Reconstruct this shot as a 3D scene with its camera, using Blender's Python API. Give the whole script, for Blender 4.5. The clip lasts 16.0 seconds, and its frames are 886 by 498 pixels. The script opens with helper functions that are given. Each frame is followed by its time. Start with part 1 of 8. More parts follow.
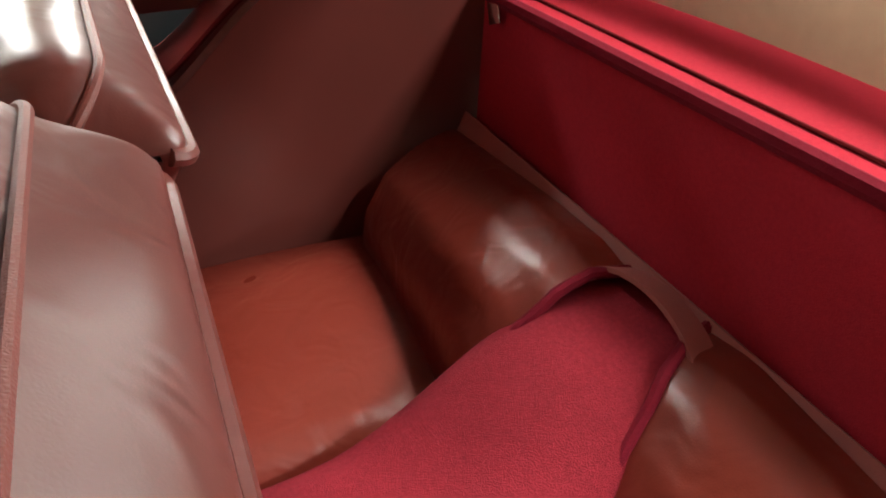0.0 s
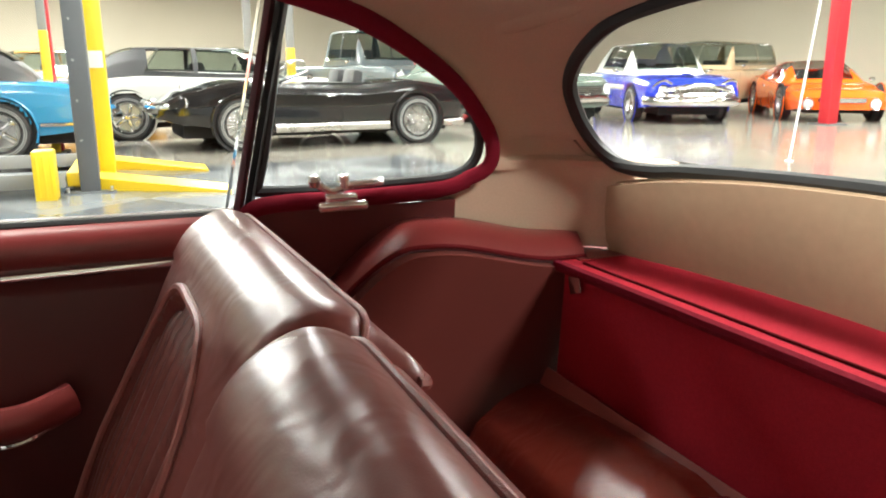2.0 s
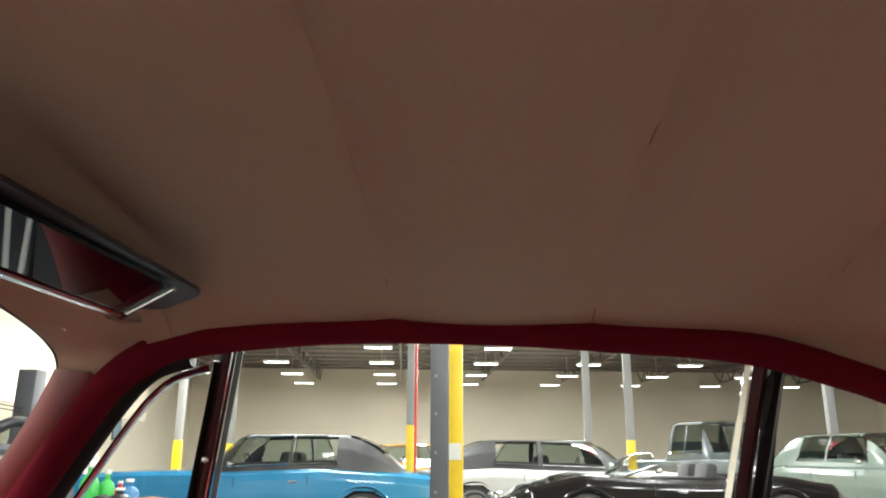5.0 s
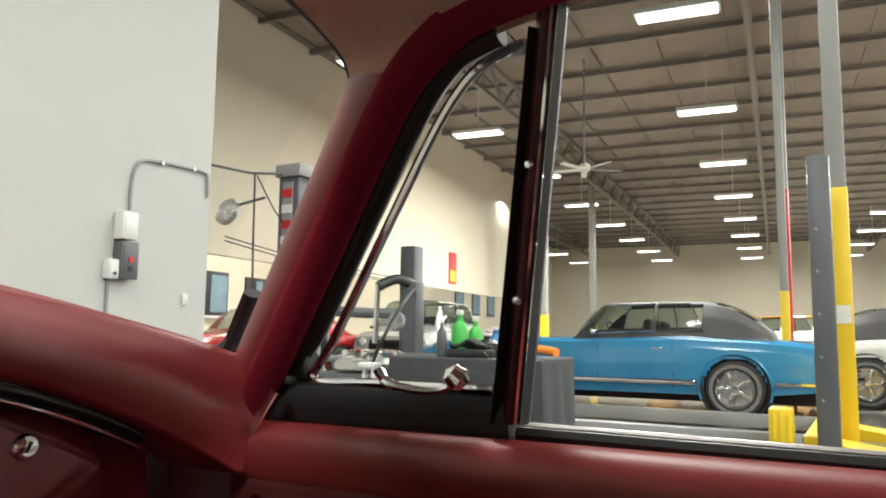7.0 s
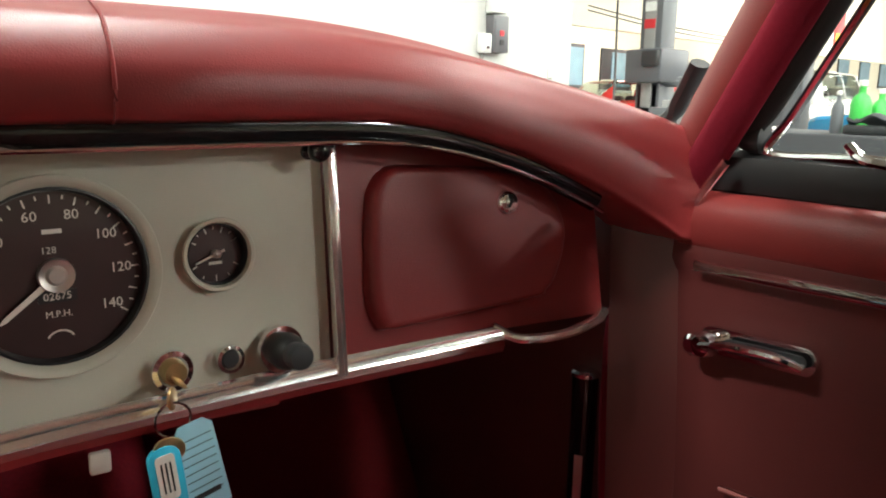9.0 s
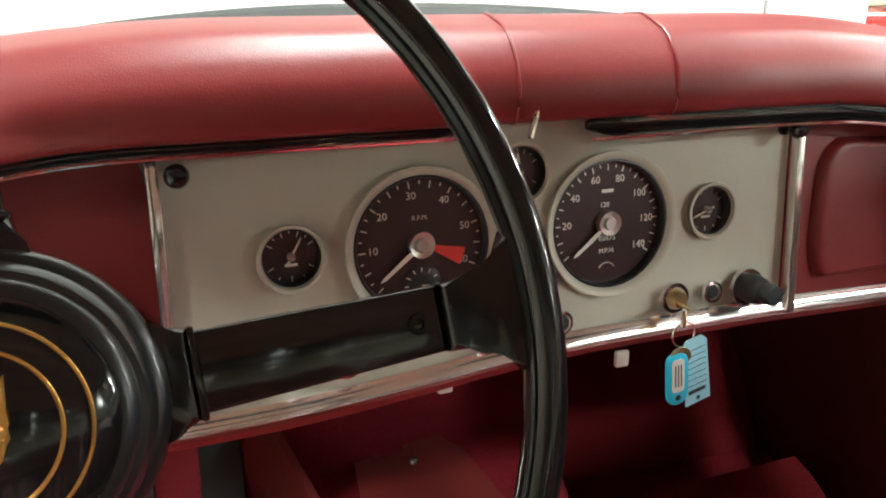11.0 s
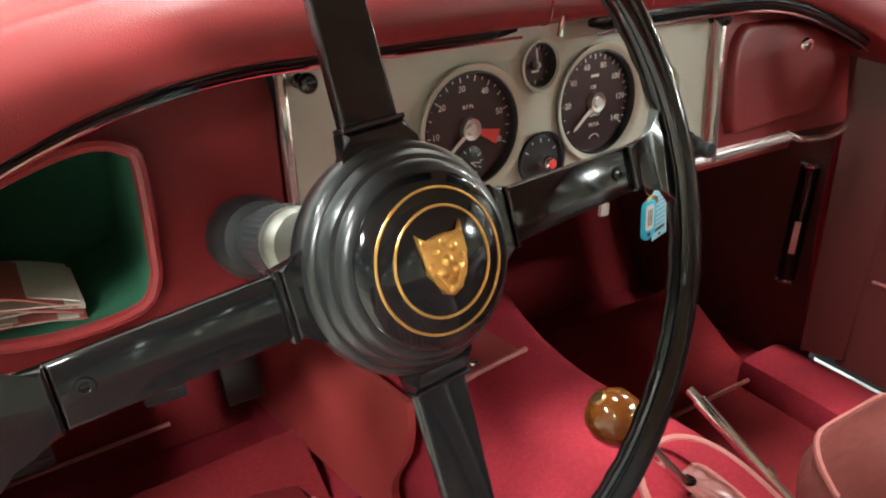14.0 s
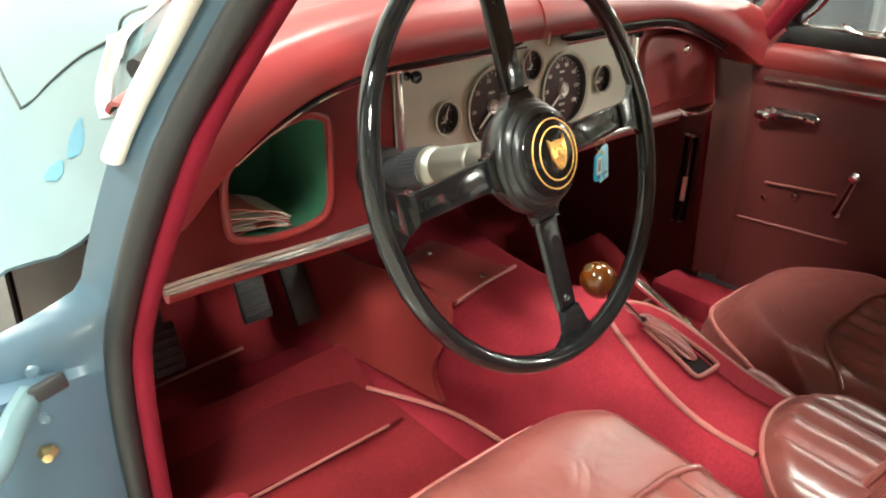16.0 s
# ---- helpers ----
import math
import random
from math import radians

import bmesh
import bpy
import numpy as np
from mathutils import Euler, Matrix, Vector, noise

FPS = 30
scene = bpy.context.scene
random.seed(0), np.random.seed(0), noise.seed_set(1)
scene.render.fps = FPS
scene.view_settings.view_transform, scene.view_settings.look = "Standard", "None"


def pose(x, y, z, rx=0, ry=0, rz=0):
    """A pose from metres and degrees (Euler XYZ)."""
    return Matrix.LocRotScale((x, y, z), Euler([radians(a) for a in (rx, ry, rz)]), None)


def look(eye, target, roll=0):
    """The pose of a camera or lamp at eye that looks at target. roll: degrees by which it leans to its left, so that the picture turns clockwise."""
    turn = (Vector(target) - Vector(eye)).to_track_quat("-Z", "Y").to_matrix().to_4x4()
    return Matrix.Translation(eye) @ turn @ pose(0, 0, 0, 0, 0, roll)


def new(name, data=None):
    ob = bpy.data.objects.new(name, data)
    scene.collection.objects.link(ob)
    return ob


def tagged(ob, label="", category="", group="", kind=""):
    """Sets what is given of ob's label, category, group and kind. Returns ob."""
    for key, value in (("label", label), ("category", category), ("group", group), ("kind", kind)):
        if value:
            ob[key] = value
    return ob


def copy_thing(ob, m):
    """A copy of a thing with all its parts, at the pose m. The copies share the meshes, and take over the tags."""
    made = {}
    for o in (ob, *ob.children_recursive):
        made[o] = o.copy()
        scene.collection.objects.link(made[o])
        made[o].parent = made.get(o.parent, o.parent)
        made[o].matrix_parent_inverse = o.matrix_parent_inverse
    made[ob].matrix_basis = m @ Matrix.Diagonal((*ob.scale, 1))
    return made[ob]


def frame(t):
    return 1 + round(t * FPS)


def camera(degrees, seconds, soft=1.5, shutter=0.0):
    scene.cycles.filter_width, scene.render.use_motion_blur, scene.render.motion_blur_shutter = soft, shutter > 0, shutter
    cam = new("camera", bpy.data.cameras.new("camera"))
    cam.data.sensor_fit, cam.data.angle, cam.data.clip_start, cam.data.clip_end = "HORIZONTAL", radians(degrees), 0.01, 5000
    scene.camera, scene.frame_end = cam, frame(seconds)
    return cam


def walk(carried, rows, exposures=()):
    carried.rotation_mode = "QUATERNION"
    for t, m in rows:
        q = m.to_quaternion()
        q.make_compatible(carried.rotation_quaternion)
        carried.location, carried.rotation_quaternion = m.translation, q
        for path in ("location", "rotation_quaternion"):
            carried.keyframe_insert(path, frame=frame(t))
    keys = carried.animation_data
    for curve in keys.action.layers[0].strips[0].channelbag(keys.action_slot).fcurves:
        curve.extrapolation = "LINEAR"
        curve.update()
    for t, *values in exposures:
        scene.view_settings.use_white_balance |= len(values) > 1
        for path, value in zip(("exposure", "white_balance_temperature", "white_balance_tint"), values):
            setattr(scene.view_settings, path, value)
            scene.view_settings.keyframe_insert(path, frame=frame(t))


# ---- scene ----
PATH = [
    (0, (-0.411, -0.969, 0.996), (1.145, -1.565, -0.111), -0.4),
    (0.5, (-0.453, -0.923, 1.008), (1.182, -1.554, 0.044), -0.2),
    (1, (-0.486, -0.878, 1.026), (1.22, -1.534, 0.216), 0.0),
    (1.5, (-0.503, -0.824, 1.035), (1.267, -1.506, 0.4), 0.1),
    (2, (-0.506, -0.777, 1.036), (1.309, -1.478, 0.574), -0.1),
    (2.5, (-0.476, -0.72, 1.032), (1.375, -1.426, 0.756), -0.1),
    (3, (-0.418, -0.697, 1.027), (1.465, -1.367, 0.955), -0.2),
    (3.5, (-0.377, -0.683, 1.052), (1.535, -1.252, 1.189), -0.5),
    (4, (-0.340, -0.661, 1.046), (1.593, -1.068, 1.370), -0.6),
    (4.2, (-0.304, -0.661, 1.048), (1.634, -0.972, 1.439), -0.3),
    (6.3, (-0.024, -0.644, 0.958), (1.799, 0.043, 1.41), 0.2),
    (6.5, (0.024, -0.624, 0.939), (1.827, 0.143, 1.339), 0.5),
    (7, (0.089, -0.59, 0.904), (1.822, 0.382, 1.132), 0.7),
    (7.5, (0.108, -0.558, 0.893), (1.729, 0.614, 0.919), 0.8),
    (8, (0.097, -0.54, 0.89), (1.57, 0.804, 0.735), 1.1),
    (8.5, (0.074, -0.541, 0.895), (1.378, 0.947, 0.605), 1.1),
    (9, (0.016, -0.533, 0.901), (1.149, 1.072, 0.525), 1.1),
    (9.5, (-0.039, -0.543, 0.914), (0.895, 1.171, 0.477), 0.9),
    (10, (-0.111, -0.562, 0.923), (0.64, 1.228, 0.441), 0.7),
    (10.2, (-0.144, -0.556, 0.928), (0.54, 1.255, 0.427), 0.7),
    (12.5, (-0.371, -0.622, 1.043), (0.158, 1.138, 0.253), 0.7),
    (13, (-0.405, -0.619, 1.043), (0.28, 1.076, 0.232), 0.7),
    (13.5, (-0.467, -0.601, 1.034), (0.377, 1.008, 0.198), 0.4),
    (14, (-0.514, -0.607, 1.007), (0.464, 0.906, 0.138), 0.5),
    (14.5, (-0.566, -0.672, 1.021), (0.503, 0.755, 0.115), 0.8),
    (15, (-0.641, -0.726, 1.027), (0.485, 0.647, 0.107), 1.1),
    (15.5, (-0.773, -0.767, 1.062), (0.4, 0.582, 0.165), 1.3),
    (16, (-0.933, -0.809, 1.08), (0.294, 0.527, 0.237), 1.4),
]
cam = camera(60.5, 16.0, soft=2.0)
walk(cam, [(t, look(e, g, r)) for t, e, g, r in PATH],
     exposures=((0.0, 0.5, 6250, 5), (1.0, 0.5, 6250, 5), (2.0, 0.4, 6200, 5), (3.0, 0.12, 6080, 5), (4.2, -0.1, 6000, 5), (6.3, -0.3, 6200, 7), (7.0, -0.5, 6250, 7), (7.5, -0.45, 6250, 7),
                (8.5, 0.18, 6120, 4), (9.2, 0.55, 6200, 3), (10.2, 0.85, 6000, 1), (12.3, 1.1, 5950, 0), (14.0, 1.25, 5950, 0), (15.0, 1.25, 6050, 0), (16.0, 1.25, 6350, 0)))

# ---- world and light ----
world = bpy.data.worlds.new("world")
world.use_nodes = True
world.node_tree.nodes["Background"].inputs[0].default_value = (0.8, 0.85, 0.9, 1)
world.node_tree.nodes["Background"].inputs[1].default_value = 0.05
scene.world = world
scene.view_settings.exposure = 0.0


def area_lamp(x, y, z, sx, sy, power, color=(1.0, 0.95, 0.86)):
    d = bpy.data.lights.new("ceiling_and_fill_light", "AREA")
    d.shape, d.size, d.size_y, d.energy, d.color = "RECTANGLE", sx, sy, power, color
    ob = new("ceiling_and_fill_light", d)
    ob.location = (x, y, z)
    return ob


LAMP_Z = 6.0
# area lights near the lamp grid; (0.8, -8.2) is added fill between rows
for lx, ly, lp in ((-4.8, -4.8, 680), (-4.8, 0.4, 500), (0.8, -4.8, 500), (0.9, 0.8, 270), (6.4, -4.3, 330), (6.4, 1.2, 230), (12.0, -4.0, 900), (12.0, 2.0, 800),
                   (9.0, -13.0, 1250), (0.8, -8.2, 600), (0.0, -12.0, 1700), (22.0, -4.0, 2600), (24.0, -18.0, 2600), (15.0, 11.6, 900), (26.0, 12.0, 900), (20.0, 5.0, 2200), (36.0, -6.0, 4600), (40.0, 4.5, 4200)):
    area_lamp(lx, ly, LAMP_Z - 0.06, 0.7, 1.6, lp)


# ---- materials ----
MATS = {}


def mat(name, color, rough=0.5, metal=0.0, var=0.12, scale=40.0, bump=0.0, bscale=300.0, coat=0.0, big=3.0, bigvar=0.12, sheen=0.0, kind="noise", fold=0.0):
    """A surface with colour variation at two scales and fine relief."""
    m = bpy.data.materials.new(name)
    m.use_nodes = True
    nt = m.node_tree
    b = nt.nodes["Principled BSDF"]
    tc = nt.nodes.new("ShaderNodeTexCoord")
    n1 = nt.nodes.new("ShaderNodeTexNoise")
    n1.inputs["Scale"].default_value, n1.inputs["Detail"].default_value = scale, 4
    n2 = nt.nodes.new("ShaderNodeTexNoise")
    n2.inputs["Scale"].default_value, n2.inputs["Detail"].default_value = big, 3
    for n in (n1, n2):
        nt.links.new(tc.outputs["Object"], n.inputs["Vector"])
    mp = nt.nodes.new("ShaderNodeMapRange")
    mp.inputs["To Min"].default_value, mp.inputs["To Max"].default_value = 1 - var, 1 + var
    mq = nt.nodes.new("ShaderNodeMapRange")
    mq.inputs["To Min"].default_value, mq.inputs["To Max"].default_value = 1 - bigvar, 1 + bigvar
    nt.links.new(n1.outputs[0], mp.inputs[0])
    nt.links.new(n2.outputs[0], mq.inputs[0])
    mu = nt.nodes.new("ShaderNodeMath")
    mu.operation = "MULTIPLY"
    nt.links.new(mp.outputs[0], mu.inputs[0])
    nt.links.new(mq.outputs[0], mu.inputs[1])
    sc = nt.nodes.new("ShaderNodeVectorMath")
    sc.operation = "SCALE"
    sc.inputs[0].default_value = color
    nt.links.new(mu.outputs[0], sc.inputs["Scale"])
    nt.links.new(sc.outputs[0], b.inputs["Base Color"])
    mr = nt.nodes.new("ShaderNodeMapRange")
    mr.inputs["To Min"].default_value, mr.inputs["To Max"].default_value = max(0.02, rough - 0.08 * (rough > 0.15)), rough + 0.08 * (rough > 0.15)
    nt.links.new(n2.outputs[0], mr.inputs[0])
    nt.links.new(mr.outputs[0], b.inputs["Roughness"])
    b.inputs["Metallic"].default_value = metal
    if rough > 0.88:
        b.inputs["Specular IOR Level"].default_value = 0.12
    b.inputs["Coat Weight"].default_value = coat
    b.inputs["Coat Roughness"].default_value = 0.3 if kind == "leather" else 0.04
    if sheen:
        b.inputs["Sheen Weight"].default_value = sheen
        b.inputs["Sheen Roughness"].default_value = 0.4
        b.inputs["Sheen Tint"].default_value = (*[min(1, c * 1.6 + 0.05) for c in color], 1)
    if bump:
        if kind == "leather":
            t = nt.nodes.new("ShaderNodeTexVoronoi")
            t.feature = "DISTANCE_TO_EDGE"
        else:
            t = nt.nodes.new("ShaderNodeTexNoise")
            t.inputs["Detail"].default_value = 5
        t.inputs["Scale"].default_value = bscale
        nt.links.new(tc.outputs["Object"], t.inputs["Vector"])
        bp = nt.nodes.new("ShaderNodeBump")
        bp.inputs["Strength"].default_value, bp.inputs["Distance"].default_value = bump, 0.002
        nt.links.new(t.outputs[0], bp.inputs["Height"])
        nt.links.new(bp.outputs[0], b.inputs["Normal"])
        if fold:
            # soft creases of stretched hide
            fn = nt.nodes.new("ShaderNodeTexNoise")
            fn.inputs["Scale"].default_value, fn.inputs["Detail"].default_value, fn.inputs["Distortion"].default_value = 16.0, 2, 0.8
            nt.links.new(tc.outputs["Object"], fn.inputs["Vector"])
            fb = nt.nodes.new("ShaderNodeBump")
            fb.inputs["Strength"].default_value, fb.inputs["Distance"].default_value = fold, 0.02
            nt.links.new(fn.outputs[0], fb.inputs["Height"])
            nt.links.new(fb.outputs[0], bp.inputs["Normal"])
    MATS[name] = m
    return m


def glass(name, color=(1, 1, 1), rough=0.0, dark=None):
    m = bpy.data.materials.new(name)
    m.use_nodes = True
    nt = m.node_tree
    b = nt.nodes["Principled BSDF"]
    b.inputs["Base Color"].default_value = (*color, 1)
    b.inputs["Roughness"].default_value = rough
    b.inputs["IOR"].default_value = 1.45
    b.inputs["Transmission Weight"].default_value = 1.0
    return m


def thin_glass(name, tint=(0.95, 0.98, 0.97)):
    """A thin pane: clear straight through, with a Fresnel gloss."""
    m = bpy.data.materials.new(name)
    m.use_nodes = True
    nt = m.node_tree
    nt.nodes.remove(nt.nodes["Principled BSDF"])
    out = nt.nodes["Material Output"]
    tr = nt.nodes.new("ShaderNodeBsdfTransparent")
    tr.inputs[0].default_value = (*tint, 1)
    gl = nt.nodes.new("ShaderNodeBsdfGlossy")
    gl.inputs["Roughness"].default_value = 0.02
    lw = nt.nodes.new("ShaderNodeLayerWeight")
    lw.inputs[0].default_value = 0.5
    pw = nt.nodes.new("ShaderNodeMath")
    pw.operation = "POWER"
    pw.inputs[1].default_value = 4.0
    fr = nt.nodes.new("ShaderNodeMapRange")
    fr.inputs["To Min"].default_value, fr.inputs["To Max"].default_value = 0.035, 0.7
    nt.links.new(lw.outputs["Facing"], pw.inputs[0])
    nt.links.new(pw.outputs[0], fr.inputs[0])
    mx = nt.nodes.new("ShaderNodeMixShader")
    nt.links.new(fr.outputs[0], mx.inputs[0])
    nt.links.new(tr.outputs[0], mx.inputs[1])
    nt.links.new(gl.outputs[0], mx.inputs[2])
    nt.links.new(mx.outputs[0], out.inputs[0])
    return m


def glow(name, color, strength):
    m = bpy.data.materials.new(name)
    m.use_nodes = True
    b = m.node_tree.nodes["Principled BSDF"]
    b.inputs["Base Color"].default_value = (*color, 1)
    b.inputs["Emission Color"].default_value = (*color, 1)
    b.inputs["Emission Strength"].default_value = strength
    return m


LEATHER = mat("red_leather", (0.210, 0.028, 0.027), 0.38, bump=0.12, bscale=420, kind="leather", var=0.06, scale=18, bigvar=0.10, coat=0.25)
SEAT_LEATHER = mat("maroon_seat_leather", (0.185, 0.050, 0.044), 0.36, bump=0.05, bscale=380, kind="leather", var=0.10, scale=12, bigvar=0.22, big=6.0, coat=0.2, fold=0.2)
REAR_LEATHER = mat("orange_red_leather", (0.16, 0.023, 0.014), 0.3, bump=0.10, bscale=380, kind="leather", var=0.06, scale=12, coat=0.25, fold=0.2)
DASH_LEATHER = mat("dash_leather", (0.220, 0.023, 0.025), 0.40, bump=0.12, bscale=450, kind="leather", var=0.05, scale=20, coat=0.05, fold=0.03)
# same leather as the door, lightened for light falling on the rear panel
SIDE_LEATHER = mat("lit_side_leather", (0.135, 0.034, 0.028), 0.36, bump=0.12, bscale=420, kind="leather", var=0.08, scale=14, coat=0.2)
# door leather darkened for the shade over the door
DOOR_LEATHER = mat("door_leather", (0.098, 0.022, 0.021), 0.38, bump=0.12, bscale=420, kind="leather", var=0.06, scale=18)
CARPET = mat("crimson_carpet", (0.235, 0.018, 0.030), 0.95, bump=0.9, bscale=700, var=0.30, scale=220, bigvar=0.30, big=9.0, sheen=0.0)
FELT = mat("crimson_velour", (0.175, 0.009, 0.022), 0.95, bump=0.6, bscale=1000, var=0.15, scale=300, bigvar=0.15, big=8.0, sheen=0.1)
PIPING = mat("pink_piping", (0.31, 0.100, 0.088), 0.5, bump=0.3, bscale=500, kind="leather")
HEADLINE = mat("tan_headlining", (0.57, 0.42, 0.31), 0.92, bump=0.5, bscale=1100, var=0.08, scale=300, sheen=0.2)
# headlining tone darkened for the shade in the seam creases
SEAM = mat("headlining_seam_shade", (0.33, 0.23, 0.16), 0.95, var=0.1)
TAN = mat("tan_trim_cloth", (0.43, 0.31, 0.20), 0.85, bump=0.4, bscale=900, var=0.08, scale=60, bigvar=0.15)
# frame colour holds the red cabin's reflection in the bright metal
FRAME_MAROON = mat("frame_red_reflection", (0.085, 0.016, 0.022), 0.30, var=0.2, scale=60, coat=0.08)
RUBBER = mat("black_rubber", (0.012, 0.013, 0.014), 0.5, var=0.15)
CHROME = mat("chrome", (0.82, 0.82, 0.84), 0.06, 1.0, var=0.02, bigvar=0.02)
DULL_CHROME = mat("worn_chrome", (0.70, 0.68, 0.66), 0.32, 1.0, var=0.08, scale=90)
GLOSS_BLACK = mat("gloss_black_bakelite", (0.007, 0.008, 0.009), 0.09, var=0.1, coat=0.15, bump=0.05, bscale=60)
SATIN_BLACK = mat("satin_black", (0.02, 0.022, 0.024), 0.38, var=0.1)
HUB_BLACK = mat("satin_hub_black", (0.016, 0.018, 0.019), 0.28, var=0.12, coat=0.1)
PANEL = mat("grey_green_panel_paint", (0.50, 0.50, 0.42), 0.5, var=0.04, bump=0.1, bscale=800)
# dark dial colour, reddened for the cabin mirrored in its glass
DIAL = mat("dial_red_reflection", (0.040, 0.021, 0.021), 0.3, var=0.15, coat=0.4)
INK = mat("dial_white_ink", (0.75, 0.72, 0.66), 0.6, var=0.03)
RED_INK = mat("dial_red_ink", (0.75, 0.05, 0.04), 0.5)
GOLD = mat("gold_enamel", (0.72, 0.42, 0.12), 0.3, 0.85, var=0.1, scale=200)
BRASS = mat("brass", (0.62, 0.47, 0.24), 0.28, 1.0)
GREEN_FELT = mat("green_baize", (0.045, 0.150, 0.090), 0.95, bump=0.4, bscale=900, sheen=0.3)
BODY_BLUE = mat("pale_blue_car_paint", (0.085, 0.135, 0.15), 0.3, var=0.03, coat=0.2)
UNDER_BLACK = mat("slot_shade_black", (0.012, 0.008, 0.008), 0.9)
PATCH_BLUE = mat("darker_blue_patch", (0.05, 0.15, 0.21), 0.5, var=0.2, scale=90)
JAMB_BLUE = mat("blue_jamb_paint", (0.045, 0.082, 0.115), 0.35, var=0.1, scale=25, coat=0.3)
PRINT_RED = mat("red_printed_paper", (0.40, 0.12, 0.10), 0.7, var=0.2, scale=120)
PAPER = mat("paper", (0.62, 0.60, 0.55), 0.8)
TAG_BLUE = mat("sky_blue_tag", (0.04, 0.42, 0.62), 0.4)
CARD_BLUE = mat("pale_blue_card", (0.30, 0.55, 0.66), 0.7)
AMBER = mat("amber_resin", (0.085, 0.024, 0.003), 0.12, var=0.5, scale=30, coat=0.8, bigvar=0.4, big=30)
PANE = thin_glass("window_glass")
TINT = thin_glass("dark_tinted_acrylic", (0.05, 0.07, 0.08))
CLEAR_PLASTIC = thin_glass("clear_acrylic", (0.72, 0.80, 0.82))
RED_PLASTIC = mat("red_acrylic", (0.35, 0.03, 0.02), 0.15, coat=0.5)
COLLAR_METAL = mat("bare_collar_metal", (0.34, 0.34, 0.30), 0.45, 1.0, var=0.12, scale=60)
CREAM_TRIM = mat("cream_pillar_trim", (0.66, 0.63, 0.55), 0.35, var=0.06, scale=20, coat=0.2)
ALUMINIUM = mat("aluminium", (0.55, 0.54, 0.52), 0.28, 1.0, var=0.06)
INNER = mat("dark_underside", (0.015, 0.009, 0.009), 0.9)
# worn mat carpet with the footwell's shade put into its base colour
MAT_CARPET = mat("shaded_worn_mat", (0.15, 0.012, 0.016), 0.95, bump=0.8, bscale=700, var=0.3, scale=200, bigvar=0.35, big=6.0)
BOARD = mat("crimson_board_velour", (0.40, 0.022, 0.040), 0.95, bump=0.7, bscale=800, var=0.2, scale=220, bigvar=0.2, big=7.0)
STRIP = mat("bright_trim_strip", (0.84, 0.84, 0.83), 0.14, 0.9, var=0.04, scale=80)
# crimson carpet darkened for footwell shade; also for seams and the worn patch
SHADE_CARPET = mat("shaded_worn_carpet", (0.14, 0.012, 0.016), 0.95, bump=0.8, bscale=900, var=0.2, scale=200)


# ---- mesh helpers ----


WARP = []


def part(name, me, material, parent=None, label="", smooth=True):
    """Links a bmesh (or mesh) as one mesh object, under a thing or part where one is given; what WARP holds bends it."""
    if isinstance(me, bmesh.types.BMesh):
        bm, me = me, bpy.data.meshes.new(name)
        bmesh.ops.recalc_face_normals(bm, faces=bm.faces)
        bm.to_mesh(me)
        bm.free()
    for bend in WARP:
        for v in me.vertices:
            v.co = bend(v.co)
    if material is not None and not me.materials:
        me.materials.append(material)
    if smooth:
        me.polygons.foreach_set("use_smooth", [True] * len(me.polygons))
        me.set_sharp_from_angle(angle=radians(38))
    ob = new(name, me)
    if parent is not None:
        ob.parent = parent
        ob.matrix_parent_inverse = parent.matrix_basis.inverted()
    if label:
        ob["label"] = label
    return ob


def thing(name, label, category, at=(0, 0, 0), group="", kind=""):
    ob = new(name)
    ob.location = at
    ob.empty_display_size = 0.05
    return tagged(ob, label, category, group, kind)


def join(*bms):
    a = bms[0]
    for b in bms[1:]:
        me = bpy.data.meshes.new("tmp")
        b.to_mesh(me)
        b.free()
        a.from_mesh(me)
        bpy.data.meshes.remove(me)
    return a


def box(sx, sy, sz, m=None, bevel=0.0, seg=2):
    bm = bmesh.new()
    bmesh.ops.create_cube(bm, size=1, matrix=Matrix.Diagonal((sx, sy, sz, 1)))
    if bevel:
        bmesh.ops.bevel(bm, geom=bm.edges[:], offset=bevel, segments=seg, affect="EDGES", profile=0.5)
    if m is not None:
        bm.transform(m)
    return bm


def span(x0, x1, y0, y1, z0, z1, bevel=0.0, seg=2):
    return box(x1 - x0, y1 - y0, z1 - z0, Matrix.Translation(((x0 + x1) / 2, (y0 + y1) / 2, (z0 + z1) / 2)), bevel, seg)


def lathe(profile, m=None, seg=32, close=True):
    """Turns a profile of (radius, height) round the z axis."""
    bm = bmesh.new()
    rings = []
    for r, z in profile:
        if r < 1e-6:
            rings.append([bm.verts.new((0, 0, z))])
        else:
            rings.append([bm.verts.new((r * math.cos(2 * math.pi * k / seg), r * math.sin(2 * math.pi * k / seg), z)) for k in range(seg)])
    for a, b in zip(rings, rings[1:]):
        for k in range(seg):
            va = a if len(a) > 1 else None
            vb = b if len(b) > 1 else None
            q = (k + 1) % seg
            if va and vb:
                bm.faces.new((a[k], a[q], b[q], b[k]))
            elif vb:
                bm.faces.new((a[0], b[q], b[k]))
            elif va:
                bm.faces.new((a[k], a[q], b[0]))
    if m is not None:
        bm.transform(m)
    return bm


def cyl(r, h, m=None, seg=24, bevel=0.0):
    b = min(bevel, r * 0.5, h * 0.4)
    prof = [(0, 0), (r - b, 0), (r, b), (r, h - b), (r - b, h), (0, h)] if b else [(0, 0), (r, 0), (r, h), (0, h)]
    return lathe(prof, m, seg)


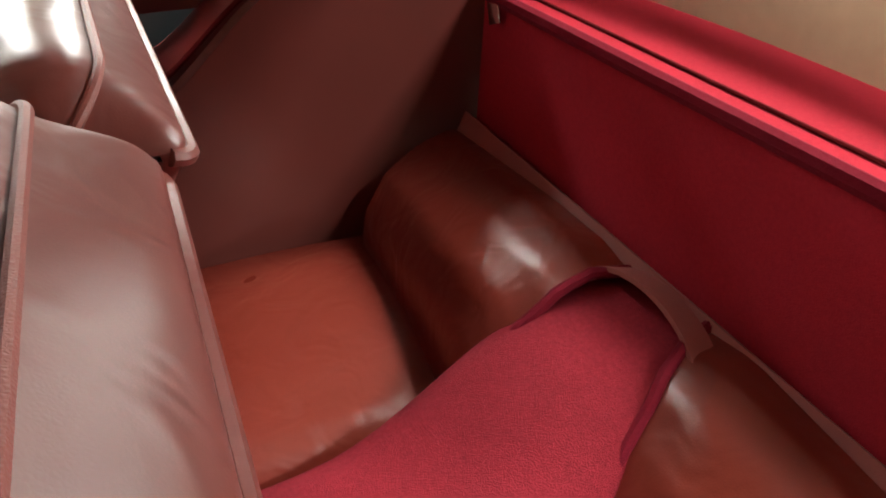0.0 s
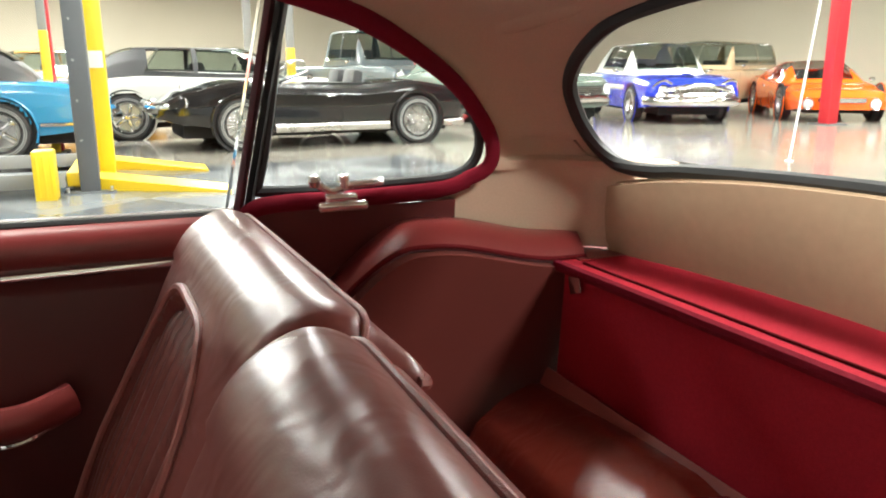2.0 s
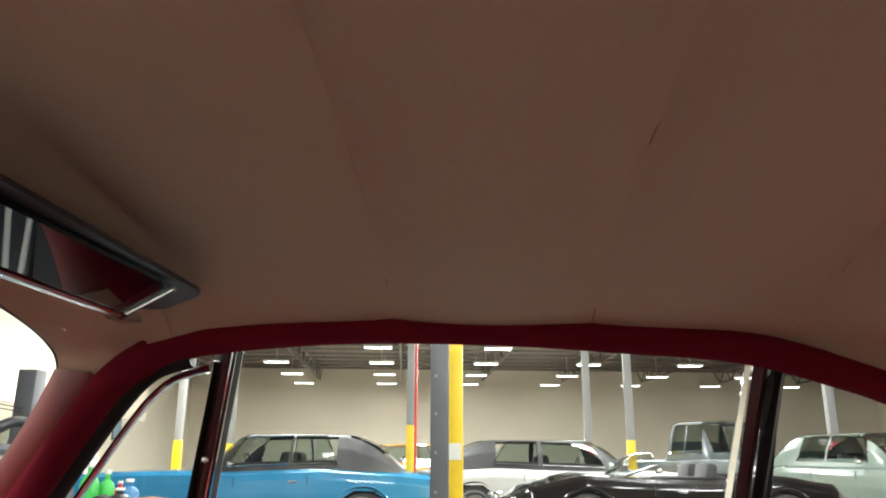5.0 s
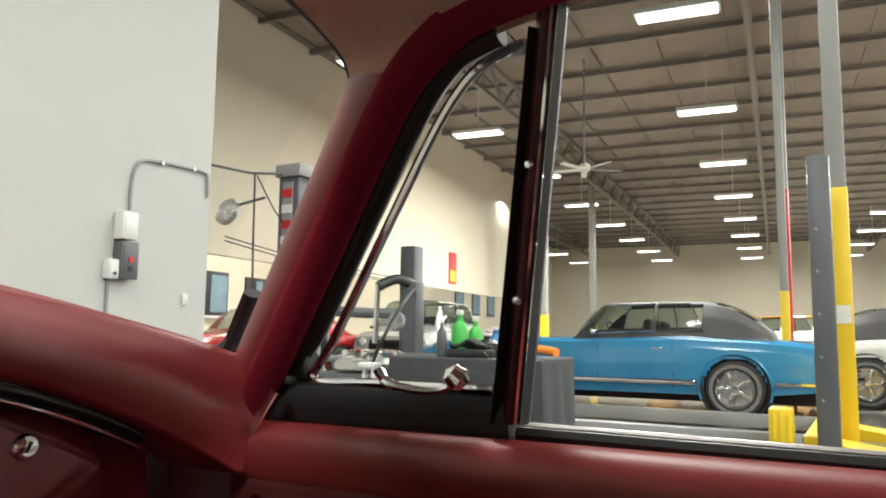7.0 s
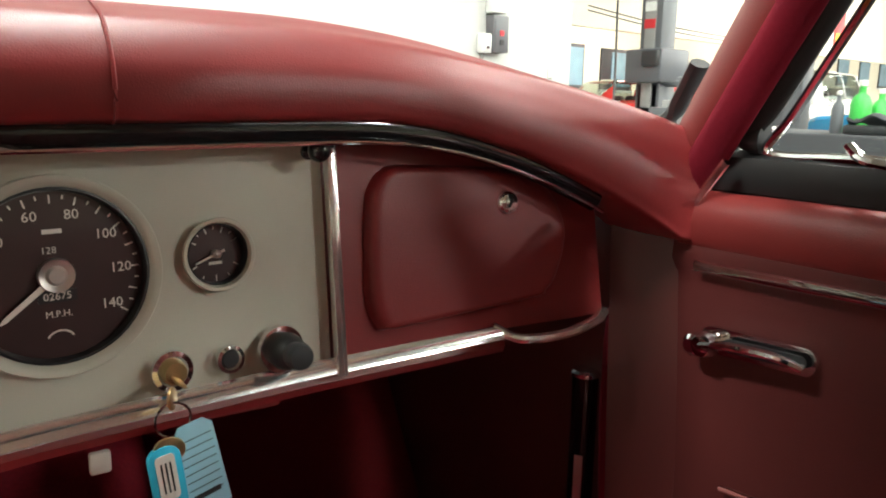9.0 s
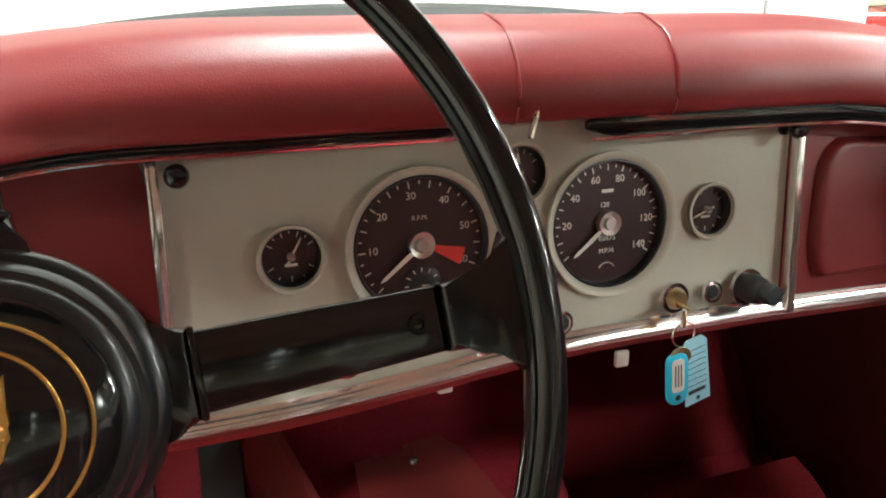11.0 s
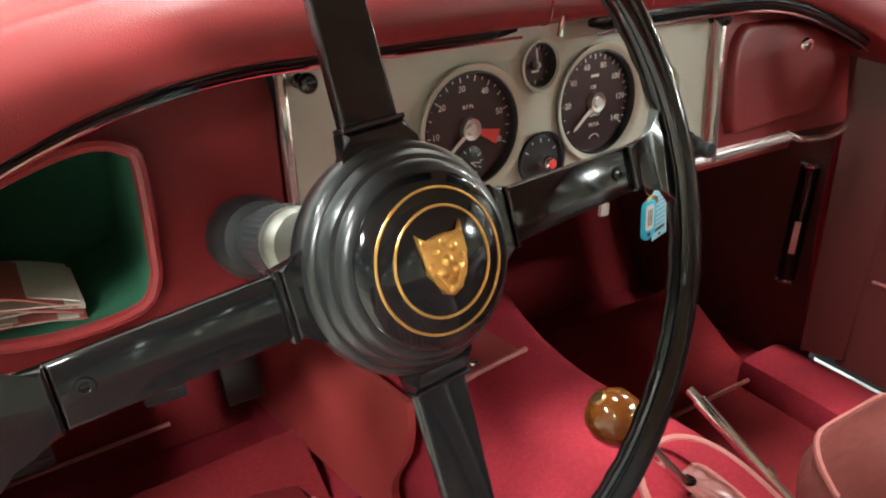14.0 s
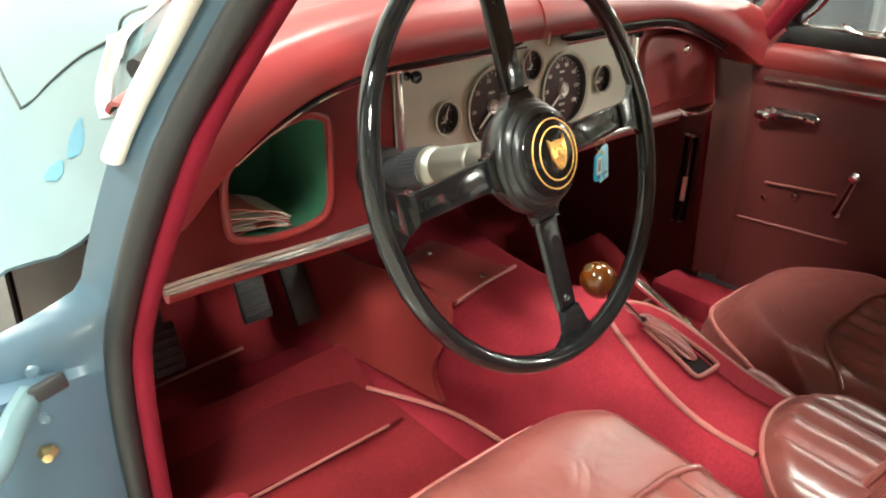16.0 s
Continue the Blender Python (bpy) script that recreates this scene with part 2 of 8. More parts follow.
def spline(pts, n=8):
    """Catmull-Rom through the points."""
    pts = [Vector(p) for p in pts]
    out = []
    for i in range(len(pts) - 1):
        p0, p1, p2, p3 = pts[max(i - 1, 0)], pts[i], pts[i + 1], pts[min(i + 2, len(pts) - 1)]
        for k in range(n):
            t = k / n
            out.append(0.5 * ((2 * p1) + (p2 - p0) * t + (2 * p0 - 5 * p1 + 4 * p2 - p3) * t * t + (3 * p1 - p0 - 3 * p2 + p3) * t ** 3))
    out.append(pts[-1])
    return out


def sweep(pts, r, seg=8, closed=False, ry=None, up=(0, 0, 1), taper=None, cap=True):
    """A tube along the points; ry gives an oval section, up its second axis."""
    pts = [Vector(p) for p in pts]
    bm = bmesh.new()
    n = len(pts)
    rings = []
    for i, p in enumerate(pts):
        a = pts[(i - 1) % n] if (closed or i > 0) else p
        b = pts[(i + 1) % n] if (closed or i < n - 1) else p
        d = (b - a).normalized()
        s = d.cross(Vector(up))
        if s.length < 1e-4:
            s = d.cross(Vector((0, 1, 0)))
        s.normalize()
        u = s.cross(d)
        k = taper(i / (n - 1)) if taper else 1.0
        rings.append([bm.verts.new(p + s * (r * k * math.cos(2 * math.pi * j / seg)) + u * ((ry or r) * k * math.sin(2 * math.pi * j / seg))) for j in range(seg)])
    pairs = list(zip(rings, rings[1:])) + ([(rings[-1], rings[0])] if closed else [])
    for a, b in pairs:
        for j in range(seg):
            bm.faces.new((a[j], a[(j + 1) % seg], b[(j + 1) % seg], b[j]))
    if cap and not closed:
        bm.faces.new(rings[0])
        bm.faces.new(rings[-1][::-1])
    return bm


def surface(f, nu, nv, thick=0.0):
    """A sheet of points f(u, v), given thickness along its own normals."""
    bm = bmesh.new()
    vs = [[bm.verts.new(f(i / nu, j / nv)) for j in range(nv + 1)] for i in range(nu + 1)]
    for i in range(nu):
        for j in range(nv):
            bm.faces.new((vs[i][j], vs[i + 1][j], vs[i + 1][j + 1], vs[i][j + 1]))
    if thick:
        bmesh.ops.recalc_face_normals(bm, faces=bm.faces)
        bmesh.ops.solidify(bm, geom=bm.faces[:], thickness=thick)
    return bm


def rounded(w, h, r, seg=6):
    """A rounded rectangle's outline about the origin."""
    pts = []
    for cx, cy, a0 in ((w / 2 - r, h / 2 - r, 0), (-w / 2 + r, h / 2 - r, 90), (-w / 2 + r, -h / 2 + r, 180), (w / 2 - r, -h / 2 + r, 270)):
        for k in range(seg + 1):
            a = radians(a0 + 90 * k / seg)
            pts.append((cx + r * math.cos(a), cy + r * math.sin(a)))
    return pts


def prism(outline, depth, m=None, bevel=0.0, seg=2):
    """A plate with the given outline in x, y, from z = 0 to depth."""
    bm = bmesh.new()
    lo = [bm.verts.new((x, y, 0)) for x, y in outline]
    hi = [bm.verts.new((x, y, depth)) for x, y in outline]
    n = len(outline)
    bm.faces.new(lo[::-1])
    top = bm.faces.new(hi)
    for i in range(n):
        bm.faces.new((lo[i], lo[(i + 1) % n], hi[(i + 1) % n], hi[i]))
    if bevel:
        bmesh.ops.bevel(bm, geom=[e for e in bm.edges if e in top.edges], offset=bevel, segments=seg, affect="EDGES", profile=0.5)
    if m is not None:
        bm.transform(m)
    return bm


def basis(origin, xa, ya):
    """A pose whose x and y axes point along xa and ya."""
    x = Vector(xa).normalized()
    z = x.cross(Vector(ya)).normalized()
    y = z.cross(x)
    m = Matrix((x, y, z)).transposed().to_4x4()
    m.translation = origin
    return m


def text(body, size, m, material, name, parent, depth=0.0003):
    c = bpy.data.curves.new(name, "FONT")
    c.body, c.size, c.align_x, c.align_y, c.extrude, c.resolution_u = body, size, "CENTER", "CENTER", depth, 2
    o = bpy.data.objects.new(name, c)
    scene.collection.objects.link(o)
    dg = bpy.context.evaluated_depsgraph_get()
    me = bpy.data.meshes.new_from_object(o.evaluated_get(dg))
    bpy.data.objects.remove(o)
    me.transform(m)
    return part(name, me, material, parent, smooth=False)


# ---- the car's cabin: shell, floor, roof ----
CAR = thing("car_cabin", "red leather and carpet cabin shell of a parked classic coupe", "car interior", (0, 0, 0.0), kind="structure")


def smooth(t):
    t = max(0.0, min(1.0, t))
    return t * t * (3 - 2 * t)


def side_x(z):
    """Half width of the cabin at the height of the windows."""
    return 0.68 - 0.19 * (z - 0.83) if z < 1.17 else 0.615 - 1.1 * (z - 1.17)


def rear_y(x, z):
    """The raked, wrapped tail of the cabin."""
    return -1.70 + 0.9 * (z - 0.84) + 0.42 * x * x


def roof_z(x, y):
    base = 1.268 - 0.05 * smooth((y + 0.5) / 0.45) - 0.115 * smooth((-0.85 - y) / 0.75)
    return base - 0.085 * (abs(x) / 0.6) ** (2.6 + 3.0 * smooth((y + 0.62) / 0.3)) - 0.019 * abs(math.sin((y + 0.57) * math.pi / 0.205)) ** 0.8 * max(0.0, 1 - (abs(x) / 0.62) ** 6) + 0.006 * math.sin(2.2 * math.pi * (y + 0.5) / 0.3 + 5 * x) * abs(x) * max(0.0, 1 - (abs(x) / 0.56) ** 4) * smooth((abs(x) - 0.2) / 0.2)


# headlining, padded between its cross seams
def roof_f(u, v):
    x = -0.62 + 1.24 * u
    y0 = -0.225 - 0.09 * (abs(x) / 0.62) ** 2.5
    y = y0 + (rear_y(x, 1.16) - 0.03 - y0) * v
    return Vector((x, y, roof_z(x, y)))


part("headlining", surface(roof_f, 32, 120, 0.012), HEADLINE, CAR, "tan cloth headlining with cross seams")
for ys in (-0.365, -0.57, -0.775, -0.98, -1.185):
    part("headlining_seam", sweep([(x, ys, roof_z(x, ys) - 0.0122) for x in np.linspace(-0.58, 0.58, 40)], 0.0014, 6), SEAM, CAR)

for s in (1, -1):
    part("headlining_fold", sweep([roof_f(0.5 + s * k, 1.0) + Vector((0, 0.012, 0.000)) for k in np.linspace(0.20, 0.5, 24)], 0.026, 12), HEADLINE, CAR)

# outline of the side opening (y, z), from the sill's front round the vent, the top and the quarter light
SIDE = [(-0.040, 0.825), (-0.083, 0.90), (-0.148, 0.995), (-0.188, 1.052), (-0.232, 1.108), (-0.275, 1.146), (-0.34, 1.164), (-0.50, 1.176), (-0.65, 1.175), (-0.80, 1.167), (-0.95, 1.152),
        (-1.06, 1.112), (-1.15, 1.066), (-1.235, 1.008), (-1.295, 0.938), (-1.312, 0.895), (-1.302, 0.866), (-1.265, 0.850)]


def side_pt(y, z, s=1, off=0.0):
    return Vector((s * (side_x(z) + off), y, z))


RS = [(0.0, 1.137), (0.10, 1.136), (0.20, 1.131), (0.30, 1.122), (0.412, 1.100), (0.496, 1.062), (0.554, 1.018), (0.581, 0.972), (0.592, 0.930), (0.590, 0.898), (0.572, 0.876), (0.52, 0.872), (0.45, 0.878), (0.25, 0.884), (0.0, 0.886)]


def edge_y(z):
    """Rear edge of the side window surround at a height."""
    if z < 0.87:
        return -1.19
    for (y0, z0), (y1, z1) in zip(SIDE[8:], SIDE[9:16]):
        if z1 <= z <= z0:
            return y0 + (y1 - y0) * (z0 - z) / max(1e-6, z0 - z1)
    return -1.31


def screen_x(z):
    """Half width of the rear screen at a height."""
    for (x0, z0), (x1, z1) in zip(RS, RS[1:9]):
        if z1 <= z <= z0:
            return x0 + (x1 - x0) * (z0 - z) / max(1e-6, z0 - z1)
    return 0.63


def rear_quarter(s):
    """Tan side wall between the side window and the rear screen, as one sheet."""
    def f(u, v):
        if u < 0.12:
            # the top curls over into the headlining
            p = f(0.12, v)
            x, y = abs(p.x) - 0.035, p.y + 0.02
            return p.lerp(Vector((s * x, y, roof_z(x, y) - 0.006)), smooth(1 - u / 0.12))
        z = 1.122 - 0.392 * (u - 0.12) / 0.88
        a = Vector((side_x(z) + 0.004, edge_y(z) - 0.004, z))
        xe = screen_x(z) + 0.004 if z > 0.88 else 0.579 + 0.10 * (0.88 - z)
        b = Vector((xe, rear_y(xe, max(z, 0.86)) - 0.010 * smooth((0.89 - z) / 0.03), z))
        m = a.lerp(b, v)
        bulge = math.sin(math.pi * v) * 0.16 * (b - a).length
        return Vector((s * (m.x + bulge * 0.75), m.y - bulge * 0.4, m.z + 0.02 * math.sin(math.pi * v) * (z - 0.8)))
    return surface(f, 60, 16, 0.008)


for s in (1, -1):
    part("rear_quarter_lining", rear_quarter(s), HEADLINE, CAR, "tan cloth rear quarter lining")
    # roof side: from the rail to the headlining
    part("cant_lining", surface(lambda u, v: Vector((s * (0.622 - 0.05 * v), -0.16 - 1.0 * u, 1.186 + 0.04 * v - 0.02 * smooth((u - 0.7) / 0.3))), 30, 4, 0.008), HEADLINE, CAR)

# rear screen opening, its rubber and pane
rs_half = spline([(x, z, 0) for x, z in RS], 5)
rs_loop = [(p[0], p[1]) for p in rs_half] + [(-p[0], p[1]) for p in rs_half[-2:0:-1]]
part("rear_screen_rubber", sweep([(x, rear_y(x, z) + 0.012, z) for x, z in rs_loop], 0.0125, 8, closed=True, up=(0, 1, 0)), RUBBER, CAR, "black rubber rear screen seal")
rp = bmesh.new()
cen = (0, 1.0)
rows = []
for k in np.linspace(0, 1, 9):
    rows.append([rp.verts.new((x * k, rear_y(x * k, cen[1] + (z - cen[1]) * k), cen[1] + (z - cen[1]) * k)) for x, z in rs_loop])
for a, b in zip(rows[1:], rows[2:]):
    for i in range(len(rs_loop)):
        rp.faces.new((a[i], a[(i + 1) % len(a)], b[(i + 1) % len(a)], b[i]))
rp.faces.new(rows[1])
bmesh.ops.delete(rp, geom=rows[0], context="VERTS")
ob = part("rear_screen", rp, PANE, CAR, "curved clear rear screen")
ob.visible_shadow = False


# lining round the rear screen: from the screen's edge out to the roof, the quarters and the shelf
def rear_frame():
    bm = bmesh.new()
    n = len(rs_loop)
    inner = [bm.verts.new((x, rear_y(x, z), z)) for x, z in rs_loop]
    outer = []
    for x, z in rs_loop:
        d = Vector((x, (z - 1.02) * 1.6))
        d.normalize()
        x2, z2 = x + 0.05 * d.x, z + (0.05 if z > 1.02 else 0.03) * d.y
        x2 = max(-0.64, min(0.64, x2))
        outer.append(bm.verts.new((x2, rear_y(x2, z2), z2)))
    for i in range(n):
        bm.faces.new((inner[i], inner[(i + 1) % n], outer[(i + 1) % n], outer[i]))
    return bm


part("rear_screen_surround", rear_frame(), HEADLINE, CAR)
# tan back panel under the rear screen
def tail_f(u, v):
    """Upright panel: u across, v from its top down to the deck."""
    x = -0.598 + 1.196 * u
    k = (abs(x) / 0.6)
    z = 0.877 - 0.036 * k ** 4
    return Vector((x, rear_y(x, z) + 0.028, z)).lerp(Vector((x * 1.035, -1.632 + 0.088 * k * k, 0.712)), v) + Vector((0, 0.006 * math.sin(math.pi * v), 0))


part("tail_panel", surface(tail_f, 40, 10, 0.02), TAN, CAR, "tan cloth panel below the rear screen")
part("tail_panel_welt", sweep([tail_f(0, v) for v in np.linspace(1, 0.06, 8)] + [tail_f(u, 0) for u in np.linspace(0.006, 0.994, 40)] + [tail_f(1, v) for v in np.linspace(0.06, 1, 8)], 0.0042, 8), TAN, CAR)
# luggage deck
part("luggage_deck", surface(lambda u, v: Vector((-0.62 + 1.24 * u, (-1.412 - 0.077 * (1.17 - 1.24 * u)) * (1 - v) - v * (1.64 + 0.07 * (1 - u)), 0.7195 + 0.003 * math.sin(9 * u) * v)), 20, 6, 0.02), BOARD, CAR, "crimson carpeted luggage deck")
# dropped rear seat back
bulk = thing("rear_seat_board", "crimson carpeted board behind the rear seat with piped top edge", "rear board", (0, -1.40, 0.5))
def board(x, z, off=0.0):
    """The board stands a little askew, its far end pushed back."""
    k, t = (0.55 - x), (z - 0.5) / 0.22
    return Vector((x, -1.393 - 0.042 * k - t * (0.012 + 0.035 * k) + off, z))


part("panel", surface(lambda u, v: board(-0.58 + 1.135 * u, 0.40 + 0.312 * v), 16, 8, -0.022), BOARD, bulk)
part("edge_roll", sweep([board(x, 0.716, 0.004) for x in np.linspace(-0.58, 0.575, 20)], 0.010, 8), FELT, bulk, "padded crimson top edge")
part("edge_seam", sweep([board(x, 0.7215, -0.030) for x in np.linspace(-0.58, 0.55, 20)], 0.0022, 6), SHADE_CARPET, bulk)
part("catch_plate", box(0.034, 0.004, 0.03, pose(0.513, -1.398, 0.698, 0, 20, 0), 0.0015), CHROME, bulk, "small chrome catch plate")
part("catch_pin", cyl(0.005, 0.014, pose(0.513, -1.398, 0.698, 90, 0, 0), 12, 0.001), CHROME, bulk)

# wheel arch and side trim at the back
for s in (1, -1):
    def ledge_z(y):
        """Inner edge of the ledge as it arches over the wheel."""
        u = (-0.90 - y) / 0.56
        return 0.60 + 0.162 * smooth((u - 0.0) / 0.46) - 0.040 * smooth((u - 0.50) / 0.42)

    def ledge(u, v):
        y = -0.90 - 0.56 * u
        return Vector((s * (0.585 + 0.085 * v + 0.03 * smooth(1 - u * 2)), y - 0.02 * v, ledge_z(y) + 0.034 * v ** 0.8 + 0.010 * math.sin(math.pi * v)))
    part("rear_side_panel", surface(lambda u, v: Vector((s * (0.64 - 0.055 * v + 0.03 * math.sin(math.pi * u) * (1 - v)), -0.90 - 0.52 * u, 0.22 + (ledge_z(-0.90 - 0.52 * u) - 0.225) * v)), 40, 10, 0.02), SIDE_LEATHER, CAR, "red leather rear side panel coloured as lit")
    part("wheel_arch_ledge", surface(ledge, 40, 8, 0.03), LEATHER, CAR, "red leather ledge over the wheel arch")
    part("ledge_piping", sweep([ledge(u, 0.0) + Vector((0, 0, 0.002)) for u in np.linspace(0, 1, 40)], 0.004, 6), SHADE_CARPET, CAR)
    part("ledge_end", surface(lambda u, v: Vector((s * (0.57 + 0.13 * v), -1.44 - 0.22 * u, 0.722 + 0.006 * v)), 8, 6, 0.02), LEATHER, CAR)
    part("quarter_sill_trim", surface(lambda u, v: Vector((s * (0.676 + 0.012 * v), -0.895 - 0.353 * u, 0.825 - 0.12 * v)), 14, 6, 0.02), DOOR_LEATHER, CAR)

# floor, sills, tunnel
FLOOR_Z = 0.20
part("floor_pan", span(-0.68, 0.68, -1.42, 0.75, FLOOR_Z - 0.03, FLOOR_Z), CARPET, CAR, "crimson carpeted car floor")
for s in (1, -1):
    if s > 0:
        part("kick_panel", surface(lambda u, v: Vector((0.683 + 0.01 * u, 0.0 + 0.75 * u, 0.20 + 0.62 * v)), 8, 8, 0.02), DOOR_LEATHER, CAR)
    else:
        part("kick_panel", surface(lambda u, v: Vector((-0.655 - 0.02 * u, 0.10 + 0.55 * u, 0.20 + 0.44 * v)), 8, 8, 0.02), DOOR_LEATHER, CAR)
    part("door_sill", span(s * 0.60 - 0.06, s * 0.60 + 0.06, -0.92, 0.06, 0.17, 0.255, 0.02), CARPET, CAR)
# toe board carpet carries the footwell's shade in its colour
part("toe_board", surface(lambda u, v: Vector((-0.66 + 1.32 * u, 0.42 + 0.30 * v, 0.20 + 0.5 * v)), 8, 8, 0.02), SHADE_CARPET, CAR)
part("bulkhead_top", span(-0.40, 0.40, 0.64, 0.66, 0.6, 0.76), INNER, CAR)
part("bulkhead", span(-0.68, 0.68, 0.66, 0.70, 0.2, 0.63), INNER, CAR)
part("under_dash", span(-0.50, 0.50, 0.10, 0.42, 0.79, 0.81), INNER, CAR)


def tunnel_top(y):
    """Height of the tunnel's ridge: a hump under the gear lever, then the gearbox."""
    if y < -0.5:
        return 0.415 + 0.115 * smooth((-1.04 - y) / 0.33)
    return 0.415 + 0.055 * smooth((y + 0.46) / 0.24) - 0.030 * smooth((y + 0.20) / 0.20) + 0.14 * smooth((y - 0.22) / 0.46)


def tunnel_f(u, v):
    """Transmission tunnel: u from the seats to the bulkhead, v across."""
    y = -1.40 + 2.06 * u
    f = smooth((y - 0.0) / 0.55)
    w = 0.125 + 0.13 * f
    top = tunnel_top(y)
    if y < -0.5:
        w = 0.125 + 0.015 * smooth((-0.95 - y) / 0.3)
    a = math.pi * (1 - v)
    c, sn = math.cos(a), math.sin(a)
    x = 0.005 + 0.05 * smooth((-0.95 - y) / 0.35) + w * math.copysign(abs(c) ** 0.55, c)
    z = FLOOR_Z + (top - FLOOR_Z) * abs(sn) ** 0.35
    return Vector((x, y, z))


part("transmission_tunnel", surface(tunnel_f, 70, 26, 0.012), CARPET, CAR, "crimson carpeted transmission tunnel")

# rear seat pans: leather pads either side of the tunnel, and their rolled back pieces
for s in (1, -1):
    pan = thing("rear_seat_pad", "glossy orange-red leather rear seat pad with rolled edge", "seat pad", (s * 0.36, -1.2, 0.25), group="rear seat pads")

    def pad_f(u, v):
        x = 0.16 + 0.43 * u
        y = -0.84 - 0.51 * v
        z = 0.335 + 0.02 * math.sin(math.pi * u) + 0.012 * math.sin(math.pi * v) - 0.06 * max(0.0, (0.10 - v) / 0.10) ** 2 - 0.04 * max(0.0, (0.10 - u) / 0.10) ** 2
        return Vector((s * x, y, z))
    part("cushion", surface(pad_f, 24, 24, 0.03), REAR_LEATHER, pan)
    part("cushion_edge", sweep([pad_f(0.0, v) + Vector((-0.003 * s, 0, -0.002)) for v in np.linspace(0, 1, 24)], 0.008, 8), FELT, pan, "crimson felt edge")

    def roll_f(u, v):
        """Bolster along the foot of the board."""
        x0 = 0.13 + 0.01 * v if s > 0 else -0.02 + 0.11 * v
        x = x0 + (0.56 - x0) * u
        yz = [(-1.385, 0.545), (-1.35, 0.552), (-1.30, 0.535), (-1.25, 0.500), (-1.215, 0.44), (-1.20, 0.34)]
        k = v * (len(yz) - 1)
        i = min(int(k), len(yz) - 2)
        t = k - i
        t = t * t * (3 - 2 * t) * 0.3 + t * 0.7
        y, z = (yz[i][0] + (yz[i + 1][0] - yz[i][0]) * t, yz[i][1] + (yz[i + 1][1] - yz[i][1]) * t)
        wob = 0.010 * math.sin(8 * v) * max(0.0, 1 - 4 * u)
        return Vector((s * x, y - (0.02 if s < 0 else 0) + wob, z - 0.012 * max(0.0, 1 - 9 * u) - 0.035 * u))
    part("rolled_back", surface(roll_f, 24, 18, 0.008), REAR_LEATHER, pan)
    part("rolled_edge", sweep([roll_f(0.0, v) + Vector((-0.002 * s, 0, 0.001)) for v in np.linspace(0, 1, 16)], 0.0065, 8), FELT, pan, "crimson felt edge")
part("board_foot_piping", surface(lambda u, v: board(-0.56 + 1.12 * u, 0.508 + 0.032 * v, 0.026 - 0.014 * v), 30, 2, 0.005), PIPING, CAR, "stitched pink leather binding")
part("tunnel_binding", surface(lambda u, v: Vector((0.06 - 0.10 * math.cos(math.pi * u), -1.372 + 0.030 * v - 0.02 * math.sin(math.pi * u), 0.505 + 0.045 * math.sin(math.pi * u) + 0.008 * v)), 24, 2, 0.005), PIPING, CAR)

# left wall behind the driver and outer skin parts that close the cabin
part("left_rear_wall", span(-0.70, -0.67, -1.66, -0.95, 0.2, 0.86), DOOR_LEATHER, CAR)
for s in (1, -1):
    part("tail_corner_lining", span(min(s * 0.652, s * 0.73), max(s * 0.652, s * 0.73), -1.70, -1.60, 0.70, 0.866, 0.006), HEADLINE, CAR)
    part("tail_corner", span(min(s * 0.765, s * 0.78), max(s * 0.765, s * 0.78), -1.75, -1.25, 0.50, 0.83), BODY_BLUE, CAR)
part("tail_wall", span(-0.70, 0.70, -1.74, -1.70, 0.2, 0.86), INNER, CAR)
part("right_outer_skin", span(0.74, 0.76, -1.74, 0.6, 0.2, 0.80), BODY_BLUE, CAR)
part("roof_skin", surface(lambda u, v: roof_f(u, v) + Vector((0, 0, 0.035)), 20, 40, 0.004), BODY_BLUE, CAR)
part("tail_skin", surface(lambda u, v: Vector((-0.74 + 1.48 * u, -1.75 - 0.6 * v, 0.86 - 0.25 * v - 0.1 * (2 * u - 1) ** 2)), 20, 10, 0.004), BODY_BLUE, CAR)


# ---- right door, window frames, pillars, windscreen ----
door = thing("side_door", "closed red leather trimmed passenger door with chrome fittings", "door", (0.68, -0.45, 0.25))


def door_f(u, v):
    """Inner door card: u along the car, v from the bottom up."""
    y = -0.045 - 0.86 * u
    z = 0.255 + 0.567 * v
    x = 0.655 + 0.012 * (1 - v)
    if z > 0.745:
        x = 0.648 + 0.034 * ((z - 0.745) / 0.077) ** 1.5 - 0.006 * math.sin(math.pi * (z - 0.745) / 0.077)
    return Vector((x, y, z))


part("door_card", surface(door_f, 30, 40, 0.03), DOOR_LEATHER, door, "dark red leather door card")
part("waist_roll", sweep(spline([(0.662, -0.05 - 0.86 * t, 0.79) for t in np.linspace(0, 1, 8)], 4), 0.020, 12, ry=0.032), LEATHER, door, "padded red leather waist roll")
part("trim_strip", sweep([(0.646, -0.075 - 0.79 * t, 0.748 + 0.012 * t) for t in np.linspace(0, 1, 12)], 0.0035, 8, ry=0.006), CHROME, door, "thin chrome trim strip")
part("sill_strip", sweep([(0.681, -0.335 - 0.56 * t, 0.832 - 0.005 * t) for t in np.linspace(0, 1, 12)], 0.0035, 6, ry=0.0025), DULL_CHROME, door, "ridged chrome window sill strip")
part("sill_rubber", sweep([(0.672, -0.335 - 0.56 * t, 0.826 - 0.005 * t) for t in np.linspace(0, 1, 12)], 0.006, 6), RUBBER, door)
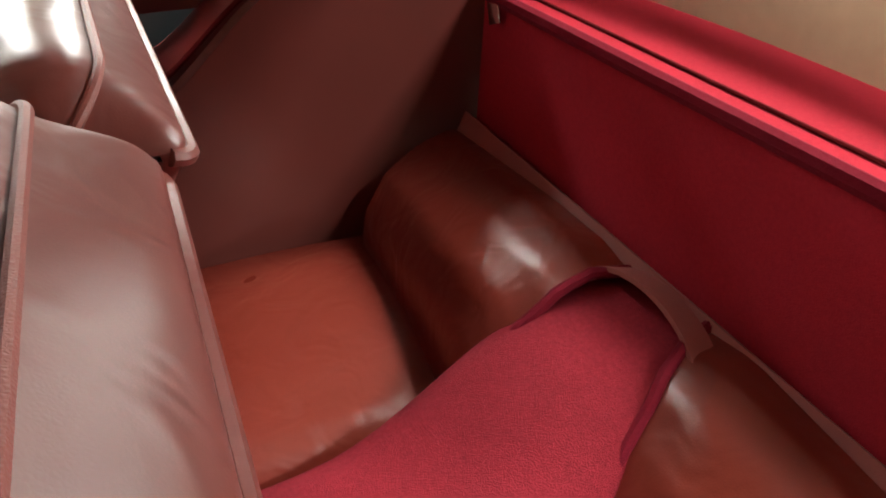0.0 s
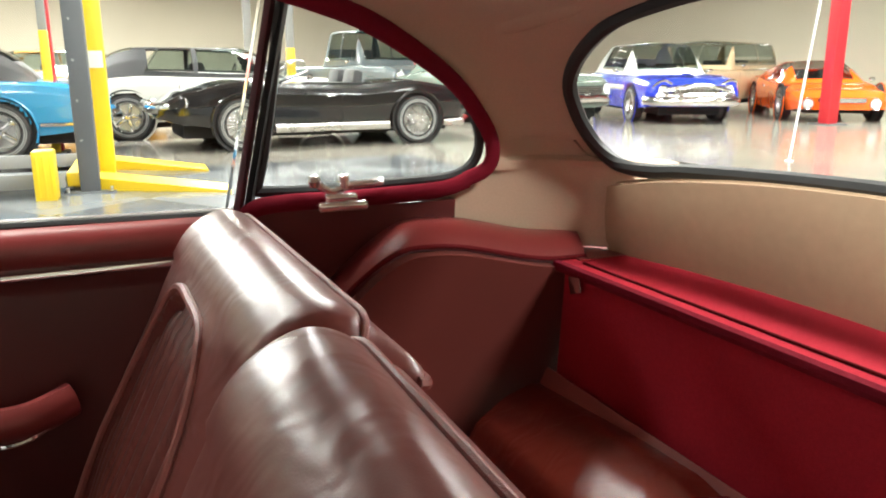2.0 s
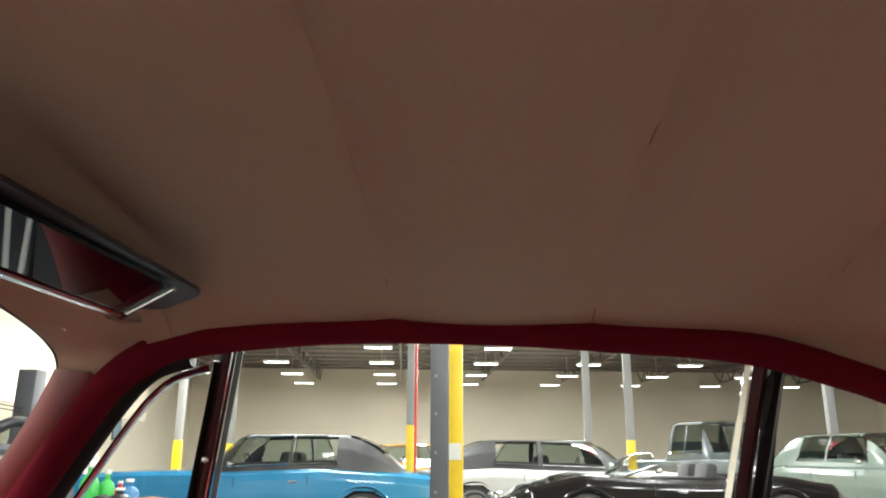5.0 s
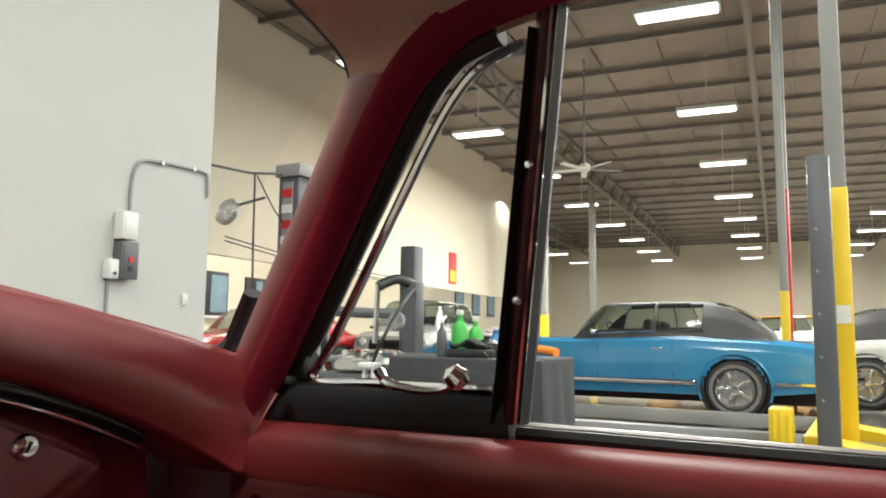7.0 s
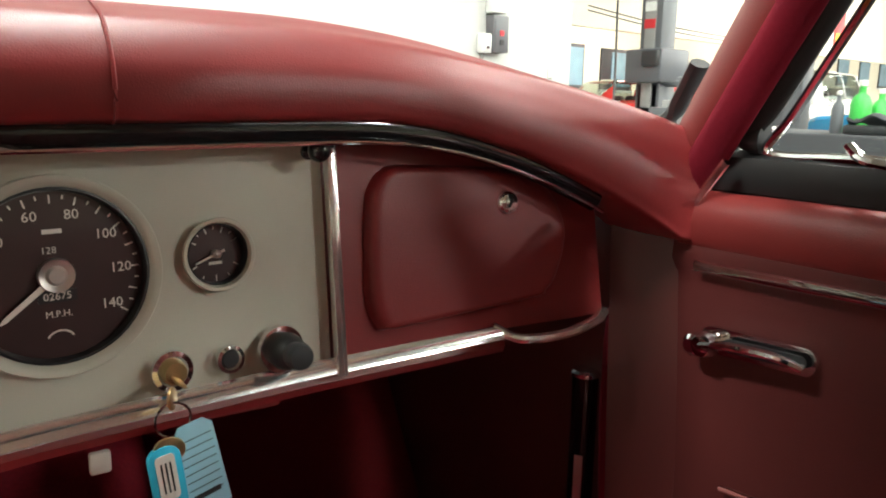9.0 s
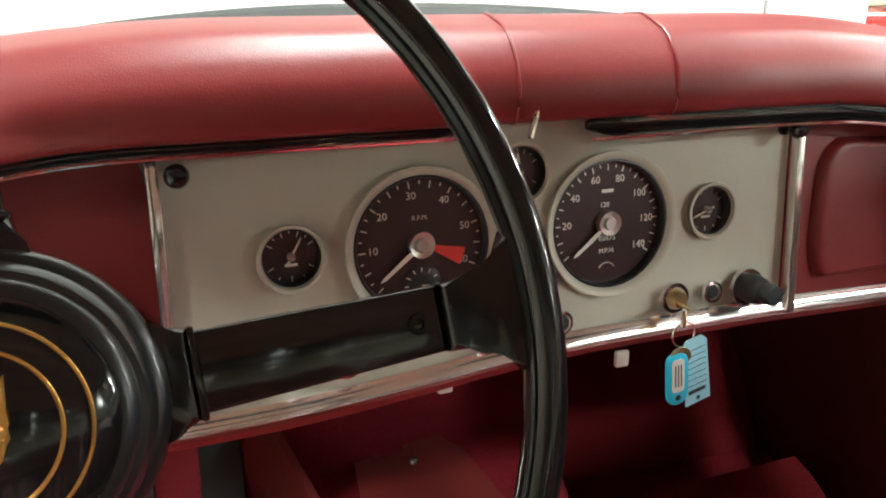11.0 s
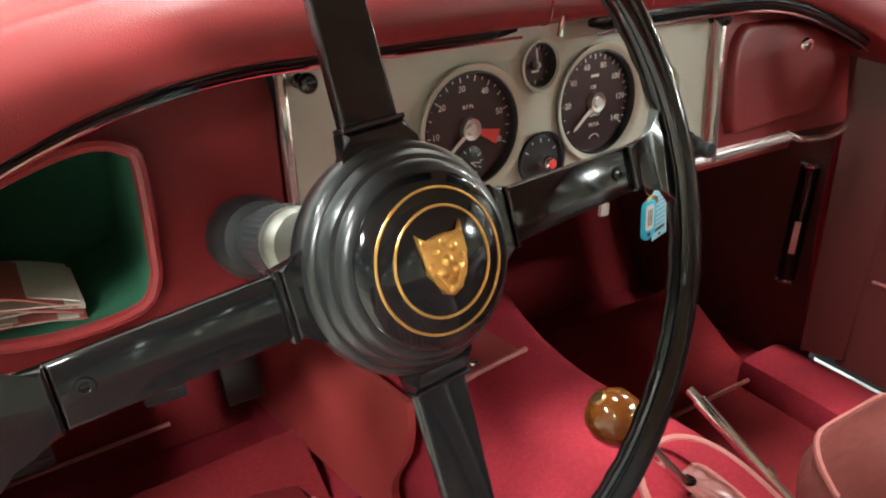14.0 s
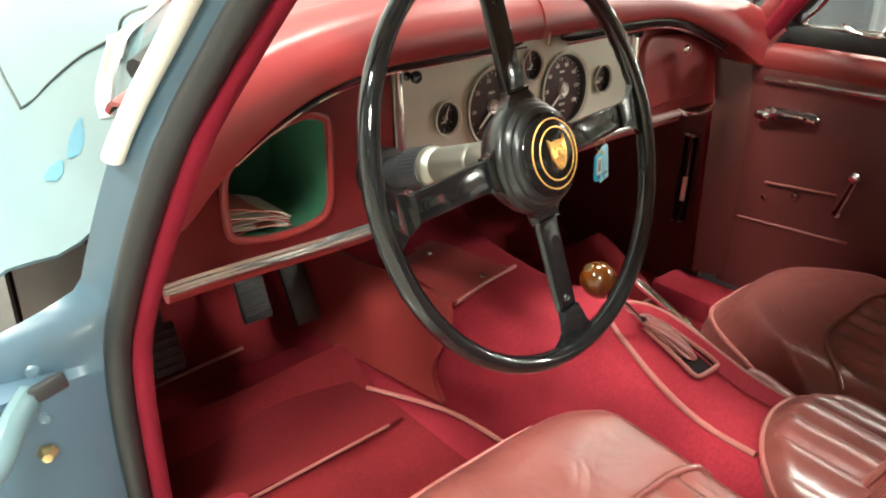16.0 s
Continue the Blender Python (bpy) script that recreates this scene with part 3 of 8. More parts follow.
# inner handle
h = part("handle_plate", prism(rounded(0.118, 0.026, 0.011), 0.008, basis((0.648, -0.146, 0.680), (0, -1, 0.05), (0, 0, 1)) @ Matrix.Rotation(math.pi, 4, "X"), 0.003), CHROME, door, "oval chrome handle plate")
part("handle_recess", prism(rounded(0.082, 0.013, 0.006), 0.003, basis((0.640, -0.158, 0.681), (0, -1, 0.05), (0, 0, 1)) @ Matrix.Rotation(math.pi, 4, "X")), SATIN_BLACK, h)
part("handle_boss", lathe([(0, 0.022), (0.010, 0.020), (0.013, 0.012), (0.012, 0)], basis((0.648, -0.10, 0.674), (0, 1, 0), (0, 0, 1)) @ Matrix.Rotation(math.pi, 4, "X") @ Matrix.Translation((0, 0, 0)), 20), CHROME, h)
part("handle_lever", sweep(spline([(0.632, -0.10, 0.676), (0.625, -0.135, 0.684), (0.628, -0.175, 0.686), (0.636, -0.20, 0.680)], 5), 0.0065, 8, ry=0.004), CHROME, h)
part("handle_lug", cyl(0.011, 0.02, pose(0.628, -0.088, 0.672, 0, 90, 0), 14, 0.004), CHROME, h)
# map pocket with stud
part("pocket_flap", prism(rounded(0.152, 0.046, 0.004, 3), 0.008, basis((0.659, -0.197, 0.511), (0, -1, 0.09), (0, 0, 1)) @ Matrix.Rotation(math.pi, 4, "X"), 0.002), DOOR_LEATHER, door, "stitched leather pocket flap")
part("pocket_piping", sweep([(0.650, -0.121, 0.528), (0.650, -0.197, 0.535), (0.650, -0.272, 0.542)], 0.0025, 6), PIPING, door)
part("pocket_stud", lathe([(0, 0.008), (0.005, 0.007), (0.0075, 0.004), (0.0075, 0)], pose(0.651, -0.190, 0.516, 0, -90, 0), 14), CHROME, door, "chrome stud")
part("lower_piping", sweep([(0.660, -0.072 - 0.24 * t, 0.430 + 0.014 * t) for t in np.linspace(0, 1, 6)], 0.003, 6), PIPING, door)
part("card_screw", lathe([(0, 0.003), (0.004, 0.002), (0.005, 0)], pose(0.655, -0.122, 0.492, 0, -90, 0), 10), CHROME, door)
# window winder
w = part("winder_boss", lathe([(0, 0.02), (0.009, 0.018), (0.012, 0.006), (0.014, 0)], pose(0.655, -0.285, 0.508, 0, -90, 0), 16), CHROME, door, "chrome window winder")
part("winder_arm", sweep(spline([(0.637, -0.284, 0.508), (0.630, -0.298, 0.552), (0.622, -0.312, 0.598)], 5), 0.005, 8, ry=0.007), CHROME, w)
part("winder_knob", lathe([(0, 0.034), (0.008, 0.033), (0.012, 0.026), (0.009, 0.012), (0.006, 0)], pose(0.622, -0.314, 0.602, 0, -90, 0), 16), CHROME, w)
# door pull
pull = part("pull_cup", sweep(spline([(0.640, -0.47, 0.552), (0.615, -0.53, 0.556), (0.612, -0.59, 0.560), (0.640, -0.645, 0.572)], 6), 0.018, 10, ry=0.026), LEATHER, door, "red leather door pull")
part("pull_rim", sweep(spline([(0.640, -0.46, 0.528), (0.605, -0.53, 0.530), (0.602, -0.59, 0.536), (0.640, -0.65, 0.566)], 6), 0.004, 8), CHROME, pull)

# velour surround of the side opening
felt_line = [(-0.055, 0.825), (-0.108, 0.90), (-0.176, 0.995), (-0.216, 1.052), (-0.258, 1.108), (-0.293, 1.142), (-0.345, 1.164)] + SIDE[7:]
edge3 = spline([side_pt(y, z) for y, z in felt_line], 6)
part("window_surround", sweep([p + Vector((-0.020, 0, 0.006 - 0.010 * smooth((p.z - 1.10) / 0.05))) for p in edge3], 0.020, 10, ry=0.015, up=(1, 0, 0), taper=lambda t: 1.0 - 0.12 * smooth((t - 0.28) / 0.2) - 0.21 * smooth((t - 0.62) / 0.2)), FELT, CAR, "crimson velour window surround")
part("window_surround_foot", sweep(spline([(0.654, -1.268, 0.855), (0.656, -1.22, 0.842), (0.658, -1.10, 0.836), (0.660, -0.96, 0.834), (0.664, -0.915, 0.824), (0.672, -0.895, 0.795), (0.676, -0.89, 0.76)], 6), 0.014, 10, ry=0.013, up=(1, 0, 0)), FELT, CAR, "crimson velour window surround")
# quarter light: rubber, catch, pane
q_out = spline([side_pt(y, z) for y, z in ((-0.925, 0.852), (-0.940, 0.92), (-0.958, 1.05), (-0.972, 1.130), (-1.035, 1.120), (-1.093, 1.100), (-1.150, 1.073), (-1.208, 1.038), (-1.251, 1.001), (-1.280, 0.960), (-1.294, 0.918), (-1.285, 0.882), (-1.250, 0.861), (-1.176, 0.855), (-1.010, 0.850), (-0.925, 0.852))], 5)
part("quarter_light_rubber", sweep([p + Vector((0.0, 0, 0)) for p in q_out[:-1]], 0.009, 8, closed=True, up=(1, 0, 0)), RUBBER, CAR, "black rubber quarter window seal")
part("quarter_light_bead", sweep([p + Vector((0.004, 0.006 * (1 if p.y < -1.1 else -1) * 0, 0)) for p in q_out[:-1]], 0.0045, 6, closed=True, up=(1, 0, 0)), CHROME, CAR)
catch = thing("quarter_window_catch", "polished chrome toggle catch on the quarter window sill", "window catch", (0.66, -1.05, 0.845))
part("catch_base", join(box(0.018, 0.080, 0.016, Matrix.Translation((0.6385, -1.052, 0.828)), 0.006, 3), box(0.016, 0.052, 0.014, Matrix.Translation((0.640, -1.050, 0.841)), 0.005, 3)), STRIP, catch)
part("catch_arm", sweep(spline([(0.642, -1.012, 0.866), (0.640, -1.035, 0.852), (0.638, -1.065, 0.860), (0.642, -1.10, 0.862), (0.648, -1.118, 0.862)], 5), 0.0065, 8), STRIP, catch)
part("catch_ball", lathe([(0, 0.011), (0.008, 0.008), (0.011, 0), (0.008, -0.008), (0, -0.011)], Matrix.Translation((0.642, -1.010, 0.868)), 14), STRIP, catch)
part("catch_pivot", cyl(0.009, 0.026, pose(0.640, -1.055, 0.852, 0, 0, 0), 14, 0.003), STRIP, catch)

# door glass frame: rear upright, vent divider, vent frame
def upright(y0, z0, y1, z1, w, d, material, name, parent, off=0.0, label=""):
    return part(name, sweep([side_pt(y0 + (y1 - y0) * t, z0 + (z1 - z0) * t, 1, off) for t in np.linspace(0, 1, 6)], w, 4, ry=d, up=(1, 0, 0)), material, parent, label, smooth=False)


upright(-0.893, 0.80, -0.958, 1.158, 0.0075, 0.010, FRAME_MAROON, "rear_window_frame", door, -0.004, "window frame coloured dark red for its cabin reflection")
upright(-0.878, 0.82, -0.944, 1.160, 0.0025, 0.012, CHROME, "rear_window_bead", door, -0.008)
upright(-0.912, 0.82, -0.974, 1.140, 0.0075, 0.012, RUBBER, "quarter_post_rubber", CAR, -0.004)
VD = ((-0.330, 0.835), (-0.388, 1.160))
upright(*VD[0], *VD[1], 0.0085, 0.009, FRAME_MAROON, "vent_divider", door, -0.010, "maroon and chrome vent window divider")
upright(VD[0][0] - 0.008, VD[0][1], VD[1][0] - 0.008, VD[1][1], 0.0034, 0.005, CHROME, "vent_divider_bead", door, -0.017)
upright(VD[0][0] - 0.0135, VD[0][1], VD[1][0] - 0.0135, VD[1][1], 0.0026, 0.010, RUBBER, "window_channel", door, -0.010)
upright(VD[0][0] + 0.013, VD[0][1], VD[1][0] + 0.013, VD[1][1] - 0.02, 0.0045, 0.012, RUBBER, "vent_divider_rubber", door, -0.009)
for t in (0.30, 0.62):
    part("divider_screw", lathe([(0, 0.002), (0.003, 0.0014), (0.004, 0)], Matrix.Translation(side_pt(VD[0][0] + (VD[1][0] - VD[0][0]) * t, VD[0][1] + (VD[1][1] - VD[0][1]) * t, 1, -0.019)) @ Matrix.Rotation(-math.pi / 2, 4, "Y"), 10), CHROME, door)
v_out = spline([side_pt(y, z) for y, z in ((-0.312, 0.864), (-0.20, 0.865), (-0.124, 0.866), (-0.148, 0.90), (-0.190, 0.96), (-0.230, 1.017), (-0.268, 1.070), (-0.294, 1.102), (-0.317, 1.122), (-0.338, 1.131), (-0.362, 1.137))], 6)
part("vent_frame_rubber", sweep([p + Vector((-0.004, 0.019, 0.011)) for p in v_out[10:]], 0.015, 10, ry=0.012, up=(1, 0, 0)), RUBBER, door, "black rubber vent window seal")
part("vent_frame_chrome", sweep([p + Vector((-0.004, -0.003, -0.004)) for p in v_out], 0.0045, 8, up=(1, 0, 0)), CHROME, door, "chrome vent window frame")
part("vent_sill", sweep([(0.672, -0.075, 0.840), (0.674, -0.20, 0.839), (0.676, -0.330, 0.838)], 0.014, 8, ry=0.023), RUBBER, door)
vc = part("vent_catch", sweep(spline([(0.662, -0.205, 0.872), (0.650, -0.225, 0.862), (0.648, -0.26, 0.858), (0.648, -0.285, 0.862), (0.645, -0.30, 0.876)], 5), 0.006, 8, ry=0.004), CHROME, door, "chrome vent window catch")
part("vent_catch_knob", lathe([(0, 0.02), (0.009, 0.016), (0.011, 0.006), (0.007, 0)], pose(0.648, -0.298, 0.864, -40, -30, 0), 14), CHROME, vc)
for nm, pts in (("door_glass", [(-0.335, 0.83), (-0.39, 1.165), (-0.65, 1.172), (-0.95, 1.155), (-0.89, 0.825)]),
                ("vent_glass", [(-0.315, 0.862), (-0.122, 0.866), (-0.230, 1.017), (-0.294, 1.102), (-0.338, 1.131), (-0.375, 1.138)])):
    bm = bmesh.new()
    bm.faces.new([bm.verts.new(side_pt(y, z, 1, 0.004)) for y, z in pts])
    g = part(nm, bm, PANE, door, "clear window glass")
    g.visible_shadow = False
bm = bmesh.new()
bm.faces.new([bm.verts.new(p + Vector((0.004, 0, 0))) for p in q_out[:-1]])
g = part("quarter_glass", bm, PANE, CAR, "clear quarter window glass")
g.visible_shadow = False


# windscreen pillar in leather; above it the lining runs round the corner into the header
PILLAR_FRONT = spline([(0.690, 0.030, 0.79), (0.675, -0.022, 0.865), (0.655, -0.093, 0.968), (0.642, -0.145, 1.042), (0.639, -0.172, 1.092), (0.636, -0.190, 1.132)], 6)
PILLAR_BACK = spline([(0.667, -0.058, 0.79), (0.672, -0.074, 0.865), (0.656, -0.142, 0.968), (0.643, -0.188, 1.042), (0.635, -0.222, 1.092), (0.627, -0.250, 1.124)], 6)


def pillar_f(u, v):
    i = min(int(round(u * (len(PILLAR_FRONT) - 1))), len(PILLAR_FRONT) - 1)
    return PILLAR_FRONT[i].lerp(PILLAR_BACK[i], v) + Vector((-0.8, -0.5, 0.1)) * (0.014 * math.sin(math.pi * v) ** 0.7)


part("windscreen_pillar", surface(pillar_f, 30, 10, 0.01), LEATHER, CAR, "red leather covered windscreen pillar")
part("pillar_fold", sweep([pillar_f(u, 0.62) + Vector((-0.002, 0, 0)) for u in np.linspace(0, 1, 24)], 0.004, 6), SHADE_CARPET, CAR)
part("pillar_chrome", sweep([(0.638, -0.105, 0.853), (0.645, -0.078, 0.822), (0.648, -0.068, 0.808)], 0.003, 6, ry=0.005), CHROME, CAR, "chrome pillar foot strip")


def header_edge(x):
    k = (abs(x) / 0.60) ** 2.5
    return Vector((x, -0.135 - 0.075 * k, 1.232 - 0.050 * k - 0.035 * (abs(x) / 0.6) ** 12))


def header_back(x):
    y = -0.315 - 0.03 * (abs(x) / 0.6) ** 3
    return Vector((x * 0.99, y, roof_z(x * 0.99, y) - 0.0135))


HEAD_EDGE = spline([header_edge(x) for x in np.linspace(-0.545, 0.44, 12)] + [Vector(p) for p in ((0.500, -0.186, 1.190), (0.545, -0.189, 1.180), (0.580, -0.190, 1.171), (0.612, -0.191, 1.158), (0.628, -0.191, 1.146), (0.636, -0.190, 1.132))], 5)
HEAD_BACK = spline([header_back(x) for x in np.linspace(-0.545, 0.44, 12)] + [header_back(0.50), header_back(0.55)] + [Vector(p) for p in ((0.592, -0.330, 1.164), (0.610, -0.300, 1.154), (0.619, -0.275, 1.141), (0.627, -0.250, 1.124))], 5)


def header_f(u, v):
    """Lining over the windscreen: u across and down to the pillar, v from the glass back to the headlining."""
    k = u * (len(HEAD_EDGE) - 1)
    i = min(int(k), len(HEAD_EDGE) - 2)
    a, b = HEAD_EDGE[i].lerp(HEAD_EDGE[i + 1], k - i), HEAD_BACK[i].lerp(HEAD_BACK[i + 1], k - i)
    w = smooth((u - 0.72) / 0.26)
    c = Vector((a.x, a.y - 0.045, b.z + 0.012)).lerp(a.lerp(b, 0.5) + Vector((-0.016, -0.010, 0.002)), w)
    return a * (1 - v) ** 2 + c * 2 * v * (1 - v) + b * v * v


part("windscreen_header", surface(header_f, 85, 14, 0.006), HEADLINE, CAR, "tan cloth windscreen header")
part("header_seal", sweep([header_f(u, 0) + Vector((0.001, 0.004, 0)) for u in np.linspace(0.01, 0.995, 80)], 0.0045, 6), RUBBER, CAR)
part("screen_corner_seal", sweep(spline([(0.605, 0.080, 0.870), (0.640, 0.050, 0.872), (0.665, 0.018, 0.878), (0.679, -0.006, 0.893), (0.676, -0.022, 0.915), (0.668, -0.045, 0.945)], 6), 0.011, 8, ry=0.008), RUBBER, CAR, "black rubber windscreen corner seal")


def screen_f(u, v):
    x = -0.60 + 1.26 * u
    top = header_edge(min(0.60, x))
    bot = Vector((x, 0.34 - 0.30 * (abs(x) / 0.66) ** 2.2, 0.955 - 0.09 * (abs(x) / 0.66) ** 2.2))
    return top.lerp(bot, v) + Vector((0, 0.02 * math.sin(math.pi * v), 0.01 * math.sin(math.pi * v)))


ws = part("windscreen", surface(screen_f, 24, 8), PANE, CAR, "curved clear windscreen")
ws.visible_shadow = False
part("screen_base_seal", sweep([screen_f(u, 1) + Vector((0, -0.006, 0.006)) for u in np.linspace(0, 1, 40)], 0.012, 8, ry=0.014), RUBBER, CAR, "black rubber windscreen seal")

# tinted visors, clear-edged, folded up against the lining
for s in (1, -1):
    vis = thing("sun_visor", "dark tinted acrylic sun visor with a clear edge rail", "sun visor", (s * 0.3, -0.33, 1.176))
    flat = lambda pts, z: [Vector((s * x, y, z)) for x, y in pts]

    def sheet(pts, z, h):
        bm = bmesh.new()
        lo, hi = [[bm.verts.new(p) for p in flat(pts, zz)] for zz in (z, z + h)]
        bm.faces.new(lo)
        bm.faces.new(hi[::-1])
        for i in range(len(pts)):
            bm.faces.new((lo[i], lo[(i + 1) % len(pts)], hi[(i + 1) % len(pts)], hi[i]))
        bmesh.ops.recalc_face_normals(bm, faces=bm.faces[:])
        return bm
    part("visor_panel", sheet([(0.07, -0.283), (0.505, -0.303), (0.500, -0.318), (0.405, -0.396), (0.385, -0.402), (0.07, -0.385)], 1.1745, 0.003), TINT, vis)
    part("visor_backing", sheet([(0.09, -0.300), (0.515, -0.322), (0.525, -0.336), (0.520, -0.350), (0.468, -0.400), (0.455, -0.408), (0.440, -0.411), (0.09, -0.402)], 1.180, 0.004), SATIN_BLACK, vis, "black padded visor backing")
    part("visor_rail", sweep(flat([(0.06, -0.276), (0.30, -0.283), (0.538, -0.298)], 1.1765), 0.0085, 4, ry=0.004), STRIP, vis, "bright visor edge rail")
    part("rail_core", sweep(flat([(0.06, -0.287), (0.30, -0.294), (0.515, -0.307)], 1.1735), 0.002, 6), RED_PLASTIC, vis, "red line in the visor rail")
    part("rail_end", box(0.030, 0.024, 0.010, Matrix.Translation((s * 0.536, -0.301, 1.176)) @ Matrix.Rotation(-0.06 * s, 4, "Z"), 0.002), CLEAR_PLASTIC, vis, "clear acrylic rail end")
    part("clear_edge", sweep(flat([(0.500, -0.312), (0.392, -0.402)], 1.1745), 0.008, 4, ry=0.003), CLEAR_PLASTIC, vis, "clear acrylic visor edge")
    # bright rod laid beside the clear edge as its glint
    part("edge_gleam", sweep(flat([(0.507, -0.318), (0.399, -0.408)], 1.1725), 0.0015, 6), STRIP, vis)

# ---- dashboard ----
def askew(p):
    """The dash stands a little askew in the shell: its left end comes nearer and hangs lower."""
    near = 0.010 * (1 - smooth((p.x - 0.45) / 0.15)) + 0.048 * min(0.0, p.x - 0.25)
    return Vector((p.x, p.y + near, p.z + 0.010 * min(0.0, p.x - 0.27)))


WARP.append(askew)
dash = thing("dashboard", "red leather dashboard with grey instrument panel and chrome strips", "dashboard", (0, 0.05, 0.68))


def roll_lo(x):
    return 0.886 - 0.11 * max(0.0, (abs(x) - 0.30) / 0.33) ** 2


def roll_hi(x):
    return 0.967 - 0.058 * max(0.0, (abs(x) - 0.22) / 0.38) ** 2


def crash_f(u, v):
    """Padded top roll: u across, v from under the lip over the top to the glass."""
    x = -0.662 + 1.334 * u
    lo, hi = roll_lo(min(abs(x), 0.64)), roll_hi(x)
    e = max(0.0, (abs(x) - 0.42) / 0.25) ** 2
    y0 = -0.028 - 0.05 * e
    yb = 0.33 - 0.30 * (abs(x) / 0.67) ** 2.2
    pts = [(0.035, lo + 0.002), (y0 + 0.012, lo), (y0, lo + 0.012), (y0 + 0.004, lo + (hi - lo) * 0.5), (y0 + 0.03, hi - 0.012), (y0 + 0.075, hi), (y0 + 0.12, hi - 0.004), (max(yb, y0 + 0.14), hi - 0.018)]
    k = v * (len(pts) - 1)
    i = min(int(k), len(pts) - 2)
    t = k - i
    p0, p1, p2, p3 = (pts[max(i - 1, 0)], pts[i], pts[i + 1], pts[min(i + 2, len(pts) - 1)])
    yz = [0.5 * (2 * b + (c - a) * t + (2 * a - 5 * b + 4 * c - d) * t * t + (3 * b - a - 3 * c + d) * t ** 3) for a, b, c, d in zip(p0, p1, p2, p3)]
    crease = 0.0011 * math.sin(44 * v + 1.5 * math.sin(7 * x) + 2.0) * smooth((v - 0.46) / 0.12) * smooth((0.97 - v) / 0.1) * (0.6 + 0.4 * math.sin(5 * x + 9 * v))
    return Vector((x, yz[0] - crease * 0.5, yz[1] + crease))


part("crash_roll", surface(crash_f, 70, 96, 0.006), DASH_LEATHER, dash, "padded red leather dash top")
for xs in (-0.02, 0.125):
    part("roll_seam", sweep([crash_f((xs + 0.662) / 1.334, v) + Vector((0, -0.0005, 0.0005)) for v in np.linspace(0.1, 1, 24)], 0.0016, 5), DASH_LEATHER, dash)
for s in (1, -1):
    part("demister_slot", sweep([(s * x, 0.20 - 0.30 * (x / 0.67) ** 2.2 + 0.03, 0.955 - 0.03 * (x / 0.6) ** 2) for x in np.linspace(0.16, 0.42, 10)], 0.004, 6, ry=0.008), CHROME, dash, "chrome demister slot")


def low(x):
    """Lower edge of the dash."""
    return 0.688 - 0.022 * smooth((0.10 - x) / 0.35) + 0.012 * smooth((-0.34 - x) / 0.32)


def face(x0, x1, y, n=20, thick=0.012, top=0.0):
    return surface(lambda u, v: Vector((x0 + (x1 - x0) * u, y + 0.02 * v, low(x0 + (x1 - x0) * u) * (1 - v) + v * (roll_lo(x0 + (x1 - x0) * u) + 0.004 + top))), n, 8, thick)


# instrument panel with round openings is covered by the dials; it stands a little proud
GAUGES = {"speedometer": (0.089, 0.788, 0.0565), "rev_counter": (-0.089, 0.788, 0.0565), "fuel_gauge": (0.0, 0.840, 0.022), "ammeter": (0.197, 0.790, 0.022), "oil_gauge": (-0.196, 0.790, 0.022), "lighting_switch": (0.001, 0.739, 0.0265)}
RIM = 1.13


def at_panel(x, z, d=0.0):
    """A pose on the panel whose z axis comes out of it."""
    y = -0.006 + 0.02 * (z - 0.68) / 0.2 - d
    return basis((x, y - 0.006, z), (1, 0, 0), (0, 0.1, 1))


def pierced(bm, holes):
    """A plate with round holes bored through it."""
    me = bpy.data.meshes.new("plate")
    bmesh.ops.recalc_face_normals(bm, faces=bm.faces)
    bm.to_mesh(me)
    bm.free()
    plate = bpy.data.objects.new("plate", me)
    scene.collection.objects.link(plate)
    tools = []
    for x, z, r in holes:
        cm = bpy.data.meshes.new("bore")
        c = cyl(r, 0.08, at_panel(x, z) @ Matrix.Translation((0, 0, -0.04)), 56)
        bmesh.ops.recalc_face_normals(c, faces=c.faces)
        c.to_mesh(cm)
        c.free()
        tool = bpy.data.objects.new("bore", cm)
        scene.collection.objects.link(tool)
        cut = plate.modifiers.new("bore", "BOOLEAN")
        cut.object, cut.operation, cut.solver = tool, "DIFFERENCE", "EXACT"
        tools.append(tool)
    out = bpy.data.meshes.new_from_object(plate.evaluated_get(bpy.context.evaluated_depsgraph_get()))
    for ob in tools + [plate]:
        bpy.data.objects.remove(ob)
    return out


pan = part("instrument_panel", pierced(face(-0.286, 0.286, -0.004, 20, 0.010), [(x, z, r * RIM - 0.0004) for x, z, r in GAUGES.values()]), PANEL, dash, "grey-green painted instrument panel")
part("right_fascia", face(0.294, 0.60, 0.002), DASH_LEATHER, dash, "red leather fascia")
# left fascia round the open cubby


def cubby_loop(grow, n=8):
    c = Vector((-0.485, 0.765))
    ps = [Vector(p) for p in [(-0.412, 0.728), (-0.412, 0.815), (-0.422, 0.834), (-0.452, 0.840), (-0.505, 0.826), (-0.545, 0.806), (-0.562, 0.785), (-0.564, 0.735), (-0.553, 0.708), (-0.49, 0.694), (-0.428, 0.700)]]
    out = [c + (p - c) * (1 + grow) for p in ps]
    return [(p.x, p.y) for p in (Vector((q[0], q[1])) for q in spline([(*o, 0) for o in out + out[:1]], 4)[:-1])]


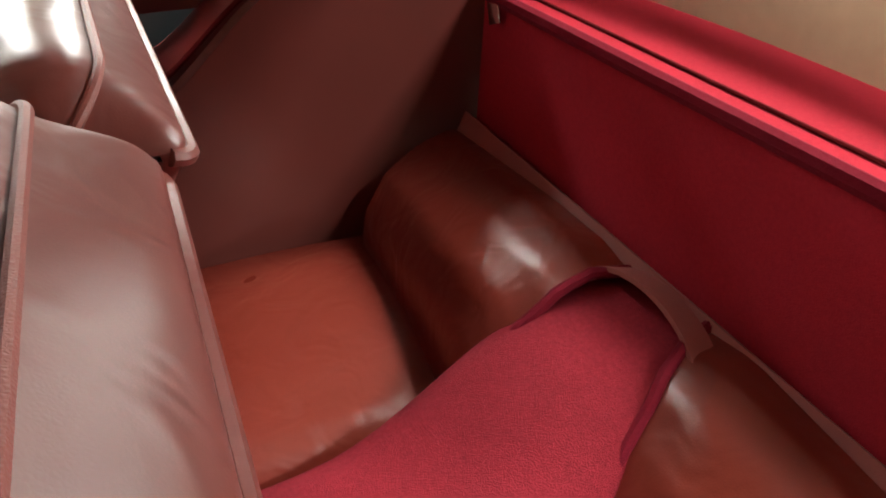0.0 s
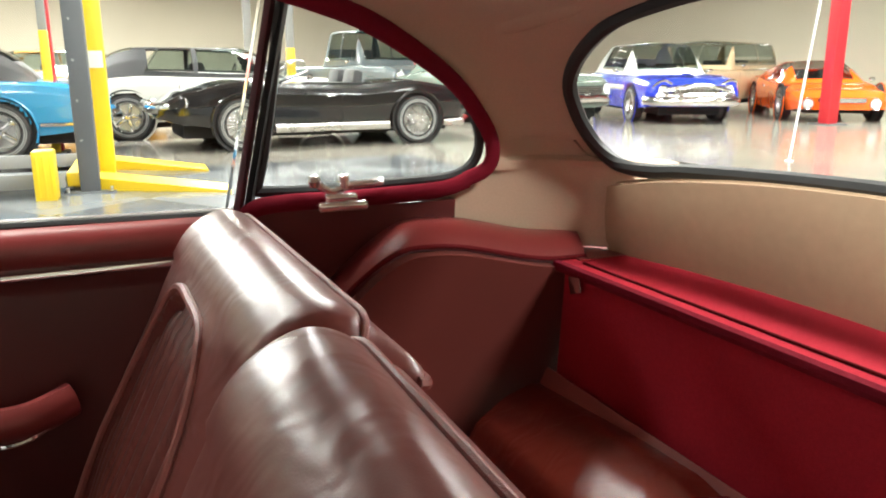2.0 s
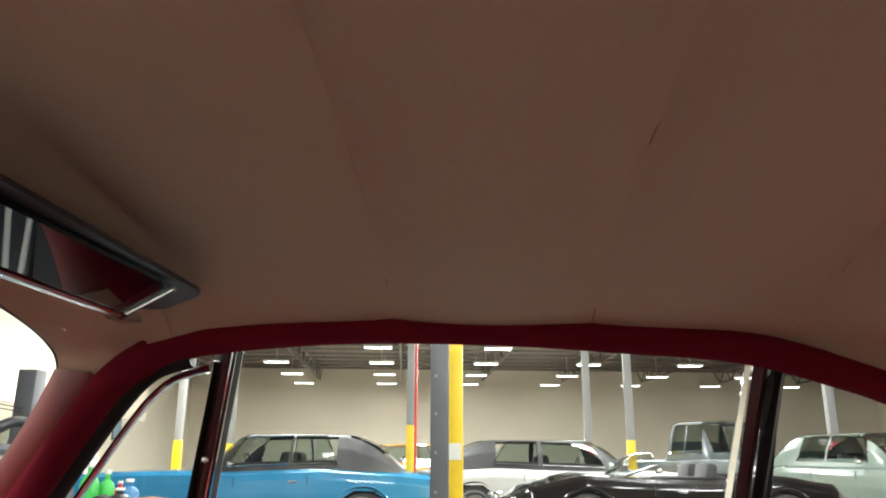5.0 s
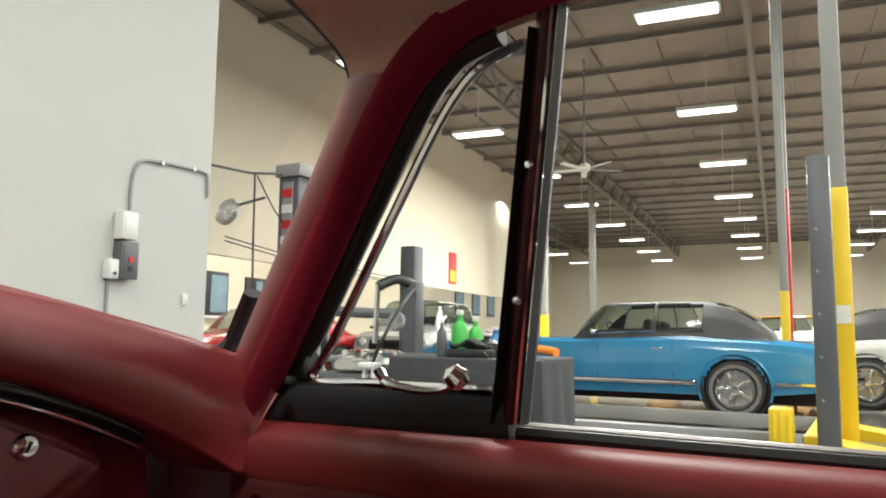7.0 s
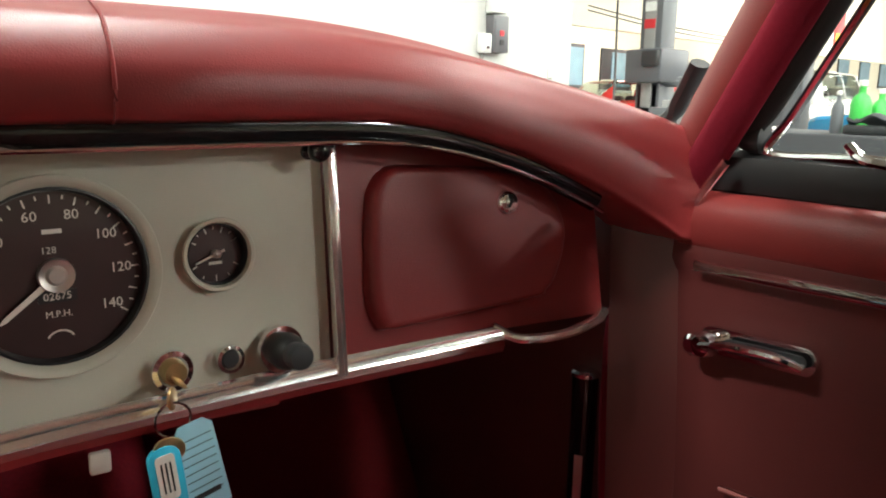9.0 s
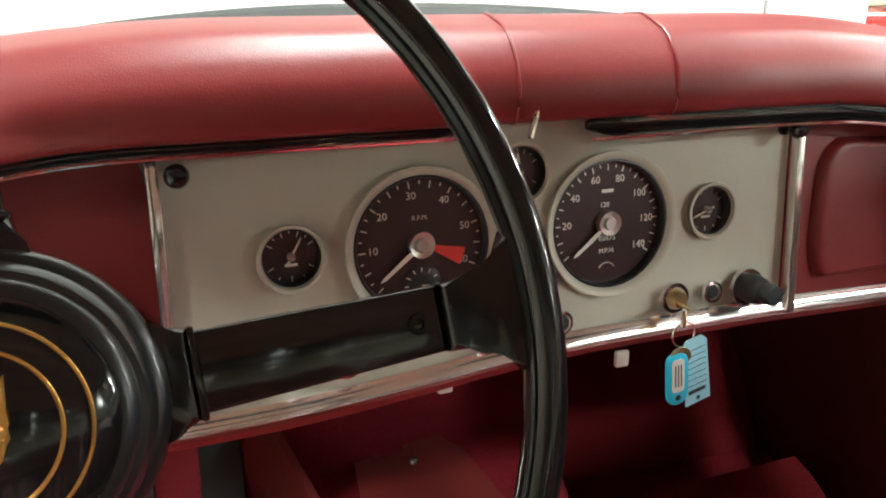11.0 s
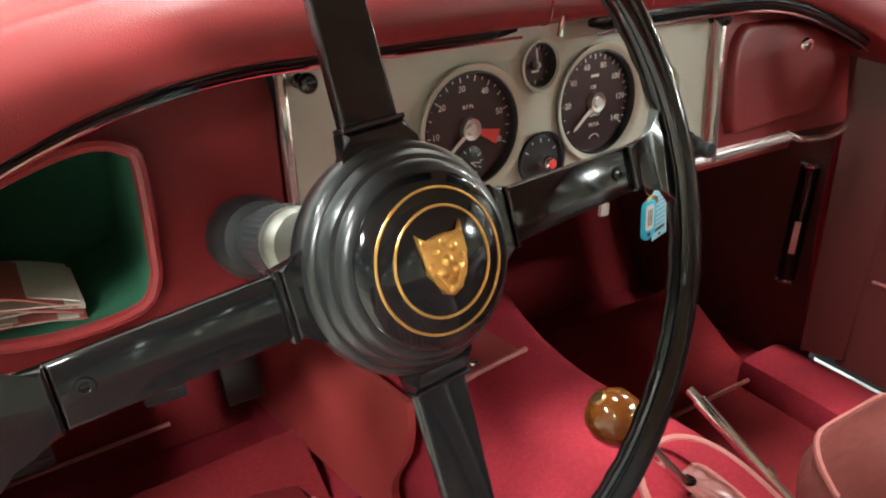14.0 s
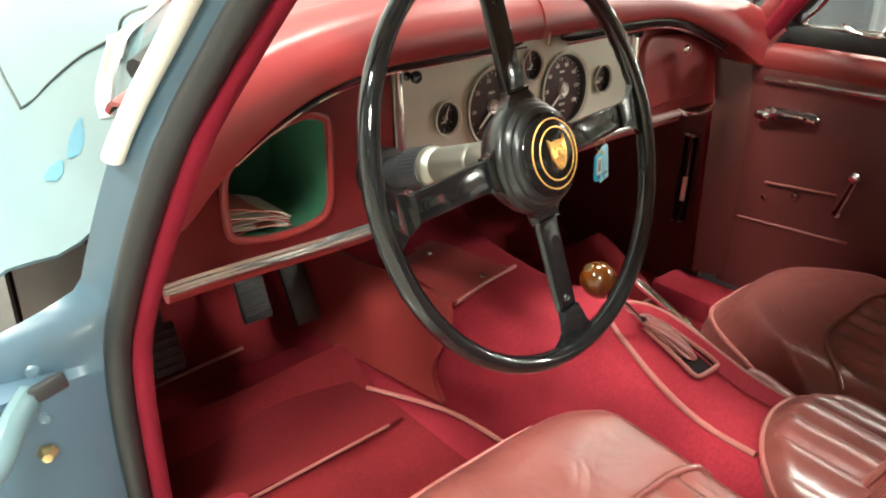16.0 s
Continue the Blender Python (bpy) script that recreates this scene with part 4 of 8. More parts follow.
def left_fascia():
    bm = bmesh.new()
    loop = cubby_loop(0.0)
    n = len(loop)
    inner = [bm.verts.new((x, 0.012 * (z - 0.65) / 0.2, z)) for x, z in loop]
    outer = []
    for x, z in loop:
        d = Vector((x + 0.485, z - 0.765))
        k = 6.0
        while k > 1.02:
            x2, z2 = -0.485 + d.x * k, 0.765 + d.y * k
            if -0.665 <= x2 <= -0.294 and low(x2) <= z2 <= roll_lo(max(-0.64, x2)) + 0.004:
                break
            k -= 0.01
        x2, z2 = -0.485 + d.x * k, 0.765 + d.y * k
        outer.append(bm.verts.new((x2, 0.002 + 0.012 * (z2 - 0.65) / 0.2, z2)))
    for i in range(n):
        bm.faces.new((inner[i], inner[(i + 1) % n], outer[(i + 1) % n], outer[i]))
    bmesh.ops.solidify(bm, geom=bm.faces[:], thickness=0.01)
    return bm


part("left_fascia", left_fascia(), DASH_LEATHER, dash, "red leather fascia with open cubby")
part("fascia_end", surface(lambda u, v: Vector((-0.560 - 0.103 * u, 0.006 + 0.012 * v, low(-0.56 - 0.103 * u) + (roll_lo(0.56 + 0.08 * u) + 0.006 - low(-0.56 - 0.103 * u)) * v)), 8, 8, 0.004), DASH_LEATHER, dash)
part("cubby_lip", sweep([(x, 0.0, z) for x, z in cubby_loop(0.004)], 0.0055, 8, closed=True, up=(0, 1, 0)), DASH_LEATHER, dash)
cl = cubby_loop(-0.02)
bm = bmesh.new()
r0 = [bm.verts.new((x, 0.004, z)) for x, z in cl]
r1 = [bm.verts.new((x, 0.15, z)) for x, z in cl]
for i in range(len(cl)):
    bm.faces.new((r0[i], r0[(i + 1) % len(cl)], r1[(i + 1) % len(cl)], r1[i]))
bm.faces.new(r1)
part("cubby_lining", bm, GREEN_FELT, dash, "green baize cubby lining")
papers = thing("folded_papers", "loose stack of folded white paper in the cubby", "papers", (-0.53, 0.06, 0.70))
for k in range(9):
    part("sheet", surface(lambda u, v, k=k: Vector((-0.553 + 0.085 * u - 0.003 * (k % 3), 0.010 + 0.004 * (k % 2) + 0.075 * v, 0.708 + 0.0042 * k * (1 - 0.55 * u) + 0.003 * math.sin(3 * u + 1.7 * k) - 0.010 * u * u)), 10, 3, 0.0012), PAPER if k % 4 else PRINT_RED, papers)

# strips
part("lower_strip", surface(lambda u, v: Vector((-0.655 + 1.115 * u, -0.0135 + 0.0075 * v + 0.0015 * math.sin(math.pi * v) * -1, low(-0.655 + 1.115 * u) - 0.005 + 0.0095 * v)), 40, 4, -0.004), STRIP, dash, "chrome lower edge strip")
for x in (-0.60, -0.40, -0.21, -0.02, 0.17, 0.36):
    part("strip_screw", lathe([(0, 0.002), (0.0025, 0.0014), (0.0034, 0)], basis((x, -0.0118, low(x)), (1, 0, 0), (0, 0.37, 1)), 10), DULL_CHROME, dash)
part("lower_roll", sweep([(x, 0.004, low(x) - 0.014) for x in np.linspace(-0.648, 0.47, 40)], 0.010, 8), DASH_LEATHER, dash)
part("glove_lip", sweep(spline([(0.455, -0.004, 0.694), (0.48, -0.016, 0.682), (0.53, -0.018, 0.680), (0.575, -0.012, 0.686), (0.60, 0.0, 0.69)], 5), 0.006, 8, ry=0.005), STRIP, dash, "bent chrome strip end")
for s in (1, -1):
    part("panel_side_strip", box(0.009, 0.010, 0.205, pose(s * 0.290, -0.004, 0.783 - (0.012 if s < 0 else 0), -6, 0, 0), 0.002), STRIP, dash, "upright chrome panel strip")
    xs = np.linspace(0.050, 0.56, 30)
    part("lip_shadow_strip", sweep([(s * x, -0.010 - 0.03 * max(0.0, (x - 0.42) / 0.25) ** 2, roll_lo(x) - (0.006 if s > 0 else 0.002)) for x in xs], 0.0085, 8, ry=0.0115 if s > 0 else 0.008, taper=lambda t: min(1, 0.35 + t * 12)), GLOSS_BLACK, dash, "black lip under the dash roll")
    part("lip_chrome", sweep([(s * x, -0.020 - 0.03 * max(0.0, (x - 0.42) / 0.25) ** 2, roll_lo(x) - (0.016 if s > 0 else 0.008)) for x in xs], 0.0016, 6), CHROME, dash, "thin chrome bead")

# glovebox lid
lid_o = [(0.335, 0.712), (0.352, 0.709), (0.50, 0.716), (0.520, 0.722), (0.533, 0.737), (0.545, 0.772), (0.540, 0.800), (0.524, 0.822), (0.500, 0.834), (0.46, 0.842), (0.365, 0.847), (0.345, 0.843), (0.334, 0.832), (0.328, 0.81), (0.326, 0.735)]
lid_loop = [(p[0], p[1]) for p in spline([(*p, 0) for p in lid_o + lid_o[:1]], 4)[:-1]]


def pillow(loop, c, steps):
    """A soft raised pad on the sloping fascia: steps give scale and height."""
    bm = bmesh.new()
    rings = []
    for k, d in steps:
        rings.append([bm.verts.new((c[0] + (x - c[0]) * k, 0.002 + 0.02 * (c[1] + (z - c[1]) * k - 0.684) / 0.19 - d, c[1] + (z - c[1]) * k)) for x, z in loop])
    n = len(loop)
    for a, b in zip(rings, rings[1:]):
        for i in range(n):
            bm.faces.new((a[i], a[(i + 1) % n], b[(i + 1) % n], b[i]))
    bm.faces.new(rings[-1])
    return bm


glid = part("glovebox_lid", pillow(lid_loop, (0.435, 0.776), ((1.03, -0.004), (1.015, 0.002), (1.0, 0.007), (0.98, 0.0100), (0.955, 0.0115), (0.925, 0.0120), (0.91, 0.0122), (0.89, 0.0122), (0.6, 0.0122), (0.2, 0.0122))), DASH_LEATHER, dash, "raised red leather glovebox lid")
lk = part("lid_lock", lathe([(0, 0.006), (0.008, 0.006), (0.0105, 0.004), (0.0115, 0)], basis((0.474, 0.004, 0.811), (1, 0, 0), (0, 0.1, 1)), 20), CHROME, glid, "round chrome lock")
part("lock_slot", box(0.0016, 0.002, 0.009, pose(0.474, -0.0025, 0.811, 0, 30, 0)), SATIN_BLACK, glid)

FACING = basis((0, 0, 0), (1, 0, 0), (0, 0, 1))


def gauge(name, label, face_mat=None):
    """A dial sunk in the panel behind a dished ring."""
    x, z, r = GAUGES[name]
    g = thing(name, label, "gauge", (x, 0.0, z))
    deep = -0.012 if name != "lighting_switch" else -0.004
    m = at_panel(x, z) @ Matrix.Translation((0, 0, deep))
    top = 0.0032 - deep
    part("recess_ring", lathe([(r * RIM + 0.0025, top - 0.003), (r * RIM + 0.0018, top - 0.0022), (r * RIM - 0.0006, top - 0.0026), (r * 1.075, top - 0.0045), (r * 1.03, top - 0.0075), (r * 1.03, -0.006)], m, 56), PANEL if name != "lighting_switch" else SATIN_BLACK, g, "dished ring in panel paint")
    part("bezel", lathe([(r * 1.032, top - 0.009), (r * 1.03, top - 0.0062), (r * 1.0, top - 0.0060), (r * 0.988, top - 0.008), (r * 0.982, -0.002)], m, 48), SATIN_BLACK, g, "black bezel")
    part("dial_face", lathe([(0, -0.0005), (r * 0.98, -0.0005), (r * 0.98, -0.004)], m, 48), face_mat or DIAL, g)
    return g, m


def ticks(g, m, r, n, a0, a1, material=INK, long_every=2, w=0.0011, l0=0.10):
    for k in range(n):
        a = radians(a0 + (a1 - a0) * k / (n - 1))
        ln = r * (l0 if k % long_every == 0 else l0 * 0.5)
        mm = m @ Matrix.Rotation(a, 4, "Z") @ Matrix.Translation((0, r * 0.93 - ln / 2, 0.0004))
        part("tick", box(w, ln, 0.0004, mm), material, g, smooth=False)


def needle(g, m, r, a, w=0.0022, tip=True, hub=0.011, back=0.1):
    a = radians(a)
    mm = m @ Matrix.Rotation(a, 4, "Z")
    o = [(-w, -r * back), (w, -r * back), (w * 0.7, r * 0.72), (0, r * 0.80), (-w * 0.7, r * 0.72)]
    part("needle", prism(o, 0.0012, mm @ Matrix.Translation((0, 0, 0.004))), INK, g, smooth=False)
    if tip:
        part("needle_tip", prism([(-w * 0.9, r * 0.66), (w * 0.9, r * 0.66), (0, r * 0.86)], 0.0014, mm @ Matrix.Translation((0, 0, 0.0041))), RED_INK, g, smooth=False)
    part("hub", lathe([(0, 0.008), (hub * 0.45, 0.008), (hub * 0.6, 0.005), (hub, 0.007), (hub * 1.05, 0.0)], m, 24), DULL_CHROME, g, "chrome hub")


# speedometer
sp, m = gauge("speedometer", "large dark speedometer marked to 140 mph, tinted with red reflection")
ticks(sp, m, 0.057, 29, 125, -125)
for k, n in enumerate((20, 40, 60, 80, 100, 120, 140)):
    a = radians(125 - 250 * n / 140 * 1.0)
    rr = 0.057 * 0.72
    text(str(n), 0.0095, m @ Matrix.Translation((-rr * math.sin(a), rr * math.cos(a), 0.0004)), INK, "numeral", sp)
text("M.P.H.", 0.0062, m @ Matrix.Translation((0, -0.026, 0.0004)), INK, "lettering", sp)
part("odometer_window", box(0.024, 0.008, 0.0006, m @ Matrix.Translation((0, -0.014, 0.0002))), SATIN_BLACK, sp)
text("02675", 0.007, m @ Matrix.Translation((0, -0.0142, 0.0008)), INK, "odometer_digits", sp)
text("128", 0.0065, m @ Matrix.Translation((-0.003, 0.0165, 0.0006)), INK, "trip_digits", sp)
part("maker_bar", box(0.012, 0.003, 0.0005, m @ Matrix.Translation((0, 0.029, 0.0003))), INK, sp)
part("small_mark", sweep([m @ Vector((0.008 * math.cos(a), -0.043 + 0.006 * math.sin(a), 0.0006)) for a in np.linspace(0.3, 2.84, 9)], 0.0007, 5), INK, sp)
needle(sp, m, 0.057, 128, tip=False)
# rev counter
tc, m = gauge("rev_counter", "large dark rev counter with red sector and small clock, tinted with red reflection")
ticks(tc, m, 0.057, 25, 135, -115)
for k, n in enumerate((0, 10, 20, 30, 40, 50, 60)):
    if n:
        a = radians(135 - 250 * k / 6)
        text(str(n), 0.009, m @ Matrix.Translation((-0.041 * math.sin(a), 0.041 * math.cos(a), 0.0004)), INK, "numeral", tc)
text("R.P.M.", 0.0055, m @ Matrix.Translation((0, 0.022, 0.0004)), INK, "lettering", tc)
sec = [(0, 0)] + [(-0.040 * math.sin(radians(a)), 0.040 * math.cos(radians(a))) for a in np.linspace(-100, -122, 6)]
part("red_sector", prism([(x * 1.0, y * 1.0) for x, y in sec], 0.0006, m @ Matrix.Translation((0, 0, 0.0003))), RED_INK, tc, smooth=False)
cm = m @ Matrix.Translation((0.0, -0.035, 0.0006))
ck = part("clock_face", lathe([(0, 0.0006), (0.0165, 0.0006), (0.0175, 0)], cm, 28), SATIN_BLACK, tc)
for k in range(12):
    part("clock_tick", box(0.0009, 0.0036, 0.0004, cm @ Matrix.Rotation(math.pi * k / 6, 4, "Z") @ Matrix.Translation((0, 0.0135, 0.0009))), INK, tc, smooth=False)
for a, ln in ((130, 0.009), (100, 0.0125)):
    part("clock_hand", box(0.0011, ln, 0.0004, cm @ Matrix.Rotation(radians(-a), 4, "Z") @ Matrix.Translation((0, ln / 2, 0.0014))), INK, tc, smooth=False)
needle(tc, m, 0.057, 128, tip=False)
# small gauges
for nm, lab, na in (("fuel_gauge", "small dark fuel gauge with white marks", 5), ("ammeter", "small dark ammeter dial with white marks", 110), ("oil_gauge", "small oil and water gauge tinted with red reflection", -30)):
    g, m = gauge(nm, lab)
    ticks(g, m, 0.022, 7, 60, -60, l0=0.2, w=0.0008)
    ticks(g, m, 0.022, 5, 120, 240, l0=0.2, w=0.0008)
    needle(g, m, 0.022, na, 0.0009, tip=False, hub=0.003, back=0.3)
    part("gauge_bar", box(0.010, 0.0022, 0.0004, m @ Matrix.Translation((0, -0.007, 0.0004))), INK, g)
# lighting switch
ls, m = gauge("lighting_switch", "black rotary lighting switch with chrome lever and red centre", SATIN_BLACK)
ticks(ls, m, 0.0265, 5, 60, -60, l0=0.16, w=0.0012)
part("switch_boss", lathe([(0, 0.016), (0.006, 0.016), (0.008, 0.013), (0.009, 0)], m @ Matrix.Translation((0.004, -0.002, 0)), 20), CHROME, ls)
part("switch_centre", lathe([(0, 0.0175), (0.005, 0.0165), (0.006, 0.015)], m @ Matrix.Translation((0.004, -0.002, 0)), 16), RED_INK, ls)
part("switch_lever", sweep([m @ Vector(p) for p in ((0.005, -0.006, 0.012), (0.006, -0.022, 0.016), (0.007, -0.042, 0.018))], 0.0036, 8, ry=0.0026), CHROME, ls, "chrome switch lever")


def knob(name, label, x, z, prof, material=SATIN_BLACK, ring=None):
    k = thing(name, label, "dash control", (x, 0, z))
    m = at_panel(x, z)
    if ring:
        part("ferrule", lathe([(ring * 0.75, 0.004), (ring, 0.0035), (ring * 1.05, 0)], m, 24), CHROME, k, "chrome ferrule")
    part("knob", lathe(prof, m, 24), material, k)
    return k, m


PULL = [(0, 0.028), (0.004, 0.0274), (0.0072, 0.0250), (0.0088, 0.0215), (0.0086, 0.0175), (0.0066, 0.0135), (0.0042, 0.0105), (0.0038, 0.004), (0.0062, 0.0025), (0.0066, 0)]
for x, z in ((0.273, 0.862), (-0.273, 0.862)):
    knob("map_light_knob", "small round black pull knob", x, z, PULL, GLOSS_BLACK)
knob("warning_lamp", "red warning lamp in a chrome ring", -0.034, 0.702, [(0, 0.006), (0.005, 0.005), (0.007, 0.002), (0.0075, 0)], RED_INK, 0.0095)
knob("starter_button", "round black push button in a chrome ring", 0.036, 0.705, [(0, 0.005), (0.007, 0.0045), (0.0085, 0)], SATIN_BLACK, 0.0115)
for x in (-0.158, -0.198):
    knob("dash_pull", "black pull control in a chrome ring", x, 0.700, [(0, 0.010), (0.005, 0.0095), (0.0075, 0.006), (0.006, 0)], SATIN_BLACK, 0.0125)
knob("toggle_socket", "small black socket in a chrome ring", 0.199, 0.712, [(0, 0.003), (0.006, 0.003), (0.0075, 0)], SATIN_BLACK, 0.0105)
knob("cigar_lighter", "large black cigar lighter knob", 0.240, 0.712, [(0, 0.042), (0.009, 0.041), (0.0105, 0.036), (0.0095, 0.026), (0.0125, 0.022), (0.0145, 0.012), (0.013, 0)], SATIN_BLACK, 0.018)
part("lever_stem", sweep(spline([(0.0, -0.018, 0.905), (-0.004, -0.026, 0.895), (-0.010, -0.030, 0.876)], 5), 0.0028, 8), CHROME, dash, "small chrome flick lever")
part("lever_base", cyl(0.007, 0.006, pose(0.002, -0.016, 0.904, 100, 0, 0), 14, 0.002), CHROME, dash)

# ignition lock, keys and tags
ign, m = knob("ignition_lock", "brass ignition lock with key in it", 0.156, 0.712, [(0, 0.012), (0.0075, 0.012), (0.009, 0.009), (0.0095, 0)], BRASS, 0.0145)
keys = thing("key_ring", "brass keys on a ring with two blue tags", "keys", (0.163, -0.03, 0.70))
part("key_blade", box(0.007, 0.022, 0.002, pose(0.155, -0.026, 0.710, 0, 30, 0), 0.0006), BRASS, keys)
part("key_bow", prism([(0.010 * math.cos(a), 0.008 * math.sin(a)) for a in np.linspace(0, 2 * math.pi, 17)[:-1]], 0.002, pose(0.146, -0.040, 0.704, 90, 25, 60), 0.0005), BRASS, keys)
part("ring", sweep([(0.146 + 0.012 * math.cos(a), -0.043, 0.690 + 0.012 * math.sin(a)) for a in np.linspace(0, 2 * math.pi, 21)[:-1]], 0.0009, 6, closed=True, up=(0, 1, 0)), CHROME, keys)
part("second_key", prism([(0.011 * math.cos(a), 0.009 * math.sin(a)) for a in np.linspace(0, 2 * math.pi, 17)[:-1]], 0.002, basis((0.141, -0.048, 0.672), (1, 0, -0.2), (0.2, 0, 1)), 0.0005), BRASS, keys)
part("second_key_blade", box(0.006, 0.0018, 0.026, pose(0.140, -0.049, 0.654, 0, 8, 0)), BRASS, keys)
tagm = basis((0.139, -0.047, 0.650), (1, 0, 0.12), (-0.12, 0, 1))
tg = part("plastic_tag", prism(rounded(0.022, 0.052, 0.009), 0.004, tagm, 0.001), TAG_BLUE, keys, "bright blue plastic key tag")
part("tag_window", prism(rounded(0.013, 0.033, 0.003), 0.0008, tagm @ Matrix.Translation((0, 0.004, 0.004))), PAPER, tg)
for k in range(3):
    part("tag_writing", box(0.0012, 0.022, 0.0004, tagm @ Matrix.Translation((-0.003 + 0.003 * k, 0.004, 0.0049))), SATIN_BLACK, tg)
part("tag_hole", cyl(0.0028, 0.0006, tagm @ Matrix.Translation((0, -0.019, 0.0038)), 12), SATIN_BLACK, tg)
cardm = basis((0.164, -0.043, 0.650), (1, 0.1, 0.17), (-0.17, 0, 1))
cd = part("card_tag", prism([(-0.014, -0.033), (0.016, -0.033), (0.014, 0.03), (0.008, 0.036), (-0.010, 0.036), (-0.014, 0.03)], 0.0008, cardm), CARD_BLUE, keys, "pale blue ruled card tag", smooth=False)
for k in range(8):
    part("ruled_line", box(0.024, 0.0006, 0.0002, cardm @ Matrix.Translation((0, 0.024 - 0.0062 * k, 0.001))), SATIN_BLACK, cd, smooth=False)
part("card_writing", box(0.020, 0.004, 0.0002, cardm @ Matrix.Translation((0, -0.020, 0.001))), SATIN_BLACK, cd, smooth=False)
part("card_hole", cyl(0.0022, 0.0003, cardm @ Matrix.Translation((0.001, -0.028, 0.0009)), 10), SATIN_BLACK, cd)


WARP.clear()

# ---- steering wheel and column ----
WC = Vector((-0.335, -0.294, 0.828))
WM = basis(WC, (0.994, 0.088, 0.067), (-0.106, 0.319, 0.942))
AX = WM.to_3x3() @ Vector((0, 0, 1))
wheel = thing("steering_wheel", "glossy black four-spoke steering wheel with gilt emblem", "steering wheel", tuple(WC))
R, DROP, GRIP = 0.2225, 0.004, 0.0098
bm = bmesh.new()
rings = []
for k in range(240):
    a = 2 * math.pi * k / 240
    ring = []
    for b in np.linspace(0, 2 * math.pi, 17)[:-1]:
        # finger grips scallop the far side of the rim
        g = GRIP + 0.0004 * math.cos(a * 60) * smooth((-math.sin(b) - 0.1) / 0.6)
        ring.append(bm.verts.new(WM @ Vector(((R + g * math.cos(b)) * math.cos(a), (R + g * math.cos(b)) * math.sin(a), DROP + 1.2 * g * math.sin(b)))))
    rings.append(ring)
for a, b in zip(rings, rings[1:] + rings[:1]):
    for j in range(16):
        bm.faces.new((a[j], a[(j + 1) % 16], b[(j + 1) % 16], b[j]))
part("rim", bm, GLOSS_BLACK, wheel, "glossy black rim with finger grips behind")
for ang in (0, 90, 180, 270):
    mm = WM @ Matrix.Rotation(radians(ang), 4, "Z")
    blade = [(0.060, -0.0168), (0.176, -0.0148), (0.176, 0.0148), (0.060, 0.0168)]
    sp_ = part("spoke", prism(blade, 0.0075, mm @ Matrix.Translation((0, 0, -0.005)), 0.0022, 3), GLOSS_BLACK, wheel)
    root = [(0.044, -0.0300), (0.052, -0.0245), (0.060, -0.0200), (0.071, -0.0183), (0.071, 0.0183), (0.060, 0.0200), (0.052, 0.0245), (0.044, 0.0300)]
    part("spoke_root", prism(root, 0.0125, mm @ Matrix.Translation((0, 0, -0.0075)), 0.003, 3), GLOSS_BLACK, sp_, "flared black spoke root")
    part("spoke_collar", box(0.0032, 0.0375, 0.0125, mm @ Matrix.Translation((0.0722, 0, -0.0008)), 0.0012), GLOSS_BLACK, sp_)
    flare = [(0.1765, -0.0150), (0.190, -0.0152), (0.200, -0.0180), (0.2065, -0.0235), (0.2115, -0.0330), (0.2165, -0.0335), (0.2165, 0.0335), (0.2115, 0.0330), (0.2065, 0.0235), (0.200, 0.0180), (0.190, 0.0152), (0.1765, 0.0150)]
    part("spoke_flare", prism(flare, 0.0095, mm @ Matrix.Translation((0, 0, -0.003)), 0.003, 3), GLOSS_BLACK, sp_, "black flare where spoke meets rim")
    part("spoke_screw", lathe([(0, 0.0006), (0.0022, 0.0004), (0.0026, 0.0014), (0.0042, 0.0014), (0.0048, 0)], mm @ Matrix.Translation((0.1645, 0, 0.0025)), 14), GLOSS_BLACK, sp_)
part("hub", lathe([(0.0, -0.030), (0.040, -0.030), (0.055, -0.022), (0.0612, -0.010), (0.0622, 0.002), (0.0612, 0.0075), (0.0585, 0.0105), (0.0570, 0.0110), (0.0565, 0.0150), (0.0540, 0.0185), (0.0515, 0.0192), (0.0508, 0.0225), (0.0486, 0.0250), (0.0455, 0.0262), (0.0, 0.0262)], WM, 72), HUB_BLACK, wheel, "stepped satin black hub")
bt = part("horn_button", lathe([(0.0455, 0.0245), (0.0452, 0.0282), (0.0430, 0.0305), (0.030, 0.0350), (0.015, 0.0368), (0, 0.0372)], WM, 72), GLOSS_BLACK, wheel, "domed gloss black horn button with gilt rings")
for rr, zz in ((0.0367, 0.0328), (0.0278, 0.0355)):
    part("gilt_ring", sweep([WM @ Vector((rr * math.cos(a), rr * math.sin(a), zz)) for a in np.linspace(0, 2 * math.pi, 65)[:-1]], 0.0008, 6, closed=True, up=AX), GOLD, bt, "thin gilt ring")
